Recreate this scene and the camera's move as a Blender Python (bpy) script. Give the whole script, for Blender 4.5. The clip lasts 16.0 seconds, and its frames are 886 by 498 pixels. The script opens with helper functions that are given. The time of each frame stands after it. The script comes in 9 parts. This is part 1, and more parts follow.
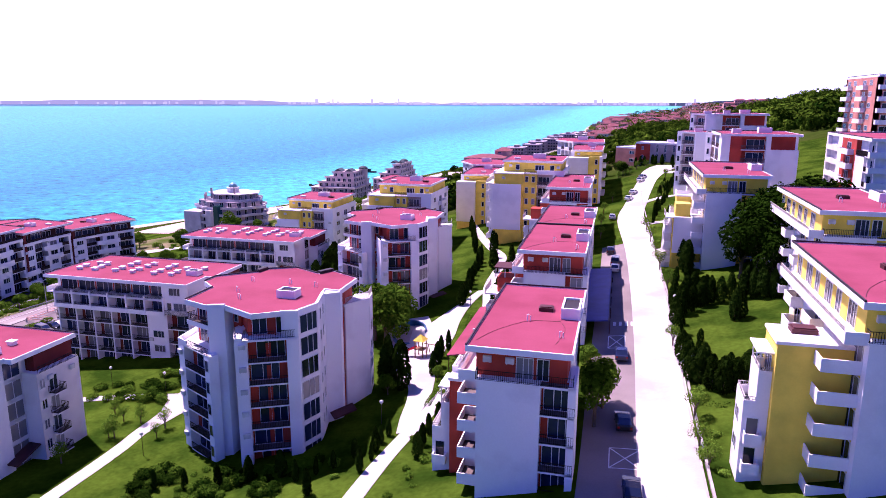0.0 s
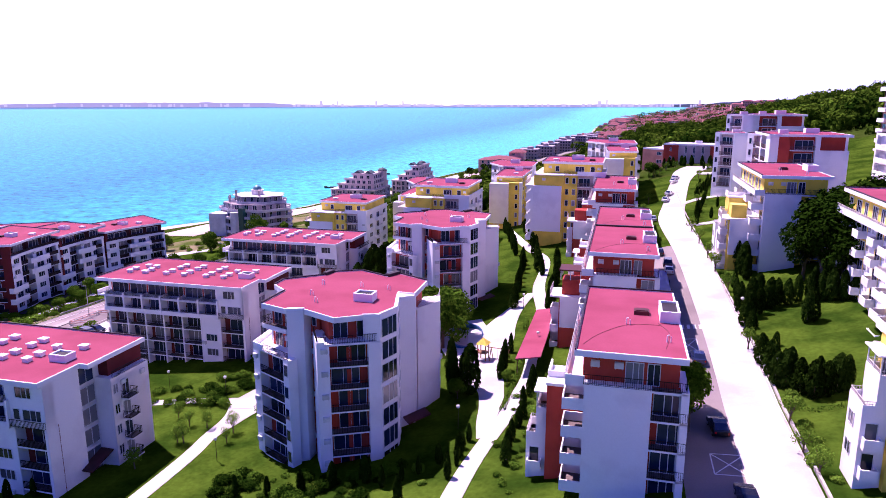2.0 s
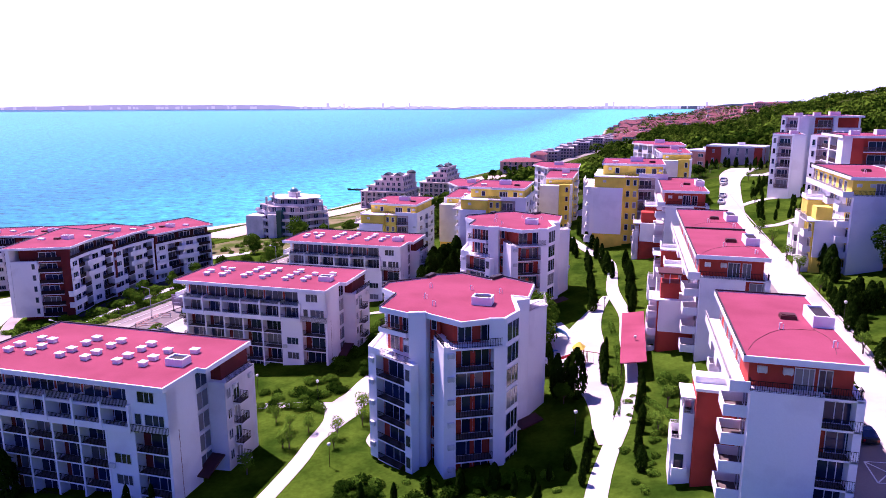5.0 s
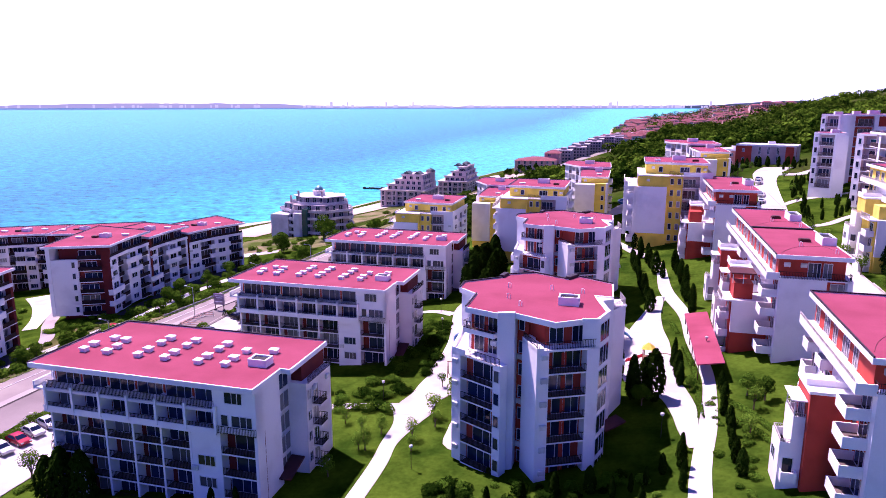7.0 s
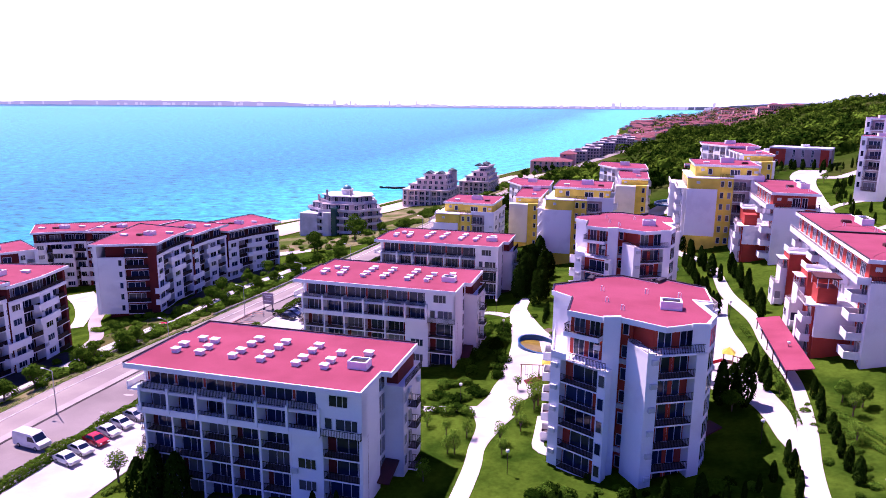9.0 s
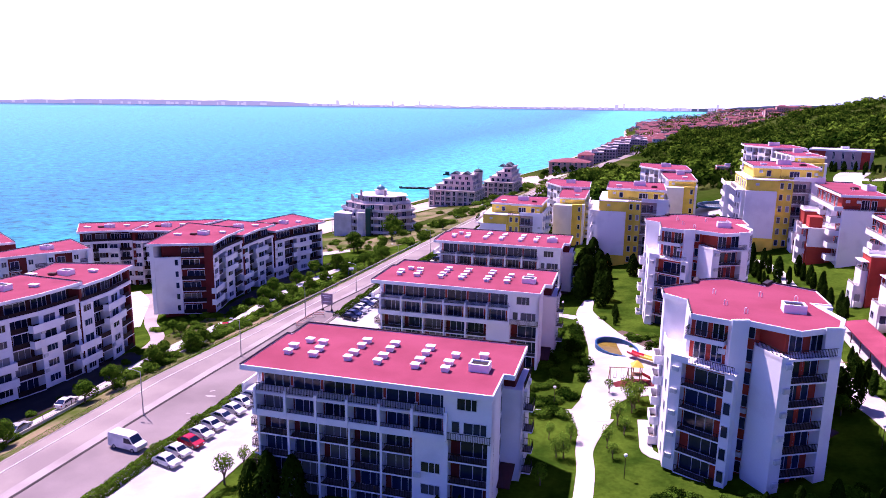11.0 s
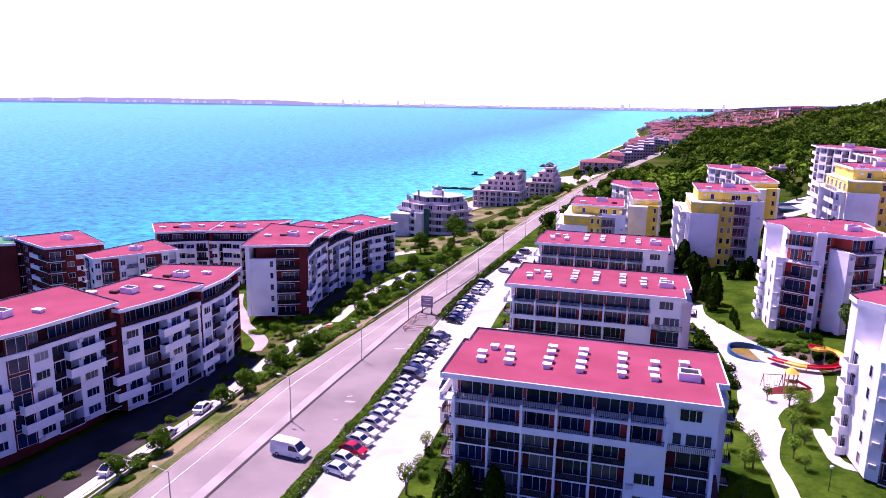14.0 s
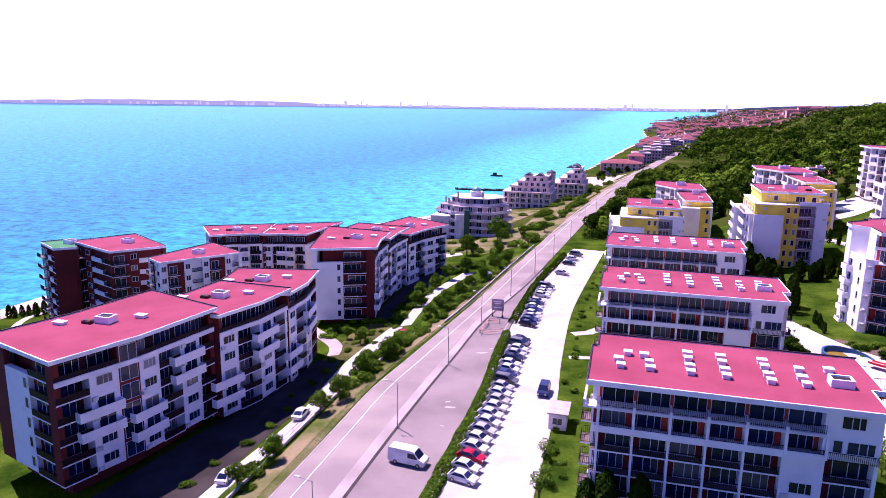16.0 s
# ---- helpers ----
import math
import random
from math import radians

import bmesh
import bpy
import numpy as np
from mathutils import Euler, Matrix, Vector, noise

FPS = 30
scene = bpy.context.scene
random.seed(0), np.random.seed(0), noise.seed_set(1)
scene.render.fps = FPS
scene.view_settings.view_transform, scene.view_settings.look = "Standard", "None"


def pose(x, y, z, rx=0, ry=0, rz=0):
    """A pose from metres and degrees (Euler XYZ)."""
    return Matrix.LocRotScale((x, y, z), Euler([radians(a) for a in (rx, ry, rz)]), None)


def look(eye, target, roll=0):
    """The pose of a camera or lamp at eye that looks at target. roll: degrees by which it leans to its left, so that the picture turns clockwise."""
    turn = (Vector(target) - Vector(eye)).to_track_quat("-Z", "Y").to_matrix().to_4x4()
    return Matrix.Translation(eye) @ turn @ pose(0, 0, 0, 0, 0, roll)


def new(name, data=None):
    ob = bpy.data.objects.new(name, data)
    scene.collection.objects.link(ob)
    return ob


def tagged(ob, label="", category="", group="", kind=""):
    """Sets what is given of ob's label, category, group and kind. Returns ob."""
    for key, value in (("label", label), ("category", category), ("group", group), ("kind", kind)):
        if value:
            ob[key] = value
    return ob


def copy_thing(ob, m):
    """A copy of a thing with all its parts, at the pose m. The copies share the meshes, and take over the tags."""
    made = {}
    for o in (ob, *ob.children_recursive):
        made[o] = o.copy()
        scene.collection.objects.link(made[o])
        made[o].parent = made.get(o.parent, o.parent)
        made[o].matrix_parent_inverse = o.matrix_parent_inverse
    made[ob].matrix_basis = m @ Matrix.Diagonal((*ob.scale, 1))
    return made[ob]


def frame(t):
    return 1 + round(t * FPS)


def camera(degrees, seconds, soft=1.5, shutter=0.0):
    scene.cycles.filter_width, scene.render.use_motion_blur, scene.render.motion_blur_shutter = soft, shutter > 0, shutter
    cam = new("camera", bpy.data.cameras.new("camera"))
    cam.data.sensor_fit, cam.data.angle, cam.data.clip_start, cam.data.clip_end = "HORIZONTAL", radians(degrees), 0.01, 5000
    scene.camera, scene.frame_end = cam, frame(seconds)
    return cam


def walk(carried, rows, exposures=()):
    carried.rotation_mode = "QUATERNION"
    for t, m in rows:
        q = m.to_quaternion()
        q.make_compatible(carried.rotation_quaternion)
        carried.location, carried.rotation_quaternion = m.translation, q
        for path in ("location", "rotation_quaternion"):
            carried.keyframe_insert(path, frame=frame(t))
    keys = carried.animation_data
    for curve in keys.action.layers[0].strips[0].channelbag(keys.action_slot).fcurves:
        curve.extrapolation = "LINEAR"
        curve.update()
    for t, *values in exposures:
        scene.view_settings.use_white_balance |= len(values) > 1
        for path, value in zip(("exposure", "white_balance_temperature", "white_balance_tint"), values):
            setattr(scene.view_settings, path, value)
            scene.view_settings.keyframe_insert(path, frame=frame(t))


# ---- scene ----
cam = camera(66.1, 16.0, 0.6)
METRES, EYE, TILT, LEAN, TURN = 105.0, 65.0, 0.0, 0.0, 14.5
ROWS = [
    (0.0, 0.0, 0.0, 0.0, 0.03, -12.27, -0.16),
    (0.5, -0.0244, 0.0033, -0.0007, 0.08, -12.25, -0.1),
    (1.0, -0.0481, 0.0064, -0.001, 0.14, -12.2, -0.07),
    (1.5, -0.0712, 0.009, -0.0012, 0.2, -12.16, -0.05),
    (2.0, -0.094, 0.0106, -0.0017, 0.26, -12.11, 0.0),
    (2.5, -0.1168, 0.0122, -0.0021, 0.32, -12.03, 0.01),
    (3.0, -0.1395, 0.0131, -0.0025, 0.4, -11.97, 0.01),
    (3.5, -0.1626, 0.0147, -0.0027, 0.46, -11.94, 0.04),
    (4.0, -0.1861, 0.0165, -0.0028, 0.52, -11.91, 0.07),
    (6.5, -0.3106, 0.0316, -0.0051, 0.75, -12.01, -0.01),
    (7.0, -0.3368, 0.0346, -0.006, 0.78, -12.02, -0.04),
    (7.5, -0.3647, 0.0377, -0.0061, 0.81, -12.06, -0.18),
    (8.0, -0.3938, 0.0401, -0.0058, 0.84, -12.07, -0.3),
    (8.5, -0.4247, 0.0419, -0.006, 0.87, -12.08, -0.42),
    (9.0, -0.4572, 0.0434, -0.0057, 0.89, -12.06, -0.52),
    (11.5, -0.6363, 0.0535, -0.009, 1.0, -12.03, -0.81),
    (12.0, -0.6741, 0.0566, -0.0096, 1.03, -12.04, -0.84),
    (12.5, -0.7128, 0.0599, -0.0094, 1.04, -12.07, -0.89),
    (13.0, -0.7525, 0.0634, -0.0095, 1.05, -12.08, -0.92),
    (13.5, -0.7931, 0.0665, -0.0097, 1.09, -12.09, -0.93),
    (14.0, -0.8338, 0.0698, -0.0101, 1.11, -12.08, -0.95),
    (14.5, -0.8743, 0.0725, -0.0104, 1.12, -12.09, -0.97),
    (15.0, -0.9149, 0.0758, -0.0105, 1.13, -12.05, -0.99),
    (15.5, -0.9559, 0.0779, -0.0111, 1.13, -12.02, -1.03),
    (16.0, -0.9963, 0.0809, -0.0109, 1.13, -12.01, -0.81),
]
EXPOSURE, KELVIN, TINT = 1.0, 4800, 90
walk(cam, [(t, pose(0, 0, EYE, TILT, LEAN, TURN) @ pose(METRES * x, METRES * y, METRES * z, 90 + pitch, roll, yaw)) for t, x, y, z, yaw, pitch, roll in ROWS],
     exposures=[(0.0, EXPOSURE, KELVIN, TINT), (16.0, EXPOSURE, KELVIN, TINT)])

# ---- daylight: high sun from the sea side, clear sky ----
SUN_TO = Vector((-0.41, 0.265, 0.875)).normalized()
world = bpy.data.worlds.new("sky")
scene.world = world
world.use_nodes = True
nt = world.node_tree
sky = nt.nodes.new("ShaderNodeTexSky")
sky.sky_type, sky.sun_disc = "NISHITA", False
sky.sun_elevation = math.asin(SUN_TO.z)
sky.sun_rotation = math.atan2(SUN_TO.x, SUN_TO.y)
sky.air_density, sky.dust_density, sky.ozone_density = 1.0, 0.0, 9.0
nt.nodes["Background"].inputs["Strength"].default_value = 0.043
nt.links.new(sky.outputs[0], nt.nodes["Background"].inputs["Color"])
sun = new("sun", bpy.data.lights.new("sun", "SUN"))
sun.data.energy, sun.data.angle, sun.data.color = 5.0, radians(0.5), (1.02, 0.87, 0.36)
sun.matrix_world = look(SUN_TO * 300, (0, 0, 0))
HAZE = 0.78
# ---- the lie of the land ----
PROFILE_X = [-420, -310, -280, -262, -235, -200, -178, -160, -150, -146, -109, -100, -82, -66, -50, -38, -25, -12, -2, 10, 22, 40, 70, 110, 180, 300, 900]
PROFILE_Z = [-8, -3, -0.6, 1.6, 4.5, 6.6, 8.2, 10.5, 12.2, 13.4, 13.5, 14.6, 16.4, 17.4, 18.6, 20.4, 23.0, 26.0, 28.6, 29.3, 32.0, 39.0, 45, 50, 56, 64, 80]
BEND_Y = [-200, 90, 145, 274, 324, 482, 636, 838, 1100, 1450, 2000, 3300, 5200]
BEND_X = [0, 0, 5, 14, 18, 35, 58, 91, 125, 165, 190, 260, 400]
SHORE_Y = [-200, 200, 260, 316, 340, 370, 440, 700, 1100, 1450, 2000, 3300, 5200]
SHORE_X = [-290, -290, -266, -242, -226, -212, -198, -150, -118, -80, -95, -80, -100]


def bend(y):
    """How far the coast and the coast road have swung east at y."""
    return float(np.interp(y, BEND_Y, BEND_X))


def smooth(a, b, v):
    s = min(1.0, max(0.0, (v - a) / (b - a)))
    return s * s * (3 - 2 * s)


def ground(x, y):
    """Height of the ground over the sea."""
    u = x - bend(y)
    if u < -150:
        shore = float(np.interp(y, SHORE_Y, SHORE_X))
        u = -150 - 127 * (bend(y) - 150 - x) / (bend(y) - 150 - shore)
    z = sum(float(np.interp(u + d, PROFILE_X, PROFILE_Z)) for d in (-3, -1, 1, 3)) / 4
    climb = smooth(-108, -30, u)
    z += climb * 0.066 * (min(max(y - 82, 0), 190) - 0.35 * smooth(82, 160, y) * 20)
    z -= climb * 14 * smooth(300, 900, y)
    z += 24 * smooth(40, 260, u) * math.exp(-((y - 560) / 330) ** 2)
    z += 0.19 * min(max(x - 140, 0), 420) * math.exp(-((y - 1060) / (420 if y < 1060 else 700)) ** 2)
    z += 10 * smooth(1400, 2600, y) * smooth(-90, 260, u)
    z -= 20 * smooth(900, 1500, y) * smooth(20, 200, u)
    return z
# ---- tools for building ----
def thing(name, x, y, z, label, category, group="", kind=""):
    ob = new(name)
    ob.location = (x, y, z)
    ob.empty_display_size = 0.5
    return tagged(ob, label, category, group, kind)


def mesh_of(name, verts, faces, mats, idx=None, shade=False):
    me = bpy.data.meshes.new(name)
    me.from_pydata(verts, [], faces)
    for m in mats:
        me.materials.append(m)
    if idx is not None:
        me.polygons.foreach_set("material_index", idx)
    if shade:
        me.polygons.foreach_set("use_smooth", [True] * len(me.polygons))
    me.update()
    return me


class Solid:
    """Gathers boxes, prisms and tubes for one mesh."""

    def __init__(self):
        self.v, self.f = [], []

    def box(self, x0, y0, z0, x1, y1, z1, m=None, bev=0.0):
        n = len(self.v)
        b = min(bev, abs(x1 - x0) / 3, abs(y1 - y0) / 3)
        if b > 0:
            ring = [(x0 + b, y0), (x1 - b, y0), (x1, y0 + b), (x1, y1 - b), (x1 - b, y1), (x0 + b, y1), (x0, y1 - b), (x0, y0 + b)]
        else:
            ring = [(x0, y0), (x1, y0), (x1, y1), (x0, y1)]
        self.prism(ring, z0, z1, m)

    def prism(self, ring, z0, z1, m=None):
        area = sum(a[0] * b[1] - b[0] * a[1] for a, b in zip(ring, ring[1:] + ring[:1]))
        if area < 0:
            ring = ring[::-1]
        n, k = len(self.v), len(ring)
        pts = [Vector((x, y, z0)) for x, y in ring] + [Vector((x, y, z1)) for x, y in ring]
        if m is not None:
            pts = [m @ p for p in pts]
        self.v += [tuple(p) for p in pts]
        self.f.append(tuple(n + i for i in reversed(range(k))))
        self.f.append(tuple(n + k + i for i in range(k)))
        for i in range(k):
            j = (i + 1) % k
            self.f.append((n + i, n + j, n + k + j, n + k + i))

    def tube(self, a, b, r0, r1, k=8):
        a, b = Vector(a), Vector(b)
        q = (b - a).to_track_quat("Z", "Y").to_matrix()
        n = len(self.v)
        for c, r in ((a, r0), (b, r1)):
            for i in range(k):
                t = 2 * math.pi * i / k
                self.v.append(tuple(c + q @ Vector((r * math.cos(t), r * math.sin(t), 0))))
        self.f.append(tuple(n + i for i in reversed(range(k))))
        self.f.append(tuple(n + k + i for i in range(k)))
        for i in range(k):
            j = (i + 1) % k
            self.f.append((n + i, n + j, n + k + j, n + k + i))

    def lathe(self, profile, c=(0, 0, 0), k=16):
        n = len(self.v)
        for r, z in profile:
            for i in range(k):
                t = 2 * math.pi * i / k
                self.v.append((c[0] + r * math.cos(t), c[1] + r * math.sin(t), c[2] + z))
        for s in range(len(profile) - 1):
            for i in range(k):
                j = (i + 1) % k
                self.f.append((n + s * k + i, n + s * k + j, n + (s + 1) * k + j, n + (s + 1) * k + i))
        self.f.append(tuple(n + i for i in reversed(range(k))))
        self.f.append(tuple(n + (len(profile) - 1) * k + i for i in range(k)))

    def mesh(self, name, mat, shade=False):
        return mesh_of(name, self.v, self.f, [mat], shade=shade)


def put(name, mesh, parent, m=None, label="", kind=""):
    ob = new(name, mesh)
    ob.parent = parent
    if m is not None:
        ob.matrix_basis = m
    return tagged(ob, label, "", "", kind)


def part(name, solid, mat, parent, label="", m=None, shade=False):
    return put(name, solid.mesh(name, mat, shade), parent, m, label)


CACHE = {}


def cached(key, make):
    if key not in CACHE:
        CACHE[key] = make()
    return CACHE[key]


def side(p, q, z=0.0):
    """Pose along a wall from p to q: x runs along it, -y points out of it."""
    d = math.atan2(q[1] - p[1], q[0] - p[0])
    return pose(p[0], p[1], z, 0, 0, math.degrees(d))


def lattice(xs, zs, solid, y0, y1, pane=None):
    """One joined frame over a grid of breaks xs, zs; solid(i, j) tells the bars. pane: depth of a glazed face in the open cells."""
    v, f, idx, at = [], [], [], {}

    def vert(i, j, y):
        if (i, j, y) not in at:
            at[i, j, y] = len(v)
            v.append((xs[i], y, zs[j]))
        return at[i, j, y]

    nx, nz = len(xs) - 1, len(zs) - 1
    full = lambda i, j: 0 <= i < nx and 0 <= j < nz and solid(i, j)
    for i in range(nx):
        for j in range(nz):
            if full(i, j):
                f.append((vert(i, j, y0), vert(i + 1, j, y0), vert(i + 1, j + 1, y0), vert(i, j + 1, y0)))
                idx.append(0)
                if pane is None:
                    f.append((vert(i, j, y1), vert(i, j + 1, y1), vert(i + 1, j + 1, y1), vert(i + 1, j, y1)))
                    idx.append(0)
                for di, dj, a, b in ((-1, 0, (i, j), (i, j + 1)), (1, 0, (i + 1, j + 1), (i + 1, j)), (0, -1, (i + 1, j), (i, j)), (0, 1, (i, j + 1), (i + 1, j + 1))):
                    if not full(i + di, j + dj):
                        inside = 0 <= i + di < nx and 0 <= j + dj < nz
                        deep = pane if pane is not None and inside else y1
                        f.append((vert(*a, y0), vert(*b, y0), vert(*b, deep), vert(*a, deep)))
                        idx.append(0)
            elif pane is not None:
                f.append((vert(i, j, pane), vert(i + 1, j, pane), vert(i + 1, j + 1, pane), vert(i, j + 1, pane)))
                idx.append(1)
    return v, f, idx


SPLITS = {1: (), 2: (0.5,), 3: (0.42, 0.72), 4: (0.3, 0.5, 0.75)}


def window_breaks(w, h, n, b):
    xs = [0.0, b]
    for q in SPLITS[n]:
        xs += [w * q - b / 2, w * q + b / 2]
    return xs + [w - b, w], [0.0, b, h - b, h]


def window_frame(w, h, n, mat):
    def make():
        xs, zs = window_breaks(w, h, n, 0.075)
        v, f, idx = lattice(xs, zs, lambda i, j: i % 2 == 0 or j % 2 == 0, -0.07, 0.03)
        return mesh_of("window", v, f, [mat])
    return cached(("wf", round(w, 1), round(h, 1), n, mat.name), make)


def pane_mesh(w, h, mat):
    def make():
        s = Solid()
        s.box(0.04, -0.03, 0.04, w - 0.04, 0.02, h - 0.04)
        return s.mesh("pane", mat)
    return cached(("pane", round(w, 1), round(h, 1), mat.name), make)


def far_window(w, h, n, glass):
    """Frame and pane in one mesh, for houses that stay far off."""
    def make():
        xs, zs = window_breaks(w, h, n, 0.09)
        v, f, idx = lattice(xs, zs, lambda i, j: i % 2 == 0 or j % 2 == 0, -0.065, 0.03, -0.03)
        return mesh_of("window", v, f, [M["frame"], glass], idx)
    return cached(("farw", w, h, n, glass.name), make)


def window(parent, m, w, h, n=2, frame_mat=None, name="window"):
    w, h = round(w, 1), round(h, 1)
    if parent.get("far"):
        return put(name, far_window(w, h, n, M["glass"] if random.random() < 0.87 or h > 2.4 else M["glass_curtain"]), parent, m)
    f = put(name, window_frame(w, h, n, frame_mat or M["frame"]), parent, m)
    put("pane", pane_mesh(w, h, M["glass"] if random.random() < 0.84 or h > 2.4 else M["glass_curtain"]), f)
    return f


def rail_mesh(w, d, mat, h=1.0):
    """Metal railing round the three open sides of a balcony w by d, with bars."""
    def make():
        s = Solid()
        for a, b in (((0, 0), (0, -d)), ((0, -d), (w, -d)), ((w, -d), (w, 0))):
            dx, dy = b[0] - a[0], b[1] - a[1]
            length = math.hypot(dx, dy)
            if length < 0.15:
                continue
            m = side(a, b)
            s.box(0, -0.03, h - 0.05, length, 0.03, h, m)
            s.box(0, -0.02, 0.1, length, 0.02, 0.14, m)
            if mat.name == "dark_panel":
                s.box(0, -0.025, 0.06, length, 0.025, h - 0.05, m)
                continue
            k = max(1, int(length / 0.2))
            for i in range(k + 1):
                x = i * length / k
                s.box(x - 0.02, -0.02, 0, x + 0.02, 0.02, h - 0.05, m)
        return s.mesh("railing", mat)
    return cached(("rail", round(w, 1), round(d, 1), mat.name), make)


def slab_mesh(w, d, mat, t=0.2):
    def make():
        s = Solid()
        s.box(0, -d, -t, w, 0.02, 0.0)
        return mesh_of("balcony", s.v, s.f, [mat, M["tile"]], [0, 1, 0, 0, 0, 0])
    return cached(("slab", round(w, 1), round(d, 1), round(t, 2), mat.name), make)


def far_loggia(w, d, mat):
    """Slab and railing in one mesh, for houses that stay far off."""
    def make():
        s = Solid()
        s.box(0.01, -d, -0.2, w - 0.01, 0.02, 0)
        k = len(s.f)
        s.box(0.03, -d + 0.04, 0.92, w - 0.03, -d + 0.1, 1.0)
        n = int(w / 0.2)
        if mat.name == "dark_panel":
            s.box(0.04, -d + 0.05, 0.0, w - 0.04, -d + 0.09, 0.92)
            n = -1
        for i in range(n + 1):
            x = 0.05 + i * (w - 0.1) / n
            s.box(x - 0.035, -d + 0.05, 0, x + 0.035, -d + 0.09, 0.92)
        return mesh_of("balcony", s.v, s.f, [M["white"], mat, M["tile"]], [0, 2] + [0] * (k - 2) + [1] * (len(s.f) - k))
    return cached(("farlog", round(w, 1), round(d, 1), mat.name), make)


def loggia_with_door(w, d, mat, dw, left, glass):
    """Slab, railing and glazed door in one mesh, for the farthest houses."""
    def make():
        v, f, idx, mats = [], [], [], []
        for me, m in ((far_loggia(w, d, mat), pose(0, 0, 0)), (far_window(dw, 2.2, 3 if dw > 2 else 2, glass), pose(0.2 if left else w - dw - 0.2, -0.06, 0.0))):
            n, k = len(v), len(mats)
            mats += list(me.materials)
            v += [tuple(m @ q.co) for q in me.vertices]
            f += [tuple(n + i for i in q.vertices) for q in me.polygons]
            idx += [k + q.material_index for q in me.polygons]
        return mesh_of("balcony", v, f, mats, idx)
    return cached(("logdoor", round(w, 1), round(d, 1), mat.name, dw, left, glass.name), make)


def parapet_mesh(w, d, mat, h=0.95):
    """Solid balcony: floor slab with a rendered parapet on its open sides."""
    def make():
        s, t = Solid(), 0.12
        s.box(0, -d, -0.2, w, 0.02, 0.0)
        s.box(0, -d - 0.003, -0.25, w, -d + t, h)
        if d > 0.3:
            s.box(-0.003, -d + t, -0.25, t, 0, h)
            s.box(w - t, -d + t, -0.25, w + 0.003, 0, h)
        return mesh_of("balcony", s.v, s.f, [mat, M["tile"]], [0, 1] + [0] * (len(s.f) - 2))
    return cached(("para", round(w, 1), round(d, 1), h, mat.name), make)


def ac_mesh():
    def make():
        s = Solid()
        s.box(0, -0.34, 0, 0.85, -0.02, 0.6, bev=0.03)
        s.box(0.08, -0.37, 0.06, 0.58, -0.34, 0.54)
        s.box(0.1, -0.3, -0.08, 0.16, 0, 0)
        s.box(0.68, -0.3, -0.08, 0.74, 0, 0)
        return s.mesh("air_conditioner", M["ac"])
    return cached("ac", make)


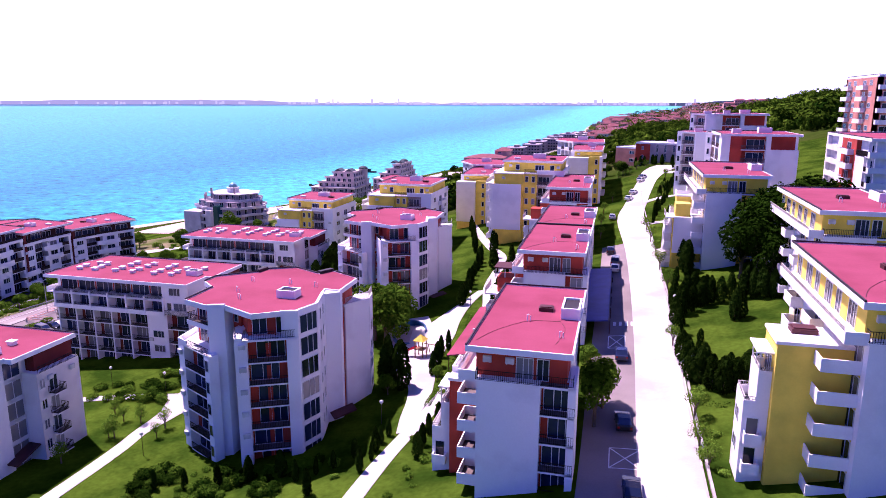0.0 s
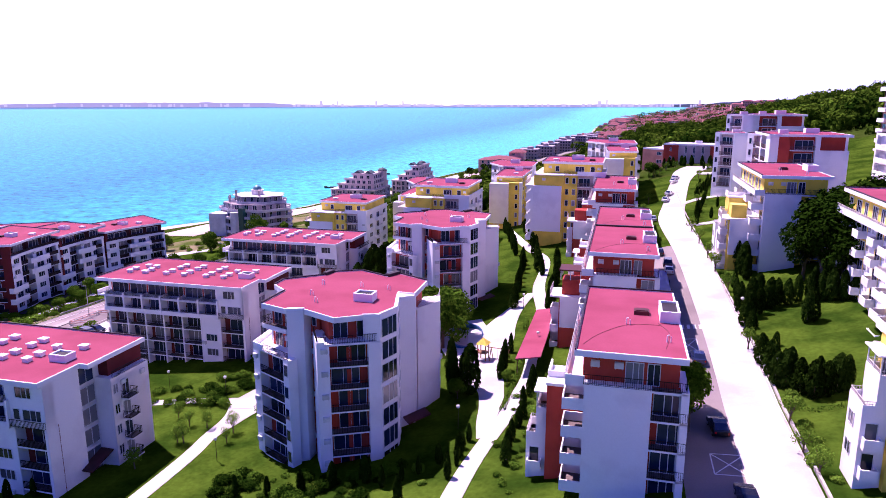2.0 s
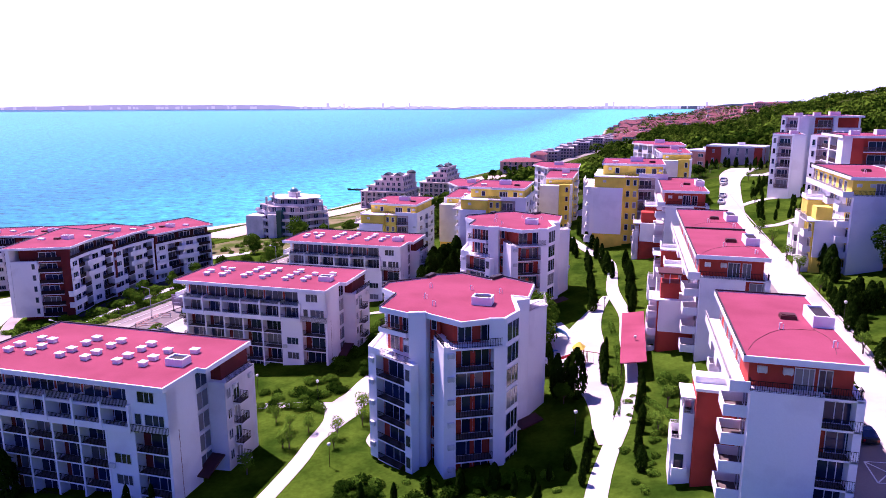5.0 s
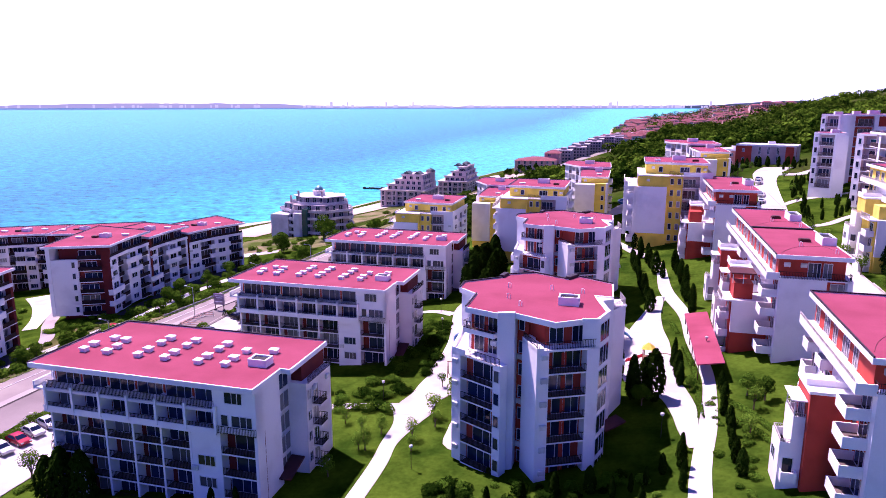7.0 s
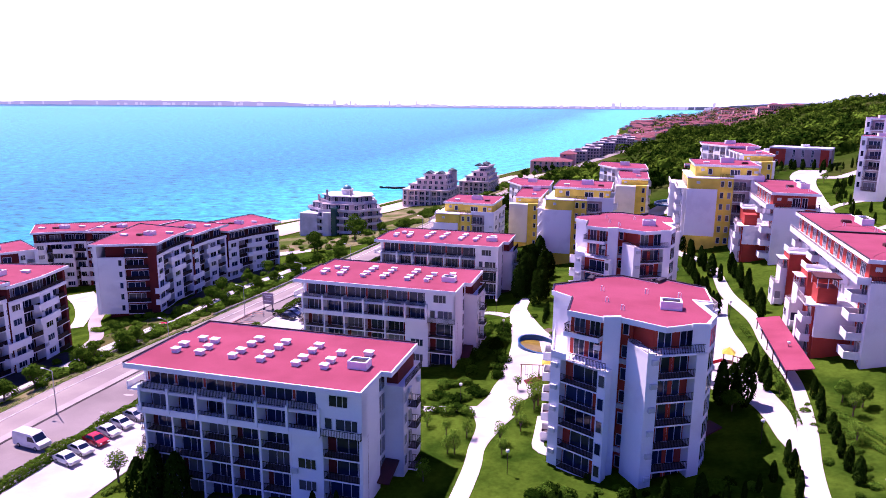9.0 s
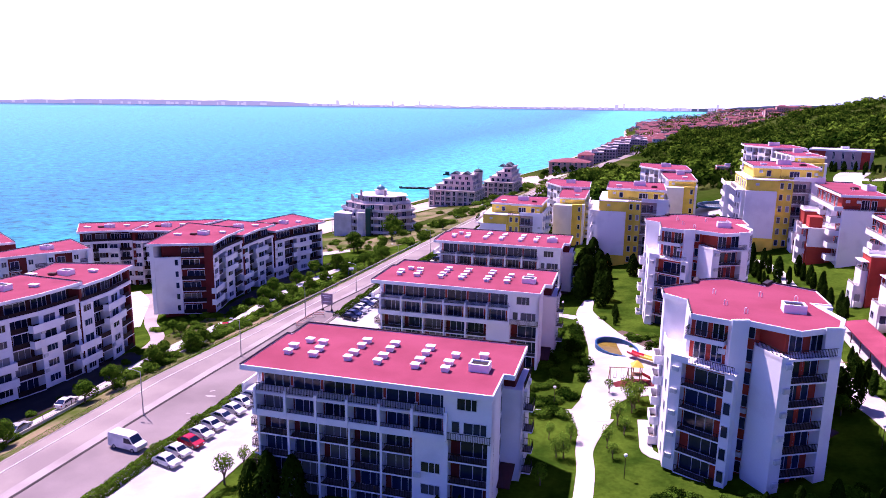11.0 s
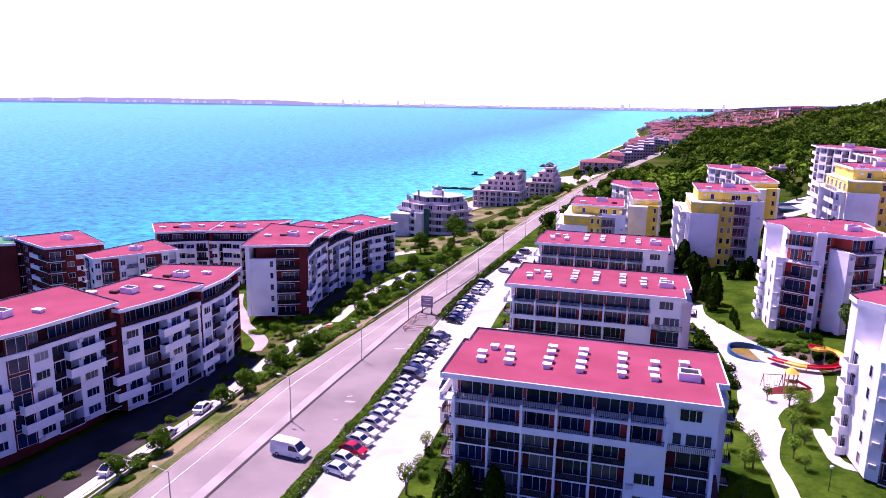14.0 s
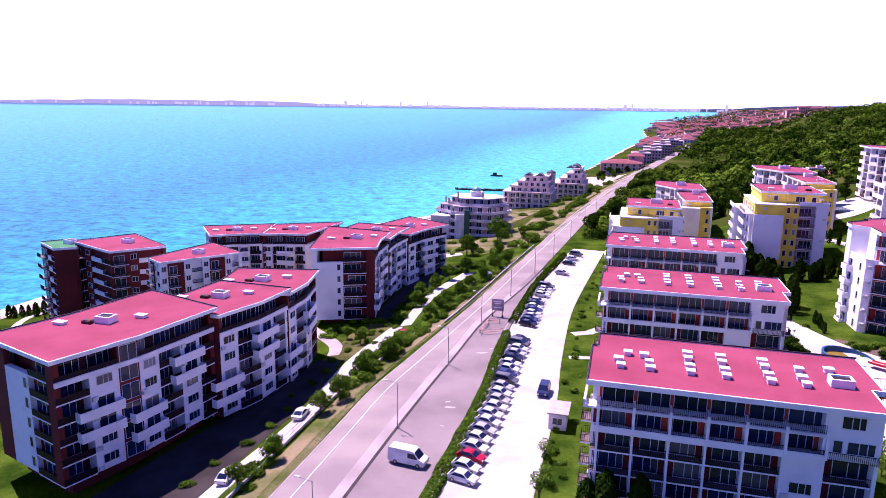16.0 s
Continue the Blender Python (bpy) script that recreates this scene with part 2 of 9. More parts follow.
class House:
    """A building: an Empty at its base, with walls gathered by material and the rest as parts."""

    def __init__(self, name, x, y, z, label, category="apartment block", group="", far=False):
        self.ob = thing(name, x, y, z, label, category, group)
        if far:
            self.ob["far"] = 1
        self.o = Vector((x, y, z))
        self.acc = {}

    def solid(self, name, mat):
        return self.acc.setdefault((name, len(self.acc)), (Solid(), mat))[0]

    def box(self, name, mat, x0, y0, z0, x1, y1, z1):
        self.solid(name, mat).box(x0 - self.o.x, y0 - self.o.y, z0 - self.o.z, x1 - self.o.x, y1 - self.o.y, z1 - self.o.z)

    def prism(self, name, mat, ring, z0, z1):
        self.solid(name, mat).prism([(x - self.o.x, y - self.o.y) for x, y in ring], z0 - self.o.z, z1 - self.o.z)

    def local(self, m):
        return Matrix.Translation(-self.o) @ m

    def lone(self, name, mat, x0, y0, z0, x1, y1, z1, label="", bev=0.0):
        s = Solid()
        s.box(x0 - self.o.x, y0 - self.o.y, z0 - self.o.z, x1 - self.o.x, y1 - self.o.y, z1 - self.o.z, bev=bev)
        return part(name, s, mat, self.ob, label)

    def roof(self, ring, z, mat=None, over=0.0, fascia=0.5, edge=0.18):
        """Flat roof: membrane with a raised metal edge and a white fascia under it."""
        ring = [(x - self.o.x, y - self.o.y) for x, y in ring]
        c = Vector((sum(p[0] for p in ring) / len(ring), sum(p[1] for p in ring) / len(ring)))
        s = Solid()
        s.prism(ring, z - self.o.z - fascia, z - self.o.z - 0.02)
        part("fascia", s, M["white"], self.ob, "white rendered roof edge")
        s = Solid()
        inner = inset(ring, edge)
        s.prism(inner, z - self.o.z - 0.05, z - self.o.z + 0.02)
        roof = part("roof", s, mat or M["roof"], self.ob, "faded red roofing membrane")
        s = Solid()
        k = len(ring)
        for i in range(k):
            j = (i + 1) % k
            a, b, c2, d = ring[i], ring[j], inner[j], inner[i]
            n = len(s.v)
            z0, z1 = z - self.o.z - 0.02, z - self.o.z + 0.1
            s.v += [(*a, z0), (*b, z0), (*c2, z0), (*d, z0), (*a, z1), (*b, z1), (*c2, z1), (*d, z1)]
            s.f += [(n, n + 3, n + 2, n + 1), (n + 4, n + 5, n + 6, n + 7), (n, n + 1, n + 5, n + 4), (n + 2, n + 3, n + 7, n + 6), (n + 1, n + 2, n + 6, n + 5), (n + 3, n, n + 4, n + 7)]
        part("roof_edge", s, M["white"], self.ob)
        s = Solid()
        for i in range(k):
            a, b = Vector(ring[i]), Vector(ring[(i + 1) % k])
            n = Vector((b.y - a.y, a.x - b.x)).normalized()
            if n.y > 0.5 or (n.x < -0.8 and n.y > -0.3):
                m = side(tuple(a), tuple(b))
                s.box(0.02, 0.02, z - self.o.z + 0.1, (b - a).length - 0.02, edge - 0.02, z - self.o.z + 0.28, m)
                if not self.ob.get("far"):
                    part("upstand", s, M["dark_metal"], roof, "dark metal roof upstand")
                    s = Solid()
        if s.v:
            part("upstand", s, M["dark_metal"], roof, "dark metal roof upstand")
        return roof

    def facade(self, p, q, z0, fh, cols, depth=1.3, wall=None, back=None, rail=None, parapet=None, ac=0.25, out=1.25, ext=0.0, tall=0.95):
        """Floors upwards, one letter each: B blank, W window, w narrow window, T tall glazing, L recessed balcony with a
        railing, S recessed with a parapet, P projecting with a parapet, R projecting with a railing, . open."""
        wall, back, rail, parapet = wall or M["white"], back or M["red"], rail or M["rail"], parapet or M["white"]
        if self.ob.get("far") and self.ob.name[:8] != "crescent":
            ac = 0
        length = math.hypot(q[0] - p[0], q[1] - p[1])
        total = sum(c[0] for c in cols)
        base = self.local(side(p, q, z0))
        u = 0.0
        for c in cols:
            w, codes = c[0] * length / total, c[1]
            pm = c[2] if len(c) > 2 else wall
            run, deep = None, None
            for i, k in enumerate(codes + "#"):
                if k in "LS" and deep is None:
                    deep = i
                if k not in "LS" and deep is not None:
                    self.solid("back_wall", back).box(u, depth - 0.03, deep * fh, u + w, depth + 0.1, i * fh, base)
                    deep = None
                panel = k in "BWwTPR"
                if panel and run is None:
                    run = i
                if not panel and run is not None:
                    self.solid("wall", pm).box(u, 0, run * fh, u + w, depth + 0.02, i * fh, base)
                    run = None
                if k == "#":
                    break
                z = i * fh
                at = lambda x, y, zz: base @ pose(x, y, zz)
                if k == "W":
                    ww = min(2.4, w * 0.62)
                    window(self.ob, at(u + (w - ww) / 2, 0, z + 0.95), ww, 1.4, 3 if ww > 1.9 else 2)
                elif k == "w":
                    window(self.ob, at(u + w / 2 - 0.45, 0, z + 0.8), 0.9, 1.6, 1)
                elif k == "T":
                    ww = w * 0.86
                    window(self.ob, at(u + (w - ww) / 2, 0, z + 0.25), ww, fh - 0.45, 2)
                elif k in "LS":
                    dw = round(min(w * 0.74, w - 0.5), 1)
                    left = random.random() < 0.5
                    if k == "L" and self.ob.get("far") and self.o.y > 165 and self.ob.name[:6] not in ("corner", "terrac"):
                        put("balcony", loggia_with_door(w, depth, rail, dw, left, M["glass"] if random.random() < 0.87 else M["glass_curtain"]), self.ob, at(u, depth, z))
                        continue
                    window(self.ob, at(u + (0.2 if left else w - dw - 0.2), depth - 0.06, z + 0.06), dw, 2.2, 3 if dw > 2 else 2, name="glass_door")
                    if k == "L" and self.ob.get("far"):
                        put("balcony", far_loggia(w, depth, rail), self.ob, at(u, depth, z))
                    elif k == "L":
                        b = put("balcony", slab_mesh(w - 0.02, depth, M["white"]), self.ob, at(u + 0.01, depth, z))
                        put("railing", rail_mesh(w - 0.1, 0.1, rail), b, pose(0.05, -depth + 0.12, 0))
                    else:
                        b = put("balcony", parapet_mesh(w - 0.02, depth, parapet), self.ob, at(u + 0.01, depth, z))
                elif k in "PR":
                    dw = min(round(w * 0.7, 1), 2.6)
                    window(self.ob, at(u + (w - dw) / 2, 0, z + 0.06), dw, 2.2, 2, name="glass_door")
                    if k == "P":
                        put("balcony", parapet_mesh(w - 0.1 + ext, out, parapet, tall), self.ob, at(u + 0.05 - ext, 0, z))
                    elif self.ob.get("far"):
                        put("balcony", far_loggia(w - 0.1, out, rail), self.ob, at(u + 0.05, 0, z))
                    else:
                        b = put("balcony", slab_mesh(w - 0.1, out, M["white"]), self.ob, at(u + 0.05, 0, z))
                        put("railing", rail_mesh(w - 0.2, out - 0.1, rail), b, pose(0.05, -0.05, 0))
                if k in "WPRB" and w > 1.6 and random.random() < ac:
                    put("air_conditioner", ac_mesh(), self.ob, at(u + (0.1 if k != "B" else w / 2), 0, z + (0.25 if k == "W" else 1.9)))
            u += w

    def done(self):
        for (name, _), (s, mat) in self.acc.items():
            part(name, s, mat, self.ob)
        if self.ob.get("far"):
            del self.ob["far"]
        return self.ob


def inset(ring, d):
    area = sum(a[0] * b[1] - b[0] * a[1] for a, b in zip(ring, ring[1:] + ring[:1]))
    if area < 0:
        ring.reverse()
    out, k = [], len(ring)
    for i in range(k):
        a, b, c = Vector(ring[i - 1]), Vector(ring[i]), Vector(ring[(i + 1) % k])
        n1, n2 = Vector((a.y - b.y, b.x - a.x)).normalized(), Vector((b.y - c.y, c.x - b.x)).normalized()
        s = n1 + n2
        s = s / max(0.35, s.length_squared) * 2
        out.append((b.x + s.x * d, b.y + s.y * d))
    return out


def vent(h, x, y, z, w=0.9, d=0.9, t=0.6):
    """White roof vent with an overhanging cap."""
    def make():
        s = Solid()
        s.box(-w / 2, -d / 2, 0, w / 2, d / 2, t - 0.12)
        s.box(-w / 2 - 0.12, -d / 2 - 0.12, t - 0.12, w / 2 + 0.12, d / 2 + 0.12, t, bev=0.04)
        return s.mesh("roof_vent", M["white"])
    return put("roof_vent", cached(("vent", w, d, t), make), h.ob, pose(x - h.o.x, y - h.o.y, z - h.o.z))


def shaft(h, x, y, z, w=2.6, d=2.0, t=1.0, mat=None):
    """Lift shaft head: a low open box with a dark sunk top."""
    s = Solid()
    k = 0.22
    s.box(0, 0, 0, w, k, t)
    s.box(0, d - k, 0, w, d, t)
    s.box(0, k, 0, k, d - k, t)
    s.box(w - k, k, 0, w, d - k, t)
    b = part("shaft_head", s, mat or M["white"], h.ob, "", pose(x - h.o.x, y - h.o.y, z - h.o.z))
    s = Solid()
    s.box(k, k, 0, w - k, d - k, t - 0.2)
    part("shaft_cover", s, M["dark_metal"], b, "dark metal cover")


def hatch(h, x, y, z, w=1.6, d=1.2):
    s = Solid()
    s.box(0, 0, 0, w, d, 0.45, bev=0.05)
    s.box(0.15, 0.15, 0.45, w - 0.15, d - 0.15, 0.55)
    part("roof_hatch", s, M["brown"], h.ob, "dark brown roof hatch", pose(x - h.o.x, y - h.o.y, z - h.o.z))


def pipe(h, x, y, z):
    def make():
        s = Solid()
        s.tube((0, 0, 0), (0, 0, 0.7), 0.06, 0.06)
        s.tube((0, 0, 0.7), (0.22, 0, 0.72), 0.06, 0.06)
        s.tube((0.35, 0, 0), (0.35, 0, 0.6), 0.05, 0.05)
        return s.mesh("roof_pipe", M["white"])
    put("roof_pipe", cached("pipe", make), h.ob, pose(x - h.o.x, y - h.o.y, z - h.o.z))

# ---- materials ----
def shader(name, color, rough=0.8, vary=0.12, scale=0.6, fine=9.0, bump=0.15, metal=0.0, spec=0.3, second=None, amount=0.5, per=0.0):
    """Painted or mineral surface: broad stains, fine grain and a little relief; per varies it from piece to piece."""
    m = bpy.data.materials.new(name)
    m.use_nodes = True
    t = m.node_tree
    b = t.nodes["Principled BSDF"]
    co = t.nodes.new("ShaderNodeTexCoord")
    big, small = t.nodes.new("ShaderNodeTexNoise"), t.nodes.new("ShaderNodeTexNoise")
    geo = t.nodes.new("ShaderNodeNewGeometry")
    big.inputs["Scale"].default_value, big.inputs["Detail"].default_value = scale, 5
    small.inputs["Scale"].default_value, small.inputs["Detail"].default_value = fine, 4
    for n in (big, small):
        t.links.new(geo.outputs["Position"], n.inputs["Vector"])
    ramp = t.nodes.new("ShaderNodeValToRGB")
    other = second or tuple(c * 0.72 for c in color)
    ramp.color_ramp.elements[0].position, ramp.color_ramp.elements[1].position = 0.36, 0.36 + 0.5 * (1.01 - amount) + 0.02
    ramp.color_ramp.elements[0].color, ramp.color_ramp.elements[1].color = (*other, 1), (*color, 1)
    t.links.new(big.outputs["Fac"], ramp.inputs["Fac"])
    hsv = t.nodes.new("ShaderNodeHueSaturation")
    mr = t.nodes.new("ShaderNodeMapRange")
    mr.inputs["To Min"].default_value, mr.inputs["To Max"].default_value = 1 - vary, 1 + vary
    t.links.new(small.outputs["Fac"], mr.inputs["Value"])
    val = mr.outputs[0]
    if per:
        info = t.nodes.new("ShaderNodeObjectInfo")
        pr = t.nodes.new("ShaderNodeMapRange")
        pr.inputs["To Min"].default_value, pr.inputs["To Max"].default_value = 1 - per, 1 + per
        t.links.new(info.outputs["Random"], pr.inputs["Value"])
        mul = t.nodes.new("ShaderNodeMath")
        mul.operation = "MULTIPLY"
        t.links.new(val, mul.inputs[0])
        t.links.new(pr.outputs[0], mul.inputs[1])
        val = mul.outputs[0]
    t.links.new(val, hsv.inputs["Value"])
    t.links.new(ramp.outputs["Color"], hsv.inputs["Color"])
    t.links.new(hsv.outputs["Color"], b.inputs["Base Color"])
    b.inputs["Roughness"].default_value, b.inputs["Metallic"].default_value = rough, metal
    b.inputs["Specular IOR Level"].default_value = spec
    if bump:
        bp = t.nodes.new("ShaderNodeBump")
        bp.inputs["Strength"].default_value, bp.inputs["Distance"].default_value = bump, 0.05
        t.links.new(small.outputs["Fac"], bp.inputs["Height"])
        t.links.new(bp.outputs[0], b.inputs["Normal"])
    return m


def leafy(name, dark, light, scale=0.35):
    """Foliage: tint from clump to clump, a little light through the leaves."""
    m = bpy.data.materials.new(name)
    m.use_nodes = True
    t = m.node_tree
    b = t.nodes["Principled BSDF"]
    geo, info = t.nodes.new("ShaderNodeNewGeometry"), t.nodes.new("ShaderNodeObjectInfo")
    n = t.nodes.new("ShaderNodeTexNoise")
    n.inputs["Scale"].default_value = scale
    t.links.new(geo.outputs["Position"], n.inputs["Vector"])
    add, add2 = t.nodes.new("ShaderNodeMath"), t.nodes.new("ShaderNodeMath")
    t.links.new(n.outputs["Fac"], add.inputs[0])
    t.links.new(geo.outputs["Random Per Island"], add.inputs[1])
    t.links.new(add.outputs[0], add2.inputs[0])
    t.links.new(info.outputs["Random"], add2.inputs[1])
    ramp = t.nodes.new("ShaderNodeValToRGB")
    ramp.color_ramp.elements[0].position, ramp.color_ramp.elements[1].position = 0.2, 0.8
    ramp.color_ramp.elements[0].color, ramp.color_ramp.elements[1].color = (*dark, 1), (*light, 1)
    d = t.nodes.new("ShaderNodeMath")
    d.operation = "DIVIDE"
    d.inputs[1].default_value = 2.5
    t.links.new(add2.outputs[0], d.inputs[0])
    t.links.new(d.outputs[0], ramp.inputs["Fac"])
    t.links.new(ramp.outputs["Color"], b.inputs["Base Color"])
    b.inputs["Roughness"].default_value, b.inputs["Specular IOR Level"].default_value = 0.95, 0.0
    b.inputs["Subsurface Weight"].default_value = 0.0
    return m


def forest_leaf(dark, light):
    """Woodland foliage: whole trees and stands differ in tone, single leaves only a little."""
    m = bpy.data.materials.new("forest_leaf")
    m.use_nodes = True
    t = m.node_tree
    b = t.nodes["Principled BSDF"]
    geo = t.nodes.new("ShaderNodeNewGeometry")
    fac = None
    for scale, detail, weight in ((0.13, 1.0, 0.42), (0.017, 3.0, 0.58)):
        n = t.nodes.new("ShaderNodeTexNoise")
        n.inputs["Scale"].default_value, n.inputs["Detail"].default_value = scale, detail
        t.links.new(geo.outputs["Position"], n.inputs["Vector"])
        k = t.nodes.new("ShaderNodeMath")
        k.operation = "MULTIPLY_ADD"
        k.inputs[1].default_value = weight
        t.links.new(n.outputs["Fac"], k.inputs[0])
        if fac:
            t.links.new(fac, k.inputs[2])
        else:
            k.inputs[2].default_value = -0.05
        fac = k.outputs[0]
    leaf = t.nodes.new("ShaderNodeMath")
    leaf.operation = "MULTIPLY_ADD"
    leaf.inputs[1].default_value = 0.10
    t.links.new(geo.outputs["Random Per Island"], leaf.inputs[0])
    t.links.new(fac, leaf.inputs[2])
    ramp = t.nodes.new("ShaderNodeValToRGB")
    e = ramp.color_ramp.elements
    e[0].position, e[1].position = 0.40, 0.66
    e[0].color, e[1].color = (*dark, 1), (*light, 1)
    e.new(0.52).color = (dark[0] * 0.68 + light[0] * 0.32, dark[1] * 0.68 + light[1] * 0.32, 0, 1)
    t.links.new(leaf.outputs[0], ramp.inputs["Fac"])
    t.links.new(ramp.outputs["Color"], b.inputs["Base Color"])
    b.inputs["Roughness"].default_value, b.inputs["Specular IOR Level"].default_value = 0.95, 0.0
    return m


def glassy(name, color, rough=0.08):
    m = bpy.data.materials.new(name)
    m.use_nodes = True
    t = m.node_tree
    b = t.nodes["Principled BSDF"]
    info = t.nodes.new("ShaderNodeObjectInfo")
    ramp = t.nodes.new("ShaderNodeValToRGB")
    ramp.color_ramp.elements[0].color, ramp.color_ramp.elements[1].color = (*[c * 0.4 for c in color], 1), (*[c * 1.5 for c in color], 1)
    t.links.new(info.outputs["Random"], ramp.inputs["Fac"])
    t.links.new(ramp.outputs["Color"], b.inputs["Base Color"])
    b.inputs["Roughness"].default_value, b.inputs["Specular IOR Level"].default_value = rough, 0.42
    return m


def sea_shader():
    """Clear shallow water: turquoise by the beach, deeper blue farther out, wind ripples at three sizes."""
    m = bpy.data.materials.new("sea_water")
    m.use_nodes = True
    t = m.node_tree
    b = t.nodes["Principled BSDF"]
    geo = t.nodes.new("ShaderNodeNewGeometry")
    sep = t.nodes.new("ShaderNodeSeparateXYZ")
    t.links.new(geo.outputs["Position"], sep.inputs[0])
    # distance from a line along the shore
    shore = t.nodes.new("ShaderNodeMath")
    shore.operation = "MULTIPLY_ADD"
    shore.inputs[1].default_value, shore.inputs[2].default_value = 0.02, -255.0
    t.links.new(sep.outputs["Y"], shore.inputs[0])
    off = t.nodes.new("ShaderNodeMath")
    off.operation = "SUBTRACT"
    t.links.new(shore.outputs[0], off.inputs[0])
    t.links.new(sep.outputs["X"], off.inputs[1])
    patch = t.nodes.new("ShaderNodeTexNoise")
    patch.inputs["Scale"].default_value, patch.inputs["Detail"].default_value = 0.006, 6
    stretch = t.nodes.new("ShaderNodeMapping")
    stretch.inputs["Scale"].default_value = (1.0, 0.35, 1.0)
    t.links.new(geo.outputs["Position"], stretch.inputs["Vector"])
    t.links.new(stretch.outputs[0], patch.inputs["Vector"])
    warp = t.nodes.new("ShaderNodeMath")
    warp.operation = "MULTIPLY_ADD"
    warp.inputs[1].default_value = 200.0
    t.links.new(patch.outputs["Fac"], warp.inputs[0])
    t.links.new(off.outputs[0], warp.inputs[2])
    mr = t.nodes.new("ShaderNodeMapRange")
    mr.inputs["From Min"].default_value, mr.inputs["From Max"].default_value = 90, 1450
    t.links.new(warp.outputs[0], mr.inputs["Value"])
    # outermost colours turn paler again: haze and sky reflection painted into the water
    ramp = t.nodes.new("ShaderNodeValToRGB")
    e = ramp.color_ramp.elements
    e[0].color, e[1].color = (0.025, 0.36, 0.41, 1), (0.022, 0.27, 0.345, 1)
    for at, c in ((0.06, (0.010, 0.245, 0.315, 1)), (0.12, (0.008, 0.175, 0.275, 1)), (0.3, (0.008, 0.225, 0.315, 1))):
        e.new(at).color = c
    t.links.new(mr.outputs[0], ramp.inputs["Fac"])
    w1, w2 = t.nodes.new("ShaderNodeTexNoise"), t.nodes.new("ShaderNodeTexNoise")
    w1.inputs["Scale"].default_value, w1.inputs["Detail"].default_value = 0.24, 4
    w2.inputs["Scale"].default_value, w2.inputs["Detail"].default_value = 0.09, 5
    rip = t.nodes.new("ShaderNodeMapping")
    rip.inputs["Scale"].default_value, rip.inputs["Rotation"].default_value = (1.1, 1.3, 1.0), (0, 0, radians(-25))
    t.links.new(geo.outputs["Position"], rip.inputs["Vector"])
    for w in (w1, w2):
        t.links.new(rip.outputs[0], w.inputs["Vector"])
    mix = t.nodes.new("ShaderNodeMath")
    mix.operation = "ADD"
    t.links.new(w1.outputs["Fac"], mix.inputs[0])
    t.links.new(w2.outputs["Fac"], mix.inputs[1])
    # light and dark of the ripples put into the colour too
    vr = t.nodes.new("ShaderNodeMapRange")
    vr.inputs["From Min"].default_value, vr.inputs["From Max"].default_value = 0.7, 1.3
    vr.inputs["To Min"].default_value, vr.inputs["To Max"].default_value = 0.35, 1.65
    t.links.new(mix.outputs[0], vr.inputs["Value"])
    hsv = t.nodes.new("ShaderNodeHueSaturation")
    t.links.new(vr.outputs[0], hsv.inputs["Value"])
    t.links.new(ramp.outputs["Color"], hsv.inputs["Color"])
    t.links.new(hsv.outputs["Color"], b.inputs["Base Color"])
    bp = t.nodes.new("ShaderNodeBump")
    bp.inputs["Strength"].default_value, bp.inputs["Distance"].default_value = 0.35, 1.0
    t.links.new(mix.outputs[0], bp.inputs["Height"])
    t.links.new(bp.outputs[0], b.inputs["Normal"])
    b.inputs["Roughness"].default_value, b.inputs["Specular IOR Level"].default_value = 0.4, 0.04
    return m


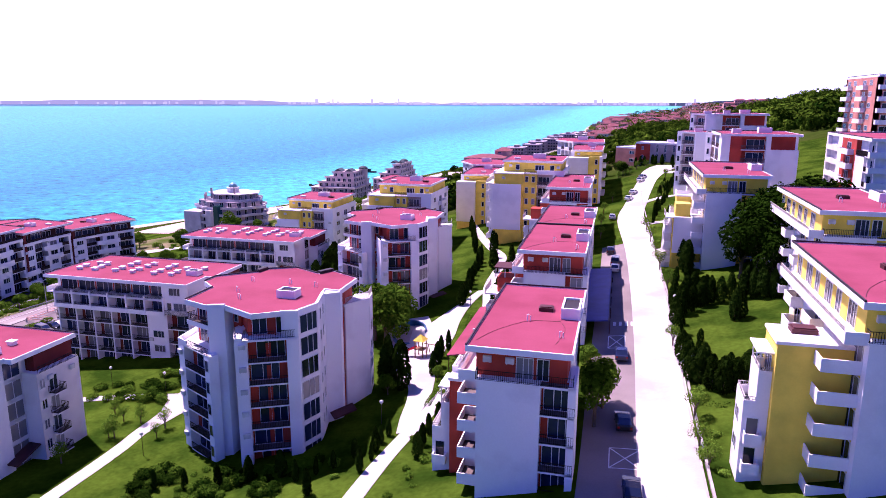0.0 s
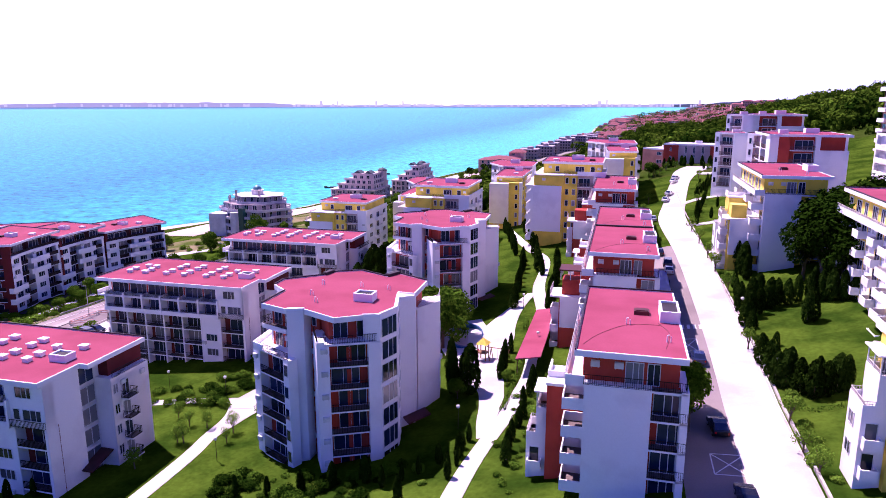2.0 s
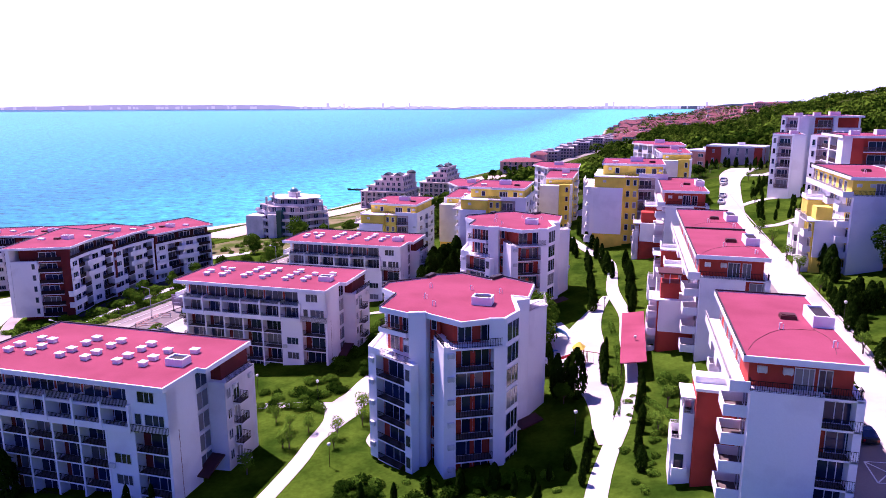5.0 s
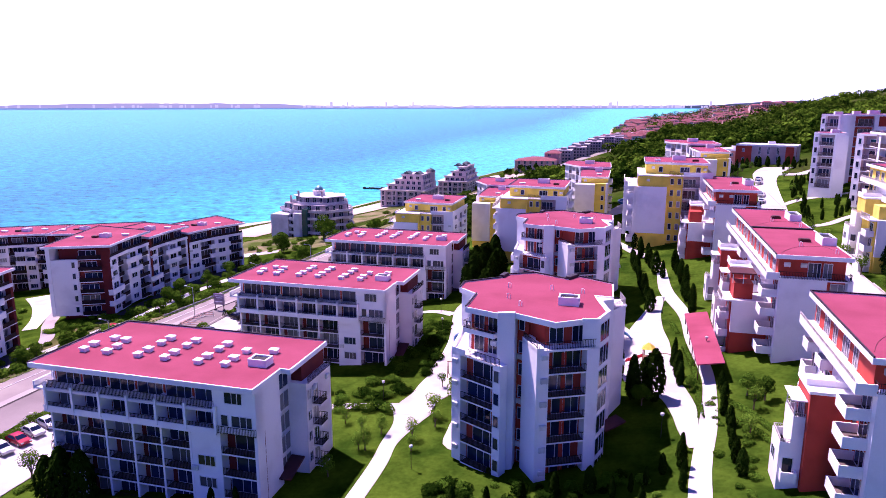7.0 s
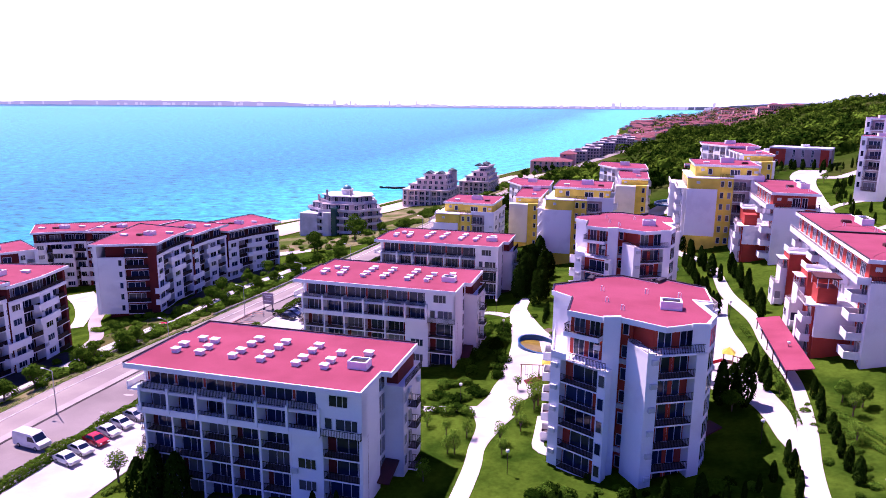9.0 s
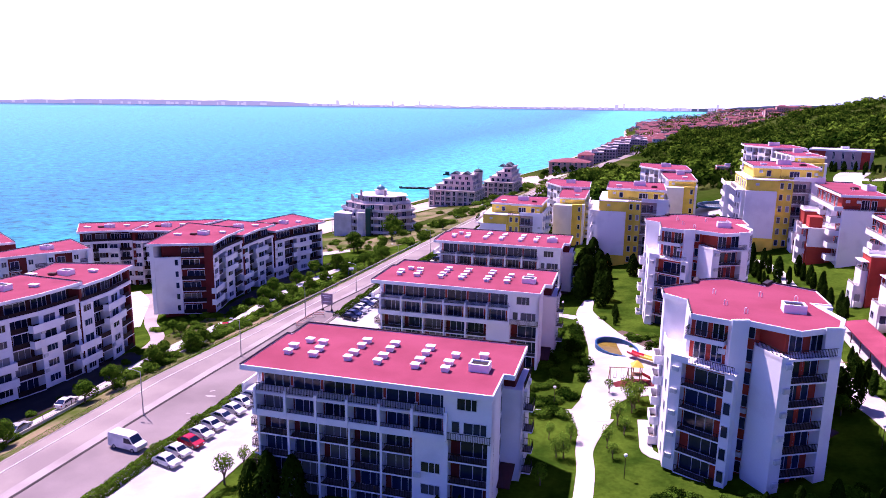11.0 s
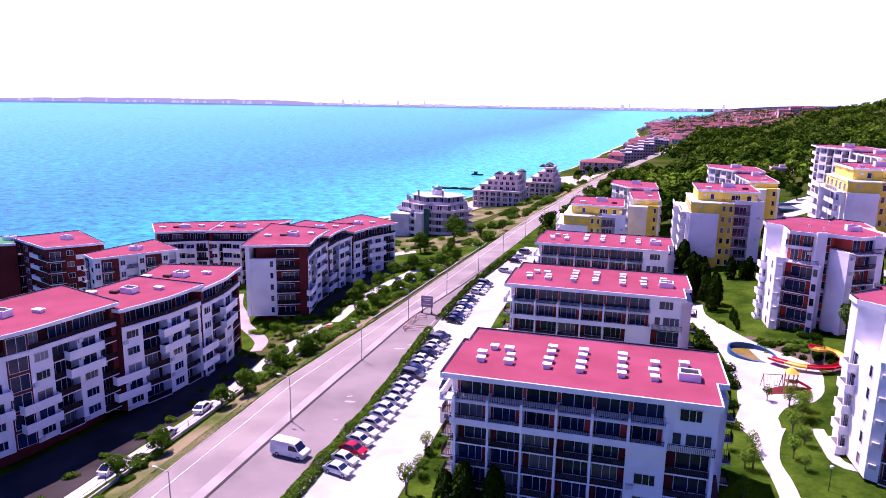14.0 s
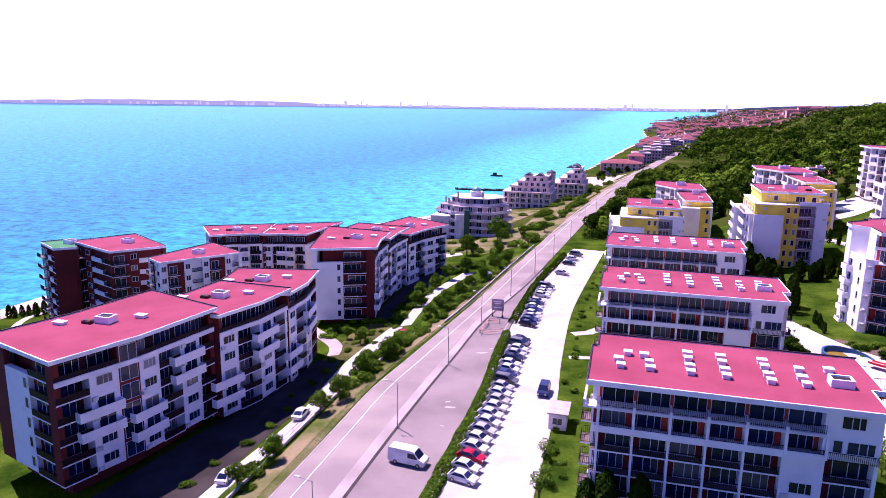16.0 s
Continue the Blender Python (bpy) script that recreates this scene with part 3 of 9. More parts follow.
M = {
    "white": shader("white_render", (0.83, 0.80, 0.807), 0.85, 0.05, 0.25, 7, 0.08, spec=0.1, second=(0.76, 0.725, 0.736), amount=0.8),
    "roof": shader("roof_membrane", (0.285, 0.060, 0.098), 0.9, 0.10, 0.18, 5, 0.2, spec=0.1, second=(0.235, 0.046, 0.075), amount=0.5),
    "red": shader("red_render", (0.47, 0.055, 0.026), 0.85, 0.06, 0.3, 8, 0.08),
    "maroon": shader("maroon_render", (0.15, 0.015, 0.014), 0.85, 0.08, 0.3, 8, 0.08),
    # maroon render taken nearly to black: shade inside the balcony recesses painted in
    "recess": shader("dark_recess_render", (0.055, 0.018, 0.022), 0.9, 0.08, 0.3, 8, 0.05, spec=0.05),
    "brown": shader("brown_metal", (0.08, 0.02, 0.02), 0.6, 0.08, 0.5, 8, 0.05),
    "yellow": shader("yellow_render", (0.93, 0.70, 0.045), 0.85, 0.05, 0.25, 7, 0.08),
    "peach": shader("peach_render", (0.82, 0.45, 0.37), 0.85, 0.06, 0.25, 7, 0.08),
    "grey_wall": shader("grey_render", (0.68, 0.63, 0.655), 0.85, 0.07, 0.25, 7, 0.08),
    "cream": shader("cream_stone", (0.72, 0.58, 0.575), 0.85, 0.07, 0.25, 7, 0.1),
    "terracotta": shader("terracotta_tile", (0.25, 0.075, 0.085), 0.85, 0.15, 0.4, 6, 0.4),
    "tile": shader("floor_tile", (0.16, 0.12, 0.112), 0.7, 0.08, 0.6, 9, 0.05),
    "frame": shader("white_frame", (0.72, 0.72, 0.735), 0.45, 0.04, 1.0, 9, 0.0),
    "rail": shader("dark_railing", (0.02, 0.013, 0.013), 0.6, 0.1, 1.0, 9, 0.0, spec=0.1),
    "dark_panel": shader("dark_panel", (0.022, 0.010, 0.014), 0.5, 0.1, 1.0, 9, 0.0, spec=0.1),
    "rail_mid": shader("brown_railing", (0.16, 0.11, 0.11), 0.6, 0.1, 1.0, 9, 0.0, spec=0.1),
    "dusky": shader("dusky_pink_render", (0.52, 0.40, 0.415), 0.85, 0.06, 0.25, 7, 0.08),
    "taupe": shader("taupe_render", (0.40, 0.32, 0.343), 0.85, 0.12, 0.25, 7, 0.1),
    "rail_light": shader("pale_railing", (0.55, 0.50, 0.469), 0.5, 0.1, 1.0, 9, 0.0),
    "dark_metal": shader("dark_metal", (0.03, 0.02, 0.024), 0.6, 0.1, 1.0, 9, 0.05),
    "steel": shader("galvanised_steel", (0.42, 0.42, 0.435), 0.45, 0.08, 1.0, 9, 0.0, metal=0.7),
    "ac": shader("ac_casing", (0.70, 0.69, 0.666), 0.5, 0.05, 1.0, 9, 0.0, per=0.1),
    "glass": glassy("dark_glass", (0.013, 0.020, 0.055)),
    "glass_curtain": glassy("curtained_glass", (0.17, 0.165, 0.185), 0.15),
    "asphalt": shader("old_asphalt", (0.29, 0.255, 0.232), 0.95, 0.12, 0.12, 6, 0.3, spec=0.1, second=(0.225, 0.19, 0.186), amount=0.5),
    "asphalt_light": shader("worn_asphalt", (0.245, 0.21, 0.206), 0.95, 0.12, 0.10, 6, 0.3, spec=0.1, second=(0.18, 0.152, 0.15), amount=0.5),
    # near-black asphalt: shade of the crescent blocks put into the colour
    "asphalt_shade": shader("dark_asphalt", (0.05, 0.043, 0.042), 0.95, 0.15, 0.15, 6, 0.3, spec=0.05, second=(0.03, 0.026, 0.026), amount=0.5),
    "salmon": shader("salmon_render", (0.60, 0.25, 0.18), 0.85, 0.06, 0.25, 7, 0.08),
    "concrete": shader("pale_concrete", (0.48, 0.45, 0.442), 0.95, 0.08, 0.15, 5, 0.2, second=(0.38, 0.355, 0.347), amount=0.7),
    "concrete_worn": shader("worn_concrete", (0.36, 0.32, 0.312), 0.95, 0.10, 0.15, 6, 0.3, spec=0.1, second=(0.27, 0.235, 0.227), amount=0.55),
    "kerb": shader("kerb_stone", (0.44, 0.40, 0.377), 0.95, 0.10, 0.6, 8, 0.2),
    "gutter": shader("dirty_gutter", (0.05, 0.043, 0.042), 0.95, 0.2, 0.6, 8, 0.2),
    "paint": shader("road_paint", (0.78, 0.77, 0.762), 0.8, 0.12, 1.5, 12, 0.0),
    "sand": shader("beach_sand", (0.55, 0.44, 0.355), 0.95, 0.08, 0.08, 4, 0.2),
    "grass": shader("lawn", (0.052, 0.096, 0.0), 0.95, 0.5, 0.16, 1.6, 0.5, spec=0.0, second=(0.016, 0.040, 0.0), amount=0.5),
    "wood": shader("timber", (0.28, 0.14, 0.06), 0.7, 0.15, 0.8, 9, 0.15),
    "bark": shader("bark", (0.12, 0.085, 0.06), 0.9, 0.2, 1.5, 12, 0.4),
    "leaf_cypress": leafy("cypress_leaf", (0.003, 0.008, 0.0), (0.014, 0.034, 0.001)),
    "leaf_tree": leafy("tree_leaf", (0.008, 0.026, 0.0), (0.070, 0.15, 0.0)),
    "leaf_dark": leafy("dark_leaf", (0.003, 0.010, 0.0), (0.014, 0.038, 0.0)),
    "leaf_light": leafy("light_leaf", (0.03, 0.08, 0.0), (0.12, 0.23, 0.002)),
    "leaf_forest": forest_leaf((0.007, 0.025, 0.0), (0.14, 0.25, 0.0)),
    "green_roof": shader("green_membrane", (0.04, 0.22, 0.07), 0.9, 0.1, 0.2, 5, 0.1),
    "dry_lawn": shader("dry_lawn", (0.13, 0.125, 0.036), 0.95, 0.35, 0.14, 3.0, 0.5, spec=0.0, second=(0.05, 0.06, 0.014), amount=0.45),
    "heath": shader("dry_heath", (0.060, 0.072, 0.012), 0.95, 0.4, 0.02, 0.4, 0.5, spec=0.0, second=(0.02, 0.045, 0.0), amount=0.45),
    "scrub": shader("rough_ground", (0.26, 0.21, 0.12), 0.95, 0.3, 0.10, 2.0, 0.5, spec=0.0, second=(0.06, 0.09, 0.01), amount=0.35),
    "sea": sea_shader(),
}

# ---- ground, sea, roads ----
def steps(*runs):
    out = []
    for a, b, d in runs:
        k = max(1, round((b - a) / d))
        out += [a + (b - a) * i / k for i in range(k)]
    return out + [runs[-1][1]]


def ground_sheet():
    us = steps((-420, -300, 20), (-300, -150, 5), (-150, 50, 2.5), (50, 130, 6), (130, 400, 20), (400, 1400, 125))
    ys = steps((-160, 30, 12), (30, 260, 3), (260, 420, 6), (420, 900, 15), (900, 2000, 55), (2000, 4900, 190))
    v = [(u + bend(y), y, ground(u + bend(y), y)) for y in ys for u in us]
    k = len(us)
    f = [(j * k + i, j * k + i + 1, (j + 1) * k + i + 1, (j + 1) * k + i) for j in range(len(ys) - 1) for i in range(k - 1)]
    mats = [M["grass"], M["sand"], M["heath"]]
    idx = [1 if v[p[2]][2] < 1.3 else (2 if v[p[2]][1] > 262 else 0) for p in f]
    return tagged(new("ground", mesh_of("ground", v, f, mats, idx, True)), "sloping green lawns running down to a sandy beach", "ground", "", "structure")


def sea_sheet():
    xs = steps((-4900, -900, 250), (-900, -200, 50), (-200, 700, 100))
    ys = steps((-400, 1500, 60), (1500, 4880, 260))
    lift = lambda x, y: 38 * smooth(1700, 4850, math.hypot(x, y)) ** 1.0
    v = [(x, y, lift(x, y)) for y in ys for x in xs]
    k = len(xs)
    f = [(j * k + i, j * k + i + 1, (j + 1) * k + i + 1, (j + 1) * k + i) for j in range(len(ys) - 1) for i in range(k - 1)]
    return tagged(new("water", mesh_of("water", v, f, [M["sea"]], None, True)), "bright turquoise sea with light wind ripples", "sea", "", "structure")


def ribbon(name, line, width, mat, dz, label, category="", kind="structure", step=2.5, cross=4, follow=True, thick=0.0):
    """A strip laid on the ground along a line of (x, y); width is a number or one per point."""
    pts, ws = [], []
    wide = width if isinstance(width, (list, tuple)) else [width] * len(line)
    fine = smooth_line(list(zip([p[0] for p in line], [p[1] for p in line], wide)), step)
    v, f = [], []
    for i, (x, y, w) in enumerate(fine):
        a, b = fine[max(0, i - 1)], fine[min(len(fine) - 1, i + 1)]
        d = Vector((b[0] - a[0], b[1] - a[1])).normalized()
        n = Vector((d.y, -d.x))
        for j in range(cross + 1):
            s = (j / cross - 0.5) * w
            px, py = x + n.x * s, y + n.y * s
            v.append((px, py, ground(px, py) + dz))
    k = cross + 1
    f = [(i * k + j, i * k + j + 1, (i + 1) * k + j + 1, (i + 1) * k + j) for i in range(len(fine) - 1) for j in range(cross)]
    m = len(v)
    for i in range(len(fine)):
        for j in (0, cross):
            x, y, z = v[i * k + j]
            v.append((x, y, z - 0.5))
    for i in range(len(fine) - 1):
        a, b = m + 2 * i, m + 2 * (i + 1)
        f.append((i * k, (i + 1) * k, b, a))
        f.append((i * k + cross, a + 1, b + 1, (i + 1) * k + cross))
    ob = new(name, mesh_of(name, v, f, [mat], None, False))
    return tagged(ob, label, category or name, "", kind)


def smooth_line(line, step):
    """Catmull-Rom through the points, sampled about every step metres."""
    out = []
    k = len(line)
    for i in range(k - 1):
        p = [Vector(line[max(0, i - 1)]), Vector(line[i]), Vector(line[i + 1]), Vector(line[min(k - 1, i + 2)])]
        n = max(1, int((p[2] - p[1]).length / step))
        for s in range(n):
            t = s / n
            q = 0.5 * ((2 * p[1]) + (p[2] - p[0]) * t + (2 * p[0] - 5 * p[1] + 4 * p[2] - p[3]) * t * t + (3 * p[1] - p[0] - 3 * p[2] + p[3]) * t ** 3)
            out.append(tuple(q))
    out.append(tuple(line[-1]))
    return out


def coast_line(u, y0, y1, d=15):
    return [(u + bend(y), y) for y in steps((y0, y1, d))]


ground_sheet()
sea_sheet()
ribbon("road", coast_line(-141.7, -60, 1000), 9.0, M["asphalt"], 0.06, "two-lane coast road of faded asphalt", "road")
ribbon("pavement_layby", [(-132.4, -60), (-132.4, 60), (-132.1, 92), (-132.9, 112), (-132.7, 132), (-131.7, 150), (-130.5, 167), (-128.8, 190)], [12.0, 12.0, 11.4, 9.6, 8.6, 6.4, 4.4, 2.8], M["asphalt_light"], 0.10, "wide patched asphalt lay-by beside the coast road", "road")
ribbon("trim_gutter", [(-136.7, -60), (-136.7, 60), (-136.4, 90), (-135.8, 110), (-135.2, 132), (-133.2, 149), (-130.9, 167), (-129.0, 188), (-127.8, 206)], 0.45, M["gutter"], 0.16, "dark gutter seam between road and lay-by", "gutter", cross=1)
ribbon("pavement_strip", [(-137.75, -60), (-137.75, 60), (-137.4, 90), (-136.8, 110), (-136.2, 132), (-134.2, 149), (-131.8, 167)], [1.7, 1.7, 1.6, 1.6, 1.6, 1.5, 1.2], M["concrete_worn"], 0.13, "paler worn strip of asphalt along the gutter", "road", cross=2)
ribbon("trim_line", coast_line(-143.4, -60, 420), 0.14, M["paint"], 0.10, "thin white painted road line", "road marking", cross=1)
ribbon("pavement_parking", [(-119.6, -60), (-119.6, 60), (-119.9, 90), (-121.2, 113), (-122.0, 144), (-121.2, 169), (-119.0, 202), (-116.6, 226)], [13.0, 13.0, 13.0, 13.0, 12.6, 12.8, 12.6, 11.0], M["concrete"], 0.05, "sunlit pale concrete car park", "car park")
# lane darker than the street's concrete: part of the houses' shadow is in its colour
ribbon("pavement_lane", [(1.2, 20), (1.4, 60), (0.8, 80), (0.6, 103), (0.4, 140), (-0.4, 160)], [8.0, 7.6, 6.6, 6.4, 6.2, 5.0], M["asphalt_light"], 0.06, "paved parking lane beside the houses, toned darker for their shade", "road")
ribbon("pavement_upper", [(6.3, -60), (6.4, 40), (6.6, 100), (5.6, 150), (3.6, 187), (5.2, 207), (7.0, 224), (9.8, 247), (13.2, 264), (19, 276)], [6.4, 6.4, 6.2, 6.4, 6.8, 6.4, 6.2, 6.6, 9.5, 11], M["concrete"], 0.08, "bright concrete street through the estate", "street")

# ---- buildings ----
def hotel():
    """Five-storey hotel block: deep roof, grid of balconies towards the south, stair glazing and a lower wing at its east end."""
    X, Y, Z, fh = -106.8, 58.9, 14.5, 2.9
    h = House("hotel_block", X, Y, Z, "white hotel block with dark balconies and flat pink roof", "hotel", "hotel blocks beside the car park")
    W, R = M["white"], M["red"]
    top = Z + 6 * fh
    h.box("wall", W, X + 0.6, Y + 2.75, Z, X + 30.9, Y + 16.9, top)
    h.box("wall", W, X + 25.6, Y + 0.9, Z + 4 * fh, X + 31.3, Y + 2.6, top)
    h.box("wall", R, X + 1.4, Y + 2.45, Z + 5 * fh + 0.1, X + 25.6, Y + 2.6, top - 0.3)
    # lower grid of recessed balconies, with a rendered bay near the east end
    cols = [(0.9, "LLLL")] + [(4.3, "LLLL")] * 5 + [(4.5, "BWWB"), (5.4, "LLLL")]
    h.facade((X + 0.6, Y + 1.2), (X + 31.3, Y + 1.2), Z, fh, cols, depth=1.45, back=M["maroon"])
    h.box("back_wall", M["maroon"], X + 0.8, Y + 2.5, Z + 4 * fh, X + 25.9, Y + 2.62, Z + 5 * fh - 0.25)
    for i in range(7):
        x = X + 1.4 + i * 4.1
        h.lone("column", W, x - 0.14, Y + 1.15, Z, x + 0.14, Y + 2.62, Z + 4 * fh)
        h.lone("fin", W, x - 0.16, Y + 0.45, Z + 4 * fh, x + 0.16, Y + 2.62, Z + 5 * fh + 0.5)
    h.lone("parapet", W, X + 0.9, Y + 0.55, Z + 4 * fh - 0.3, X + 26.0, Y + 0.8, Z + 4 * fh + 0.55)
    h.lone("balcony", W, X + 0.9, Y + 0.8, Z + 4 * fh - 0.25, X + 26.0, Y + 2.6, Z + 4 * fh)
    h.lone("balcony", W, X - 0.2, Y + 0.6, Z + 5 * fh - 0.25, X + 26.0, Y + 2.6, Z + 5 * fh)
    m0 = h.local(pose(X, Y, Z))
    put("railing", rail_mesh(25.0, 0.1, M["rail"], 0.6), h.ob, m0 @ pose(1.0, 0.8, 4 * fh + 0.45))
    for i in range(6):
        x = 1.6 + i * 4.1
        h.lone("parapet", W, X + x, Y + 0.6, Z + 5 * fh - 0.3, X + x + 3.75, Y + 0.78, Z + 5 * fh + 0.06)
        put("railing", rail_mesh(3.7, 0.1, M["rail"]), h.ob, m0 @ pose(x, 0.85, 5 * fh + 0.1))
        window(h.ob, m0 @ pose(x + 0.2, 2.46, 4 * fh + 0.05), 2.8, 2.4, 3, name="glass_door")
        h.lone("panel", R, X + x + 3.0, Y + 2.46, Z + 4 * fh, X + x + 3.8, Y + 2.52, Z + 5 * fh - 0.3)
        window(h.ob, m0 @ pose(x + 0.1, 2.44, 5 * fh + 0.1), 3.7, 2.4, 3, name="glass_door")
        if i % 2 == 0:
            put("air_conditioner", ac_mesh(), h.ob, m0 @ pose(x + 3.2, 2.6, 4 * fh + 1.9))
    for x, lev, w in ((27.2, 5, 2.4), (26.6, 4, 1.0), (28.0, 4, 2.8)):
        window(h.ob, m0 @ pose(x, 0.9, lev * fh + 0.9), w, 1.5, 3 if w > 2 else 1)
    put("railing", rail_mesh(5.4, 0.6, M["rail"]), h.ob, m0 @ pose(25.8, 1.2, 4 * fh))
    # east end: blank wall, stair glazing, lower wing
    h.box("wall", W, X + 30.9, Y + 0.9, Z, X + 31.3, Y + 6.6, top)
    h.facade((X + 30.9, Y + 6.6), (X + 30.9, Y + 9.6), Z, fh, [(3, "TTTTTT")], depth=0.1)
    h.box("wall", W, X + 30.9, Y + 9.6, Z, X + 33.4, Y + 16.9, Z + 5 * fh + 0.4)
    h.facade((X + 33.4, Y + 9.6), (X + 33.4, Y + 16.9), Z, fh, [(1.6, "WWWWW"), (2.2, "RRRRR"), (4, "BBBBB")], depth=0.2)
    h.box("wall", M["maroon"], X + 30.9, Y + 10.4, Z + 5 * fh + 0.4, X + 32.4, Y + 16.9, top)
    put("railing", rail_mesh(7.1, 0.1, M["rail"]), h.ob, h.local(side((X + 33.5, Y + 9.7), (X + 33.5, Y + 16.8), Z + 5 * fh + 0.4)))
    s = Solid()
    s.box(0, -1.9, 0, 4.2, 0, 0.2, pose(0, 0, 0, 0, -16, 0))
    part("entrance_canopy", s, M["brown"], h.ob, "dark sloping entrance canopy", h.local(side((X + 31.0, Y + 5.4), (X + 31.0, Y + 9.6), Z + fh + 0.7)))
    # west end
    h.facade((X + 0.6, Y + 16.9), (X + 0.6, Y + 2.6), Z, fh, [(8, "BWBWBW"), (4, "BBBBBB"), (2.8, "RRRRRB")], depth=0.3)
    h.lone("parapet", W, X - 0.4, Y + 0.6, Z + 5 * fh - 0.3, X - 0.15, Y + 6.0, Z + 5 * fh + 0.8)
    ring = [(X - 0.2, Y), (X + 31.6, Y), (X + 31.6, Y + 6.6), (X + 32.9, Y + 6.6), (X + 32.8, Y + 17.5), (X + 0.4, Y + 17.5), (X + 0.4, Y + 12.3), (X - 0.3, Y + 12.3)]
    h.roof(ring, top + 0.5, fascia=0.55)
    z = top + 0.5
    spots = [(3.6, 5.4), (3.3, 7.5), (4.4, 10.1), (7.1, 5.5), (7.0, 7.5), (6.4, 9.9), (24.5, 5.7), (24.4, 7.8), (24.6, 10.5), (28.1, 11.4)]
    spots += [(x, y) for x in (11.8, 15.8, 20.7) for y in (5.6, 7.6, 10.2, 12.2)]
    for i, (x, y) in enumerate(spots):
        vent(h, X + x, Y + y, z, 1.0 if i % 2 else 0.85, 0.8, 0.62)
    shaft(h, X + 27.2, Y + 6.4, z, 2.5, 1.9, 1.0)
    return h.done()


def tower():
    """Many-cornered apartment tower: two angled balcony stacks, a tall pier between them, glazed stair, blank east wing."""
    fh, Z = 2.95, 18.6
    h = House("apartment_tower", -46, 82, Z, "white many-cornered apartment tower with dark balconies and pink roof", "apartment tower", "apartment towers on the lawn")
    W, R = M["white"], M["red"]
    low, top = Z - 2.0, 39.5
    lev = [Z + k * fh for k in range(8)]
    # core
    h.prism("wall", R, [(-53.2, 76.4), (-49.4, 75.4), (-46.9, 75.6), (-44.6, 75.6), (-39.0, 76.4), (-38.8, 83.0), (-37.2, 84.2), (-37.2, 90.4), (-42.2, 92.6), (-48, 93.2), (-51.6, 91), (-53.4, 86)], low, top - 0.5)
    # south-west stack
    a, b = (-55.8, 74.6), (-48.8, 70.9)
    h.prism("wall", W, [(-55.2, 76.0), (-48.6, 72.6), (-48.6, 78), (-53.6, 84), (-55.0, 84)], low, lev[5] - 0.05)
    h.facade(a, b, lev[0], fh, [(1.4, "BBBBB"), (4.9, "LLLLL"), (1.1, "wwwww")], depth=1.3)
    for k in range(5):
        put("air_conditioner", ac_mesh(), h.ob, h.local(side(a, b, lev[k])) @ pose(0.3, 0, 1.7))
    h.facade((-56.4, 84.0), a, lev[0], fh, [(3.2, "PPPPP"), (3.0, "BBBBB"), (2.2, "wwwww"), (1.4, "BBBBB")], depth=0.5)
    h.prism("terrace", W, [a, b, (-48.6, 76), (-53.4, 84), (-56.3, 84.2)], lev[5] - 0.1, lev[5] + 0.06)
    s = Solid()
    s.box(0, 0, 0, 2.2, 0.14, 0.75)
    part("parapet", s, W, h.ob, "", h.local(side(a, b, lev[5])))
    put("railing", rail_mesh(5.4, 0.1, M["rail"]), h.ob, h.local(side(a, b, lev[5]) @ pose(2.3, 0.2, 0)))
    s = Solid()
    s.box(0, 0, 0, 9.0, 0.14, 0.75)
    part("parapet", s, W, h.ob, "", h.local(side((-56.4, 83.8), a, lev[5])))
    # two recessed floors over the terrace
    p, q = (-53.6, 76.2), (-49.4, 74.5)
    h.prism("wall", R, [p, q, (-49.2, 77), (-53.2, 78)], lev[5], top - 0.5)
    h.prism("wall", W, [(-54.0, 76.5), (-53.6, 76.3), (-53.6, 81), (-54.0, 81)], lev[5], top - 0.5)
    h.prism("wall", W, [(-56.6, 83.2), (-53.6, 80.8), (-53.4, 86), (-56.7, 85.8)], low, top - 0.5)
    m = h.local(side(p, q, 0))
    for k in (5, 6):
        window(h.ob, m @ pose(0.5, 0, lev[k] + 0.1), 1.5, 2.3, 2, name="glass_door")
        window(h.ob, m @ pose(2.6, 0, lev[k] + 0.1), 1.4, 2.3, 2, name="glass_door")
    bal = put("balcony", parapet_mesh(4.7, 1.5, W, 0.35), h.ob, m @ pose(-0.3, 0, lev[6]))
    put("railing", rail_mesh(4.6, 1.4, M["rail"]), bal, pose(0.05, 0, 0.3))
    put("air_conditioner", ac_mesh(), h.ob, m @ pose(3.7, -0.9, lev[5] + 1.7))
    # tall pier through the roof edge
    h.prism("pier", W, [(-49.5, 72.3), (-47.5, 73.0), (-47.4, 76.2), (-49.6, 76.2)], low, top - 0.3)
    h.prism("pier_cap", W, [(-49.5, 72.3), (-47.5, 73.0), (-47.55, 73.5), (-49.6, 72.8)], top - 0.3, top + 0.25)
    # red slot with stair windows
    m = h.local(side((-47.5, 74.9), (-46.2, 74.4), 0))
    h.prism("wall", R, [(-47.6, 74.95), (-46.0, 74.35), (-45.6, 76.2), (-47.6, 76.4)], low, top - 0.4)
    for k in range(7):
        window(h.ob, m @ pose(0.3, 0, lev[k] + 0.7), 0.8, 1.6, 1)
        if k % 2:
            put("air_conditioner", ac_mesh(), h.ob, m @ pose(0.2, -0.02, lev[k] - 0.05))
    # south-east stack: blank blade, balconies, coloured backs
    c, d, e = (-46.6, 73.5), (-44.3, 69.7), (-37.4, 73.2)
    h.prism("wall", W, [c, d, (-43.5, 70.1), (-44.9, 72.9), (-45.4, 75.9), (-46.4, 75.9)], low, lev[6] + 0.3)
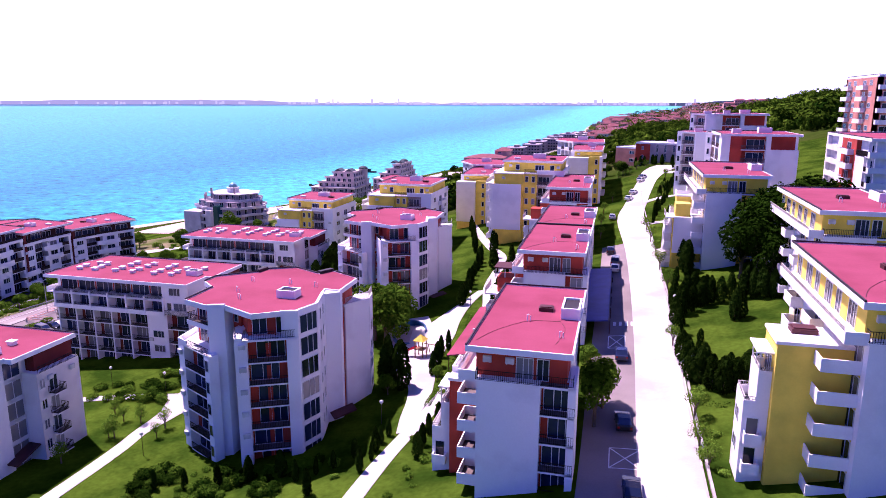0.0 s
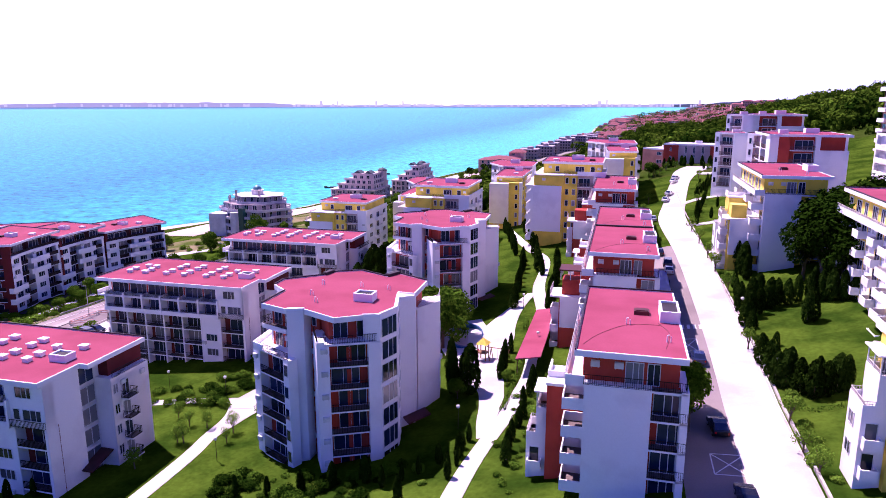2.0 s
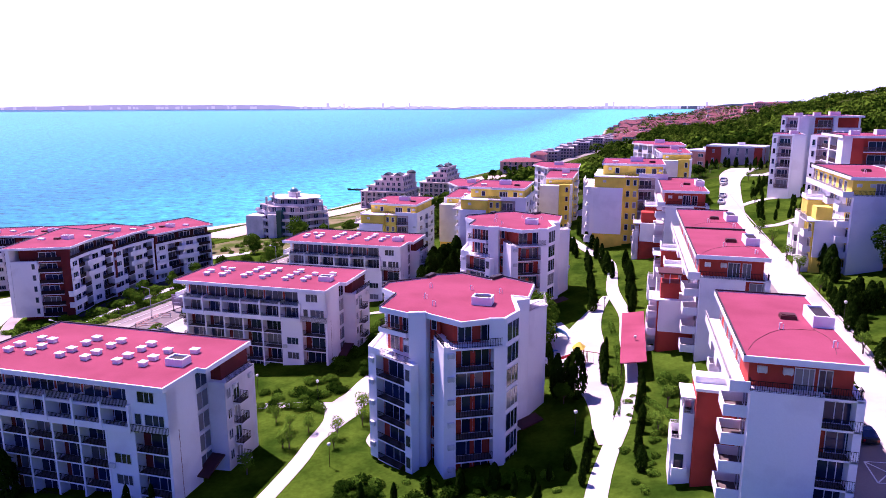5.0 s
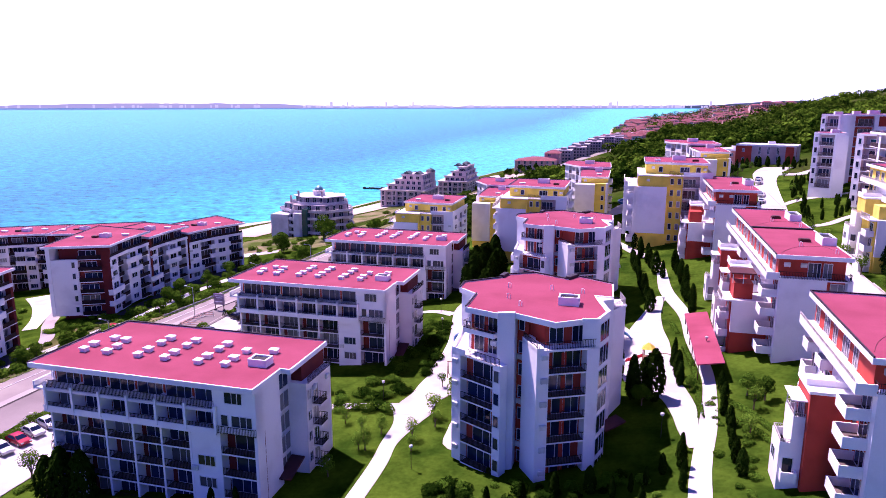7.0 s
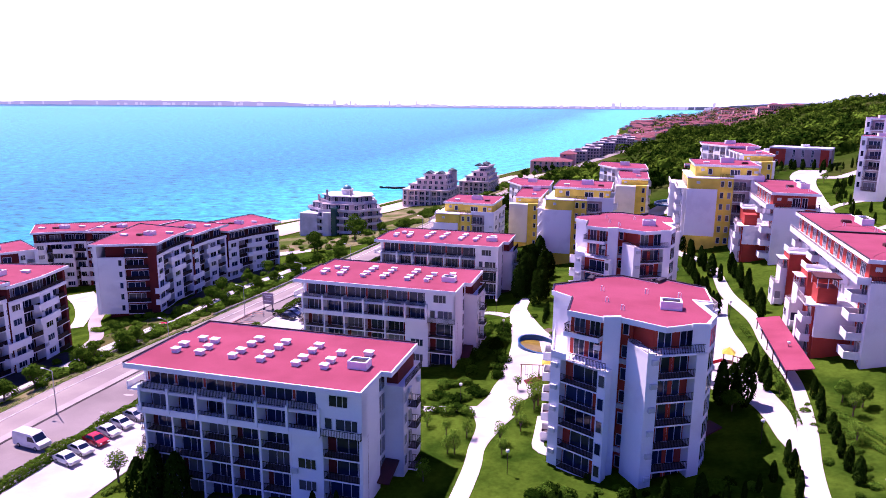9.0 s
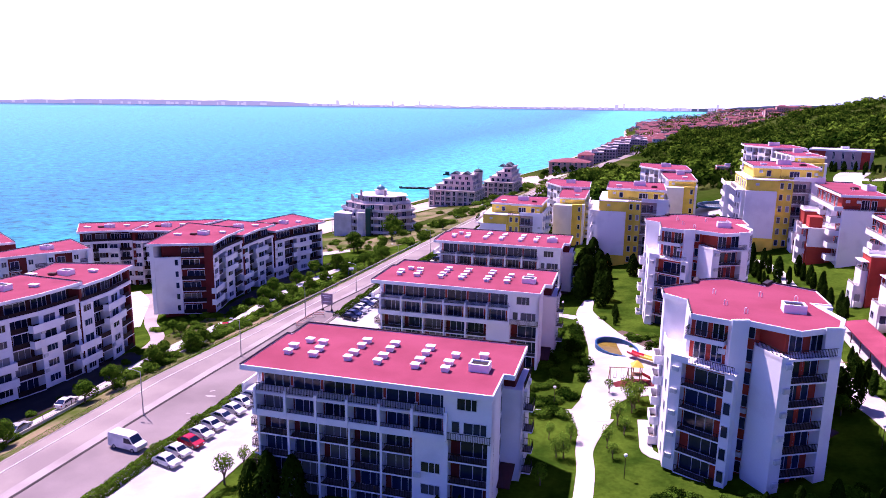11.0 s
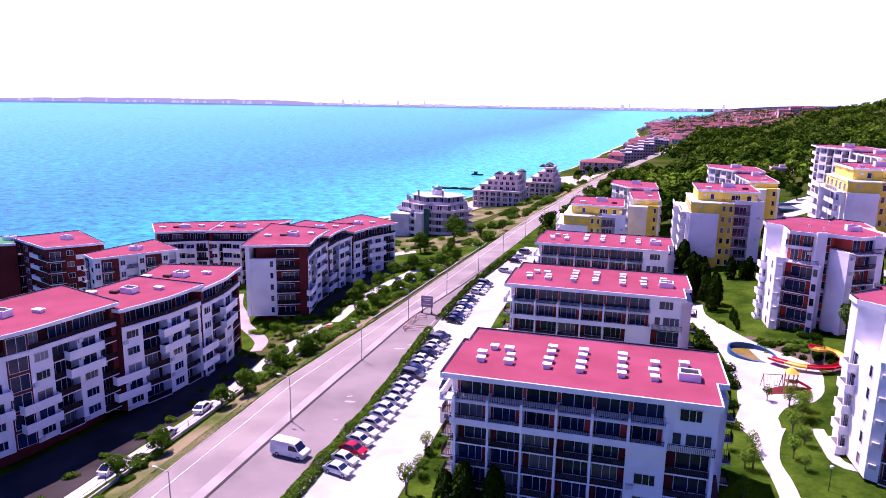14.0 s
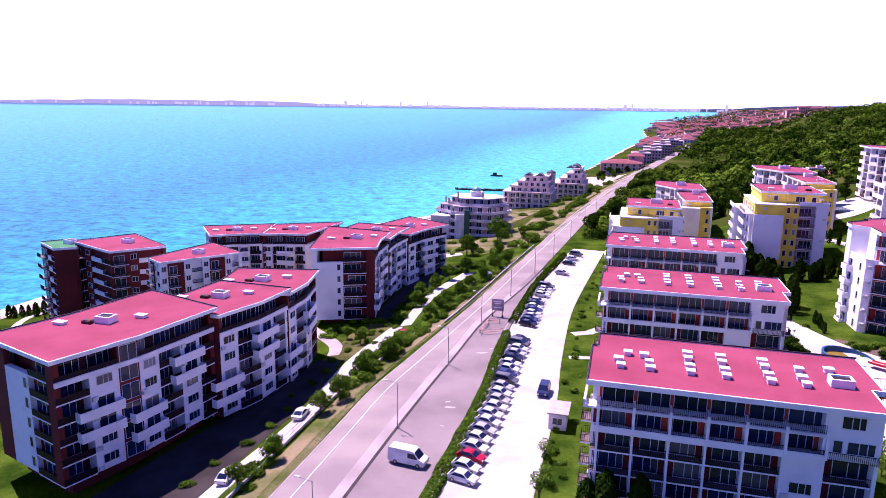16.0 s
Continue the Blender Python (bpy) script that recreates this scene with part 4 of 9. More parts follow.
    h.facade(d, e, lev[0], fh, [(1.5, "BBBBBB"), (4.7, "LLLLLL"), (1.5, "BBBBBB")], depth=1.6)
    h.prism("wall", W, [(-45.0, 71.5), (-38.3, 75.0), (-38.6, 77), (-45.4, 77)], low, lev[6] - 0.3)
    for k in range(6):
        put("air_conditioner", ac_mesh(), h.ob, h.local(side(d, e, lev[k])) @ pose(0.45, 0, 1.9))
        put("pane", pane_mesh(0.7, 1.9, M["red"]), h.ob, h.local(side(d, e, lev[k])) @ pose(3.6, 1.5, 0.1))
    h.prism("terrace", W, [c, d, e, (-38.0, 76.0), (-45.4, 76.0)], lev[6] - 0.25, lev[6])
    put("railing", rail_mesh(7.5, 0.1, M["rail"]), h.ob, h.local(side(d, e, lev[6]) @ pose(0.1, 0.2, 0)))
    put("railing", rail_mesh(4.3, 0.1, M["rail"]), h.ob, h.local(side(c, d, lev[6] + 0.3) @ pose(0.1, 0.2, -0.3)))
    r0, r1 = (-43.7, 72.1), (-38.4, 74.9)
    h.prism("wall", R, [r0, r1, (-38.6, 77.5), (-46.0, 77.5), (-46.3, 75.2)], lev[6], top - 0.45)
    m = h.local(side(r0, r1, 0))
    window(h.ob, m @ pose(0.5, 0, lev[6] + 0.08), 1.8, 2.5, 2, name="glass_door")
    window(h.ob, m @ pose(3.4, 0, lev[6] + 0.08), 1.7, 2.5, 2, name="glass_door")
    put("air_conditioner", ac_mesh(), h.ob, m @ pose(5.2, -0.9, lev[6] + 1.9))
    # glazed stair block, its parapet standing over the roof
    f, g, k2 = (-37.5, 73.4), (-36.4, 76.9), (-37.8, 82.0)
    h.prism("wall", W, [f, g, k2, (-39.0, 82.4), (-39.2, 74.2)], low, top - 0.1)
    h.prism("wall", W, [(-39.4, 72.6), e, f, (-38.8, 75.0)], lev[6], top - 0.1)
    s = Solid()
    for u, v in (((-39.4, 72.6), e), (e, f), (f, g), (g, k2)):
        s.box(-0.05, 0.0, 0, math.dist(u, v) + 0.05, 0.28, 0.4, h.local(side(u, v, top - 0.15)))
    part("stair_parapet", s, W, h.ob, "white parapet round the stair roof")
    m = h.local(side(f, g, 0))
    for k in range(7):
        window(h.ob, m @ pose(0.25, -0.01, lev[k] + 0.25), 3.1, 2.4, 3, name="stair_glazing")
    m = h.local(side(g, k2, 0))
    for k in range(7):
        window(h.ob, m @ pose(1.2, -0.01, lev[k] + 0.9), 0.6, 1.4, 1)
        window(h.ob, m @ pose(3.2, -0.01, lev[k] + 0.9), 0.6, 1.4, 1)
    # east side: plain wall, red slot, blank wing with its own terrace
    h.prism("wall", W, [k2, (-36.1, 83.4), (-36.3, 84.6), (-38.8, 84.6)], low, top - 0.1)
    h.prism("wall", R, [(-37.2, 84.5), (-36.7, 84.4), (-36.9, 87.0), (-37.4, 90)], low, top - 0.45)
    h.prism("wall", W, [(-36.6, 86.1), (-34.6, 90.5), (-35.4, 94.0), (-37.6, 92.5), (-37.2, 86.4)], low, 36.5)
    h.prism("cap", W, [(-36.7, 85.9), (-34.4, 90.4), (-34.7, 91.0), (-37.0, 86.2)], 36.5, 36.75)
    put("railing", rail_mesh(4.6, 0.1, M["rail_light"]), h.ob, h.local(side((-36.6, 86.2), (-34.7, 90.4), 36.7) @ pose(0.1, 0.1, 0)))
    put("railing", rail_mesh(3.2, 0.1, M["rail_light"]), h.ob, h.local(side((-34.7, 90.5), (-35.4, 93.7), 36.7) @ pose(0.1, 0.1, 0)))
    h.facade((-34.55, 90.5), (-35.4, 94.0), lev[0], fh, [(3.4, "WWWWWB")], depth=0.1)
    s = Solid()
    s.box(0, -2.2, 0, 3.4, 0, 0.22, pose(0, 0, 0, 0, -14, 0))
    part("entrance_canopy", s, M["brown"], h.ob, "dark sloping entrance canopy", h.local(side((-37.6, 82.2), (-36.0, 83.5), lev[1] + 0.3)))
    ring = [(-54.0, 74.2), (-49.5, 72.55), (-47.5, 73.2), (-42.4, 70.8), (-39.4, 72.9), (-37.7, 73.7), (-36.7, 76.9), (-38.1, 82.0), (-38.5, 83.8), (-36.2, 83.6), (-36.4, 90.6), (-41.8, 93.8), (-42.9, 91.5), (-47.9, 94.1), (-51.9, 92.0), (-52.3, 90.0), (-57.0, 86.0), (-56.9, 83.0), (-54.0, 80.5)]
    h.roof(ring, top, fascia=0.6)
    shaft(h, -42.9, 78.2, top, 2.6, 2.0, 1.1)
    for x, y in ((-49.6, 79.6), (-47.6, 76.6), (-44.6, 85.2), (-40.4, 84.6), (-50.4, 85.0)):
        pipe(h, x, y, top)
    s = Solid()
    for u, v in (((-52.3, 90.0), (-51.9, 92.0)), ((-42.9, 91.5), (-41.8, 93.8))):
        s.box(0, -0.35, 0, math.dist(u, v), 0.35, 0.45, h.local(side(u, v, top)))
    part("roof_kerb", s, M["dark_metal"], h.ob, "dark raised roof kerb")
    # low dark retaining wall at its foot
    h.box("plinth_wall", M["kerb"], -36.0, 78.6, Z - 1.0, -30.6, 79.0, Z + 1.3)
    return h.done()


def terrace_block(x0, y0, z, length, base, accent, label, group, width=10.0, joint=False, far=False, wings=(), towers=(), reach=3.1, lift=0.0):
    """Stepped slab house: blank south wall and roof on top; to the west a long white terrace, stacks of balconies,
    coloured towers and white wings standing out from the wall."""
    h = House("terrace_house", x0, y0, base, label, "apartment block", group, far)
    W, A, fh = M["white"], accent, 2.95
    x1, y1 = x0 + width, y0 + length
    n = int((z - 0.5 - base) / fh)
    zb = z - 0.5 - n * fh
    top1 = z - 0.5 - fh
    h.box("wall", W, x0 + 1.2, y0 + 1.85, base, x1 - 0.4, y1 - 0.3, top1)
    h.box("wall", A, x0 + 0.7, y0 + 1.4, top1, x1 - 0.5, y1 - 0.4, z - 0.45)
    # south end: blank slab and a stack of balconies
    h.box("wall", W, x0 + 0.9, y0 + 0.5, base, x0 + 7.1, y0 + 1.6, top1 + 0.15)
    h.facade((x0 + 7.1, y0 + 0.4), (x1 + 0.4, y0 + 0.4), zb, fh, [(3.3, "L" * (n - 1))], depth=1.3, back=A)
    m = h.local(pose(x0, y0 + 1.4, top1))
    b = put("balcony", slab_mesh(9.4, 1.0, W), h.ob, m @ pose(0.8, 0, 0))
    put("railing", rail_mesh(9.3, 0.9, M["rail"]), b, pose(0.05, 0, 0))
    window(h.ob, m @ pose(4.6, 0, 0.1), 1.7, 2.2, 3, name="glass_door")
    window(h.ob, m @ pose(6.6, 0, 0.1), 1.2, 2.2, 2, name="glass_door")
    put("air_conditioner", ac_mesh(), h.ob, m @ pose(1.4, 0, 1.6))
    put("air_conditioner", ac_mesh(), h.ob, m @ pose(3.6, 0, 1.6))
    h.box("wall", W, x1 - 0.3, y0 + 0.4, base, x1 + 0.4, y0 + 6.0, top1 + 0.1)
    k = max(2, int(length / 9))
    h.facade((x1 - 0.4, y0 + 6), (x1 - 0.4, y1 - 0.3), zb, fh, [(2.6, ("W" if x1 < 0 and not far else "B") * n), (5.0, "B" * n)] * k, depth=0.2, ac=0)
    # long terrace under the roof
    h.lone("terrace", W, x0 - 0.8, y0 + 0.8, top1 - 0.25, x0 + 1.2, y1 - 0.3, top1, "white terrace slab")
    h.lone("parapet", W, x0 - 0.92, y0 + 0.7, top1 - 0.35, x0 - 0.78, y1 - 0.3, top1 + 0.75)
    h.lone("parapet", W, x0 - 0.78, y0 + 0.7, top1 - 0.35, x0 + 0.9, y0 + 0.84, top1 + 0.75)
    put("railing", rail_mesh(length - 1.4, 0.1, M["rail_light"], 0.35), h.ob, h.local(side((x0 - 0.85, y1 - 0.4), (x0 - 0.85, y0 + 0.9), top1 + 0.75)))
    mm = h.local(side((x0 + 0.7, y1 - 0.4), (x0 + 0.7, y0 + 1.4), top1))
    for i in range(int((length - 2) / 3.6)):
        window(h.ob, mm @ pose(0.7 + i * 3.6, 0, 0.1), 2.2 if i % 2 else 1.5, 2.2, 3 if i % 2 else 2, name="glass_door")
    # stack of balconies beside the slab, and the wall behind
    h.facade((x0 + 1.0, y0 + 5.4), (x0 + 1.0, y0 + 1.4), zb, fh, [(0.5, "B" * (n - 1), A), (3.5, "P" * (n - 1), A)], depth=0.3, ac=0, out=3.2 if lift else 2.2)
    marks = sorted([(y, 5.0) for y in towers] + [(y, 5.2) for y in wings])
    free, y = [], y0 + 5.4
    for a, d in marks:
        free.append((y, a + y0))
        y = y0 + a + d
    free.append((y, y1 - 0.4))
    for a, b in free:
        if b - a > 2.4:
            q = max(1, round((b - a) / 6.4))
            h.facade((x0 + 0.9, b), (x0 + 0.9, a), zb, fh, [(2.8, "P" * (n - 1), A), (1.6, "W" * (n - 1)), (2.0, "S" * (n - 1), A)] * q, depth=0.7, ac=0.1, back=A)
    for t in towers:
        ya, ht = y0 + t, top1 - fh + 0.1 + lift
        h.box("wall", A, x0 - reach, ya, base, x0 + 0.9, ya + 5.0, ht)
        h.lone("cap", W, x0 - reach - 0.15, ya - 0.12, ht, x0 + 0.9, ya + 5.1, ht + 0.3)
        if lift:
            hatch(h, x0 - reach + 1.6, ya + 2.4, ht + 0.3, 2.2, 1.6)
        else:
            h.lone("parapet", W, x0 - reach - 0.1, ya + 1.6, ht + 0.3, x0 - reach + 0.1, ya + 5.1, ht + 1.0)
            h.lone("parapet", W, x0 - reach + 0.1, ya + 1.6, ht + 0.3, x0 + 0.6, ya + 1.8, ht + 1.0)
        wide = 0.6
        # white stack west of the tower, with an open deck on top of each step
        for step, (dx, top) in enumerate(((1.9 * wide, ht - fh), (3.6 * wide, ht - 2 * fh))):
            xa, xb = x0 - reach - dx, x0 - reach - (0 if step == 0 else 1.9 * wide)
            h.box("wall", W, xa, ya + 0.8, base, xb, ya + 4.6, top - 0.9)
            b = put("balcony", parapet_mesh(3.8, xb - xa, W, 0.9), h.ob, h.local(side((xb, ya + 4.6), (xb, ya + 0.8), top - 0.9)))
            put("railing", rail_mesh(3.7, xb - xa - 0.1, M["rail_light"], 0.4), b, pose(0.05, -0.02, 0.9))
            if not step:
                if far:
                    continue
                s = Solid()
                s.box(0, 0, 0, xb - xa + 0.5, 3.9, 0.14, bev=0.03)
                hat = part("pergola_roof", s, M["white"], h.ob, "pale sheet roof over a balcony", h.local(pose(xa - 0.3, ya + 0.7, top + 1.7)))
                for px, py in ((0.3, 0.1), (0.3, 1.9), (0.3, 3.6)):
                    s = Solid()
                    s.box(px, py, -1.75, px + 0.1, py + 0.1, 0)
                    part("post", s, M["frame"], hat)
                window(h.ob, h.local(side((xb, ya + 4.4), (xb, ya + 1.0), top - 0.85)) @ pose(0.4, 0, 0), 2.4, 2.1, 3, name="glass_door")
                continue
            for lev in range(int((top - 1.2 - base) / fh)):
                zz = top - 0.9 - (lev + 1) * fh
                window(h.ob, h.local(side((xa, ya + 4.6), (xa, ya + 0.8), zz + 0.9)) @ pose(0.6, 0, 0), 1.5, 1.4, 2)
                bb = put("balcony", parapet_mesh(1.5, 0.9, W, 0.9), h.ob, h.local(pose(xa + 0.2, ya + 0.8, zz)))
                window(h.ob, h.local(pose(xa + 0.35, ya + 0.8, zz + 0.1)), 1.1, 2.1, 1, name="glass_door")
    for t in wings:
        ya, wt = y0 + t, top1 - 2 * fh + 0.4
        low = base + 1.6 * fh
        h.box("wall", W, x0 - 4.4, ya, low, x0 + 0.9, ya + 5.2, wt)
        h.box("wall", A, x0 - 4.3, ya + 0.1, base, x0 + 0.9, ya + 5.2, low)
        h.lone("deck", W, x0 - 6.0, ya - 0.1, wt, x0 + 0.9, ya + 5.2, wt + 0.25)
        put("railing", rail_mesh(5.2, 0.1, M["rail_light"]), h.ob, h.local(side((x0 - 5.9, ya + 5.2), (x0 - 5.9, ya), wt + 0.25)))
        # small coloured room on the deck under a dark pergola roof
        h.box("wall", A, x0 - 4.2, ya + 1.0, wt + 0.25, x0 - 1.4, ya + 4.4, wt + 0.25 + fh * 0.85)
        if not far:
            s = Solid()
            s.box(0, 0, 0, 3.6, 4.0, 0.22, bev=0.05)
            hat = part("pergola_roof", s, M["brown"], h.ob, "dark brown pergola roof", h.local(pose(x0 - 4.7, ya + 0.6, wt + 0.25 + fh * 0.85 + 1.5)))
            for px, py in ((0.2, 0.2), (3.3, 0.2), (0.2, 3.7), (3.3, 3.7), (1.7, 0.2)):
                s = Solid()
                s.box(px, py, -1.5, px + 0.12, py + 0.12, 0)
                part("post", s, M["frame"], hat)
        # balconies on the wing's west end
        h.box("wall", A, x0 - 4.6, ya + 0.6, base, x0 - 4.3, ya + 5.0, wt)
        for lev in range(int((wt - base) / fh)):
            zz = wt - (lev + 1) * fh
            mm = h.local(side((x0 - 4.6, ya + 4.9), (x0 - 4.6, ya + 0.9), zz))
            put("balcony", parapet_mesh(3.0, 1.4, W), h.ob, mm @ pose(0.9, 0, 0))
            window(h.ob, mm @ pose(1.3, 0, 0.1), 1.8, 2.2, 2, name="glass_door")
        h.box("wall", W, x0 - 6.1, ya + 3.9, base, x0 - 4.6, ya + 5.2, wt - fh)
    ring = [(x0 - 0.1, y0 - 0.1), (x1 + 0.1, y0 - 0.1), (x1 + 0.1, y1), (x0 - 0.1, y1)]
    h.roof(ring, z)
    if joint:
        ym = y0 + length / 2
        h.lone("roof_joint", M["dark_metal"], x0, ym - 0.25, z, x1, ym + 0.25, z + 0.3, "dark raised joint across the roof")
    for yy in ((y0 + 10.5,) if not joint else (y0 + 9, y0 + length / 2 + 9)):
        hatch(h, x0 + 5.4, yy + 2.2, z)
        shaft(h, x1 - 2.0, yy, z, 2.0, 4.4, 1.25)
        pipe(h, x0 + 4.6, yy - 1.4, z)
        pipe(h, x0 + 8.4, yy - 6.0, z)
        if not far:
            run = smooth_line([(x0 + 0.6, yy - 8.6), (x0 + 2.0, yy - 5.2), (x0 + 4.8, yy - 1.5), (x0 + 8.0, yy - 0.9), (x1 - 1.9, yy - 0.2)], 0.5)
            drop = smooth_line([(x1 - 2.2, yy - 0.3), (x1 - 1.3, yy - 3.0), (x0 + 8.6, yy - 5.6), (x0 + 8.2, yy - 8.0)], 0.5)
            s = Solid()
            for line in (run, drop):
                for a, b in zip(line, line[1:]):
                    s.tube((a[0] - h.o.x, a[1] - h.o.y, z - h.o.z + 0.04), (b[0] - h.o.x, b[1] - h.o.y, z - h.o.z + 0.04), 0.022, 0.022, 4)
            part("cable", s, M["brown"], h.ob, "thin dark cable lying on the roof")
    return h.done()


def yellow_pair():
    """Stepped yellow house: a big white wall panel, a low yellow step behind it, a set-back top floor, a stack of balconies
    between yellow and white walls, and white framed balconies down the west side."""
    ox, oy, oz, fh = -70.2, 184.3, 35.3, 3.0
    low = oz - 18.6
    h = House("yellow_house", ox + 9, oy + 8, low, "yellow apartment house with a large white wall panel and pink roof", "apartment block", "yellow houses below the road", True)
    Yl, W = M["yellow"], M["white"]

    def box(name, mat, x0, y0, z0, x1, y1, z1):
        h.lone(name, mat, ox + x0, oy + y0, oz + z0, ox + x1, oy + y1, oz + z1)

    def at(x, y, z=0.0):
        return h.local(pose(ox + x, oy + y, oz + z))

    box("wall", Yl, 0.0, 0.62, -18.6, 7.8, 22.0, 2.75)
    box("wall", Yl, 7.8, 2.95, -18.6, 18.4, 22.0, 2.75)
    box("wall_panel", W, -0.1, 0.0, -12.4, 7.4, 0.61, 0.0)
    box("step_roof", W, -0.15, 0.45, 2.75, 7.85, 22.2, 3.0)
    box("parapet", W, -0.15, 0.45, 3.0, 0.05, 5.0, 3.45)
    box("step_roof", W, 7.86, 1.45, 2.75, 18.7, 22.2, 3.0)
    box("wall", Yl, 2.0, 4.6, 3.0, 8.6, 22.0, 5.6)
    box("wall", Yl, 8.61, 3.8, 3.0, 17.4, 22.0, 5.6)
    ring = [(1.6, 4.0), (8.2, 4.0), (8.2, 3.2), (18.0, 3.2), (18.0, 22.6), (1.6, 22.6)]
    h.roof([(ox + x, oy + y) for x, y in ring], oz + 6.1, fascia=0.5)
    # south front right of the panel
    h.facade((ox + 7.8, oy + 1.6), (ox + 18.6, oy + 1.6), oz - 15.25, fh, [(1.8, "wwwwww", Yl), (1.8, "wwwwww", Yl), (4.2, "LLLLLL"), (3.0, "BBBBBB")], depth=1.3, back=M["dusky"], rail=M["rail_mid"])
    box("parapet", W, 11.4, 1.45, 3.0, 18.7, 1.62, 3.85)
    box("parapet", W, 18.5, 1.63, 3.0, 18.68, 21.0, 3.85)
    put("railing", rail_mesh(3.6, 0.1, M["rail"]), h.ob, at(7.9, 1.8, 3.0))
    for x, y, w, n in ((10.6, 3.8, 2.4, 3), (14.6, 3.8, 1.2, 1), (5.2, 4.6, 1.1, 1)):
        window(h.ob, at(x, y, 3.5), w, 1.5, n)
    for x, y, z in ((3.4, 4.6, 4.4), (16.4, 3.8, 4.2), (2.2, 0.62, 1.4), (17.2, 1.6, -1.0), (17.2, 1.6, -7.0)):
        put("air_conditioner", ac_mesh(), h.ob, at(x, y, z))
    # white framed balconies standing out to the west, in two steps
    h.facade((ox - 0.9, oy + 12.6), (ox - 0.9, oy + 1.2), oz - 15.25, fh, [(0.4, "BBBBB"), (4.6, "PPPPP"), (0.4, "BBBBB"), (4.6, "PPPPP"), (1.6, "BBBBB")], depth=0.9, back=M["dusky"], out=1.5)
    box("terrace", W, -2.5, 1.0, -0.25, -0.01, 12.8, 0.0)
    put("railing", rail_mesh(11.4, 2.2, M["rail_light"]), h.ob, h.local(side((ox - 0.1, oy + 12.7), (ox - 0.1, oy + 1.1), oz)))
    h.facade((ox - 3.6, oy + 22.0), (ox - 3.6, oy + 12.9), oz - 15.25, fh, [(3.4, "SSSSS"), (0.6, "BBBBB"), (3.4, "SSSSS"), (0.5, "BBBBB")], depth=3.5, back=M["dusky"], rail=M["rail_mid"])
    box("terrace", W, -3.7, 12.85, -0.25, -0.01, 22.2, 0.02)
    box("parapet", W, -3.7, 12.85, 0.02, -3.5, 22.2, 0.9)
    for y in (2.4, 6.4, 10.2, 14.6, 18.4):
        window(h.ob, h.local(side((ox, oy + y + 1.8), (ox, oy + y), oz + 0.1)), 1.8, 2.1, 2, name="glass_door")
    # east side
    h.facade((ox + 18.42, oy + 3.0), (ox + 18.42, oy + 22.0), oz - 15.25, fh, [(4.0, "WWWWWW"), (3.4, "PPPPPP"), (4.0, "WWWWWW")], depth=0.2, ac=0)
    shaft(h, ox + 9.0, oy + 12.0, oz + 6.1, 3.4, 2.4, 1.3)
    hatch(h, ox + 14.0, oy + 9.0, oz + 6.1)
    vent(h, ox + 5.0, oy + 9.0, oz + 6.1, 1.4, 0.9, 0.5)
    return h.done()


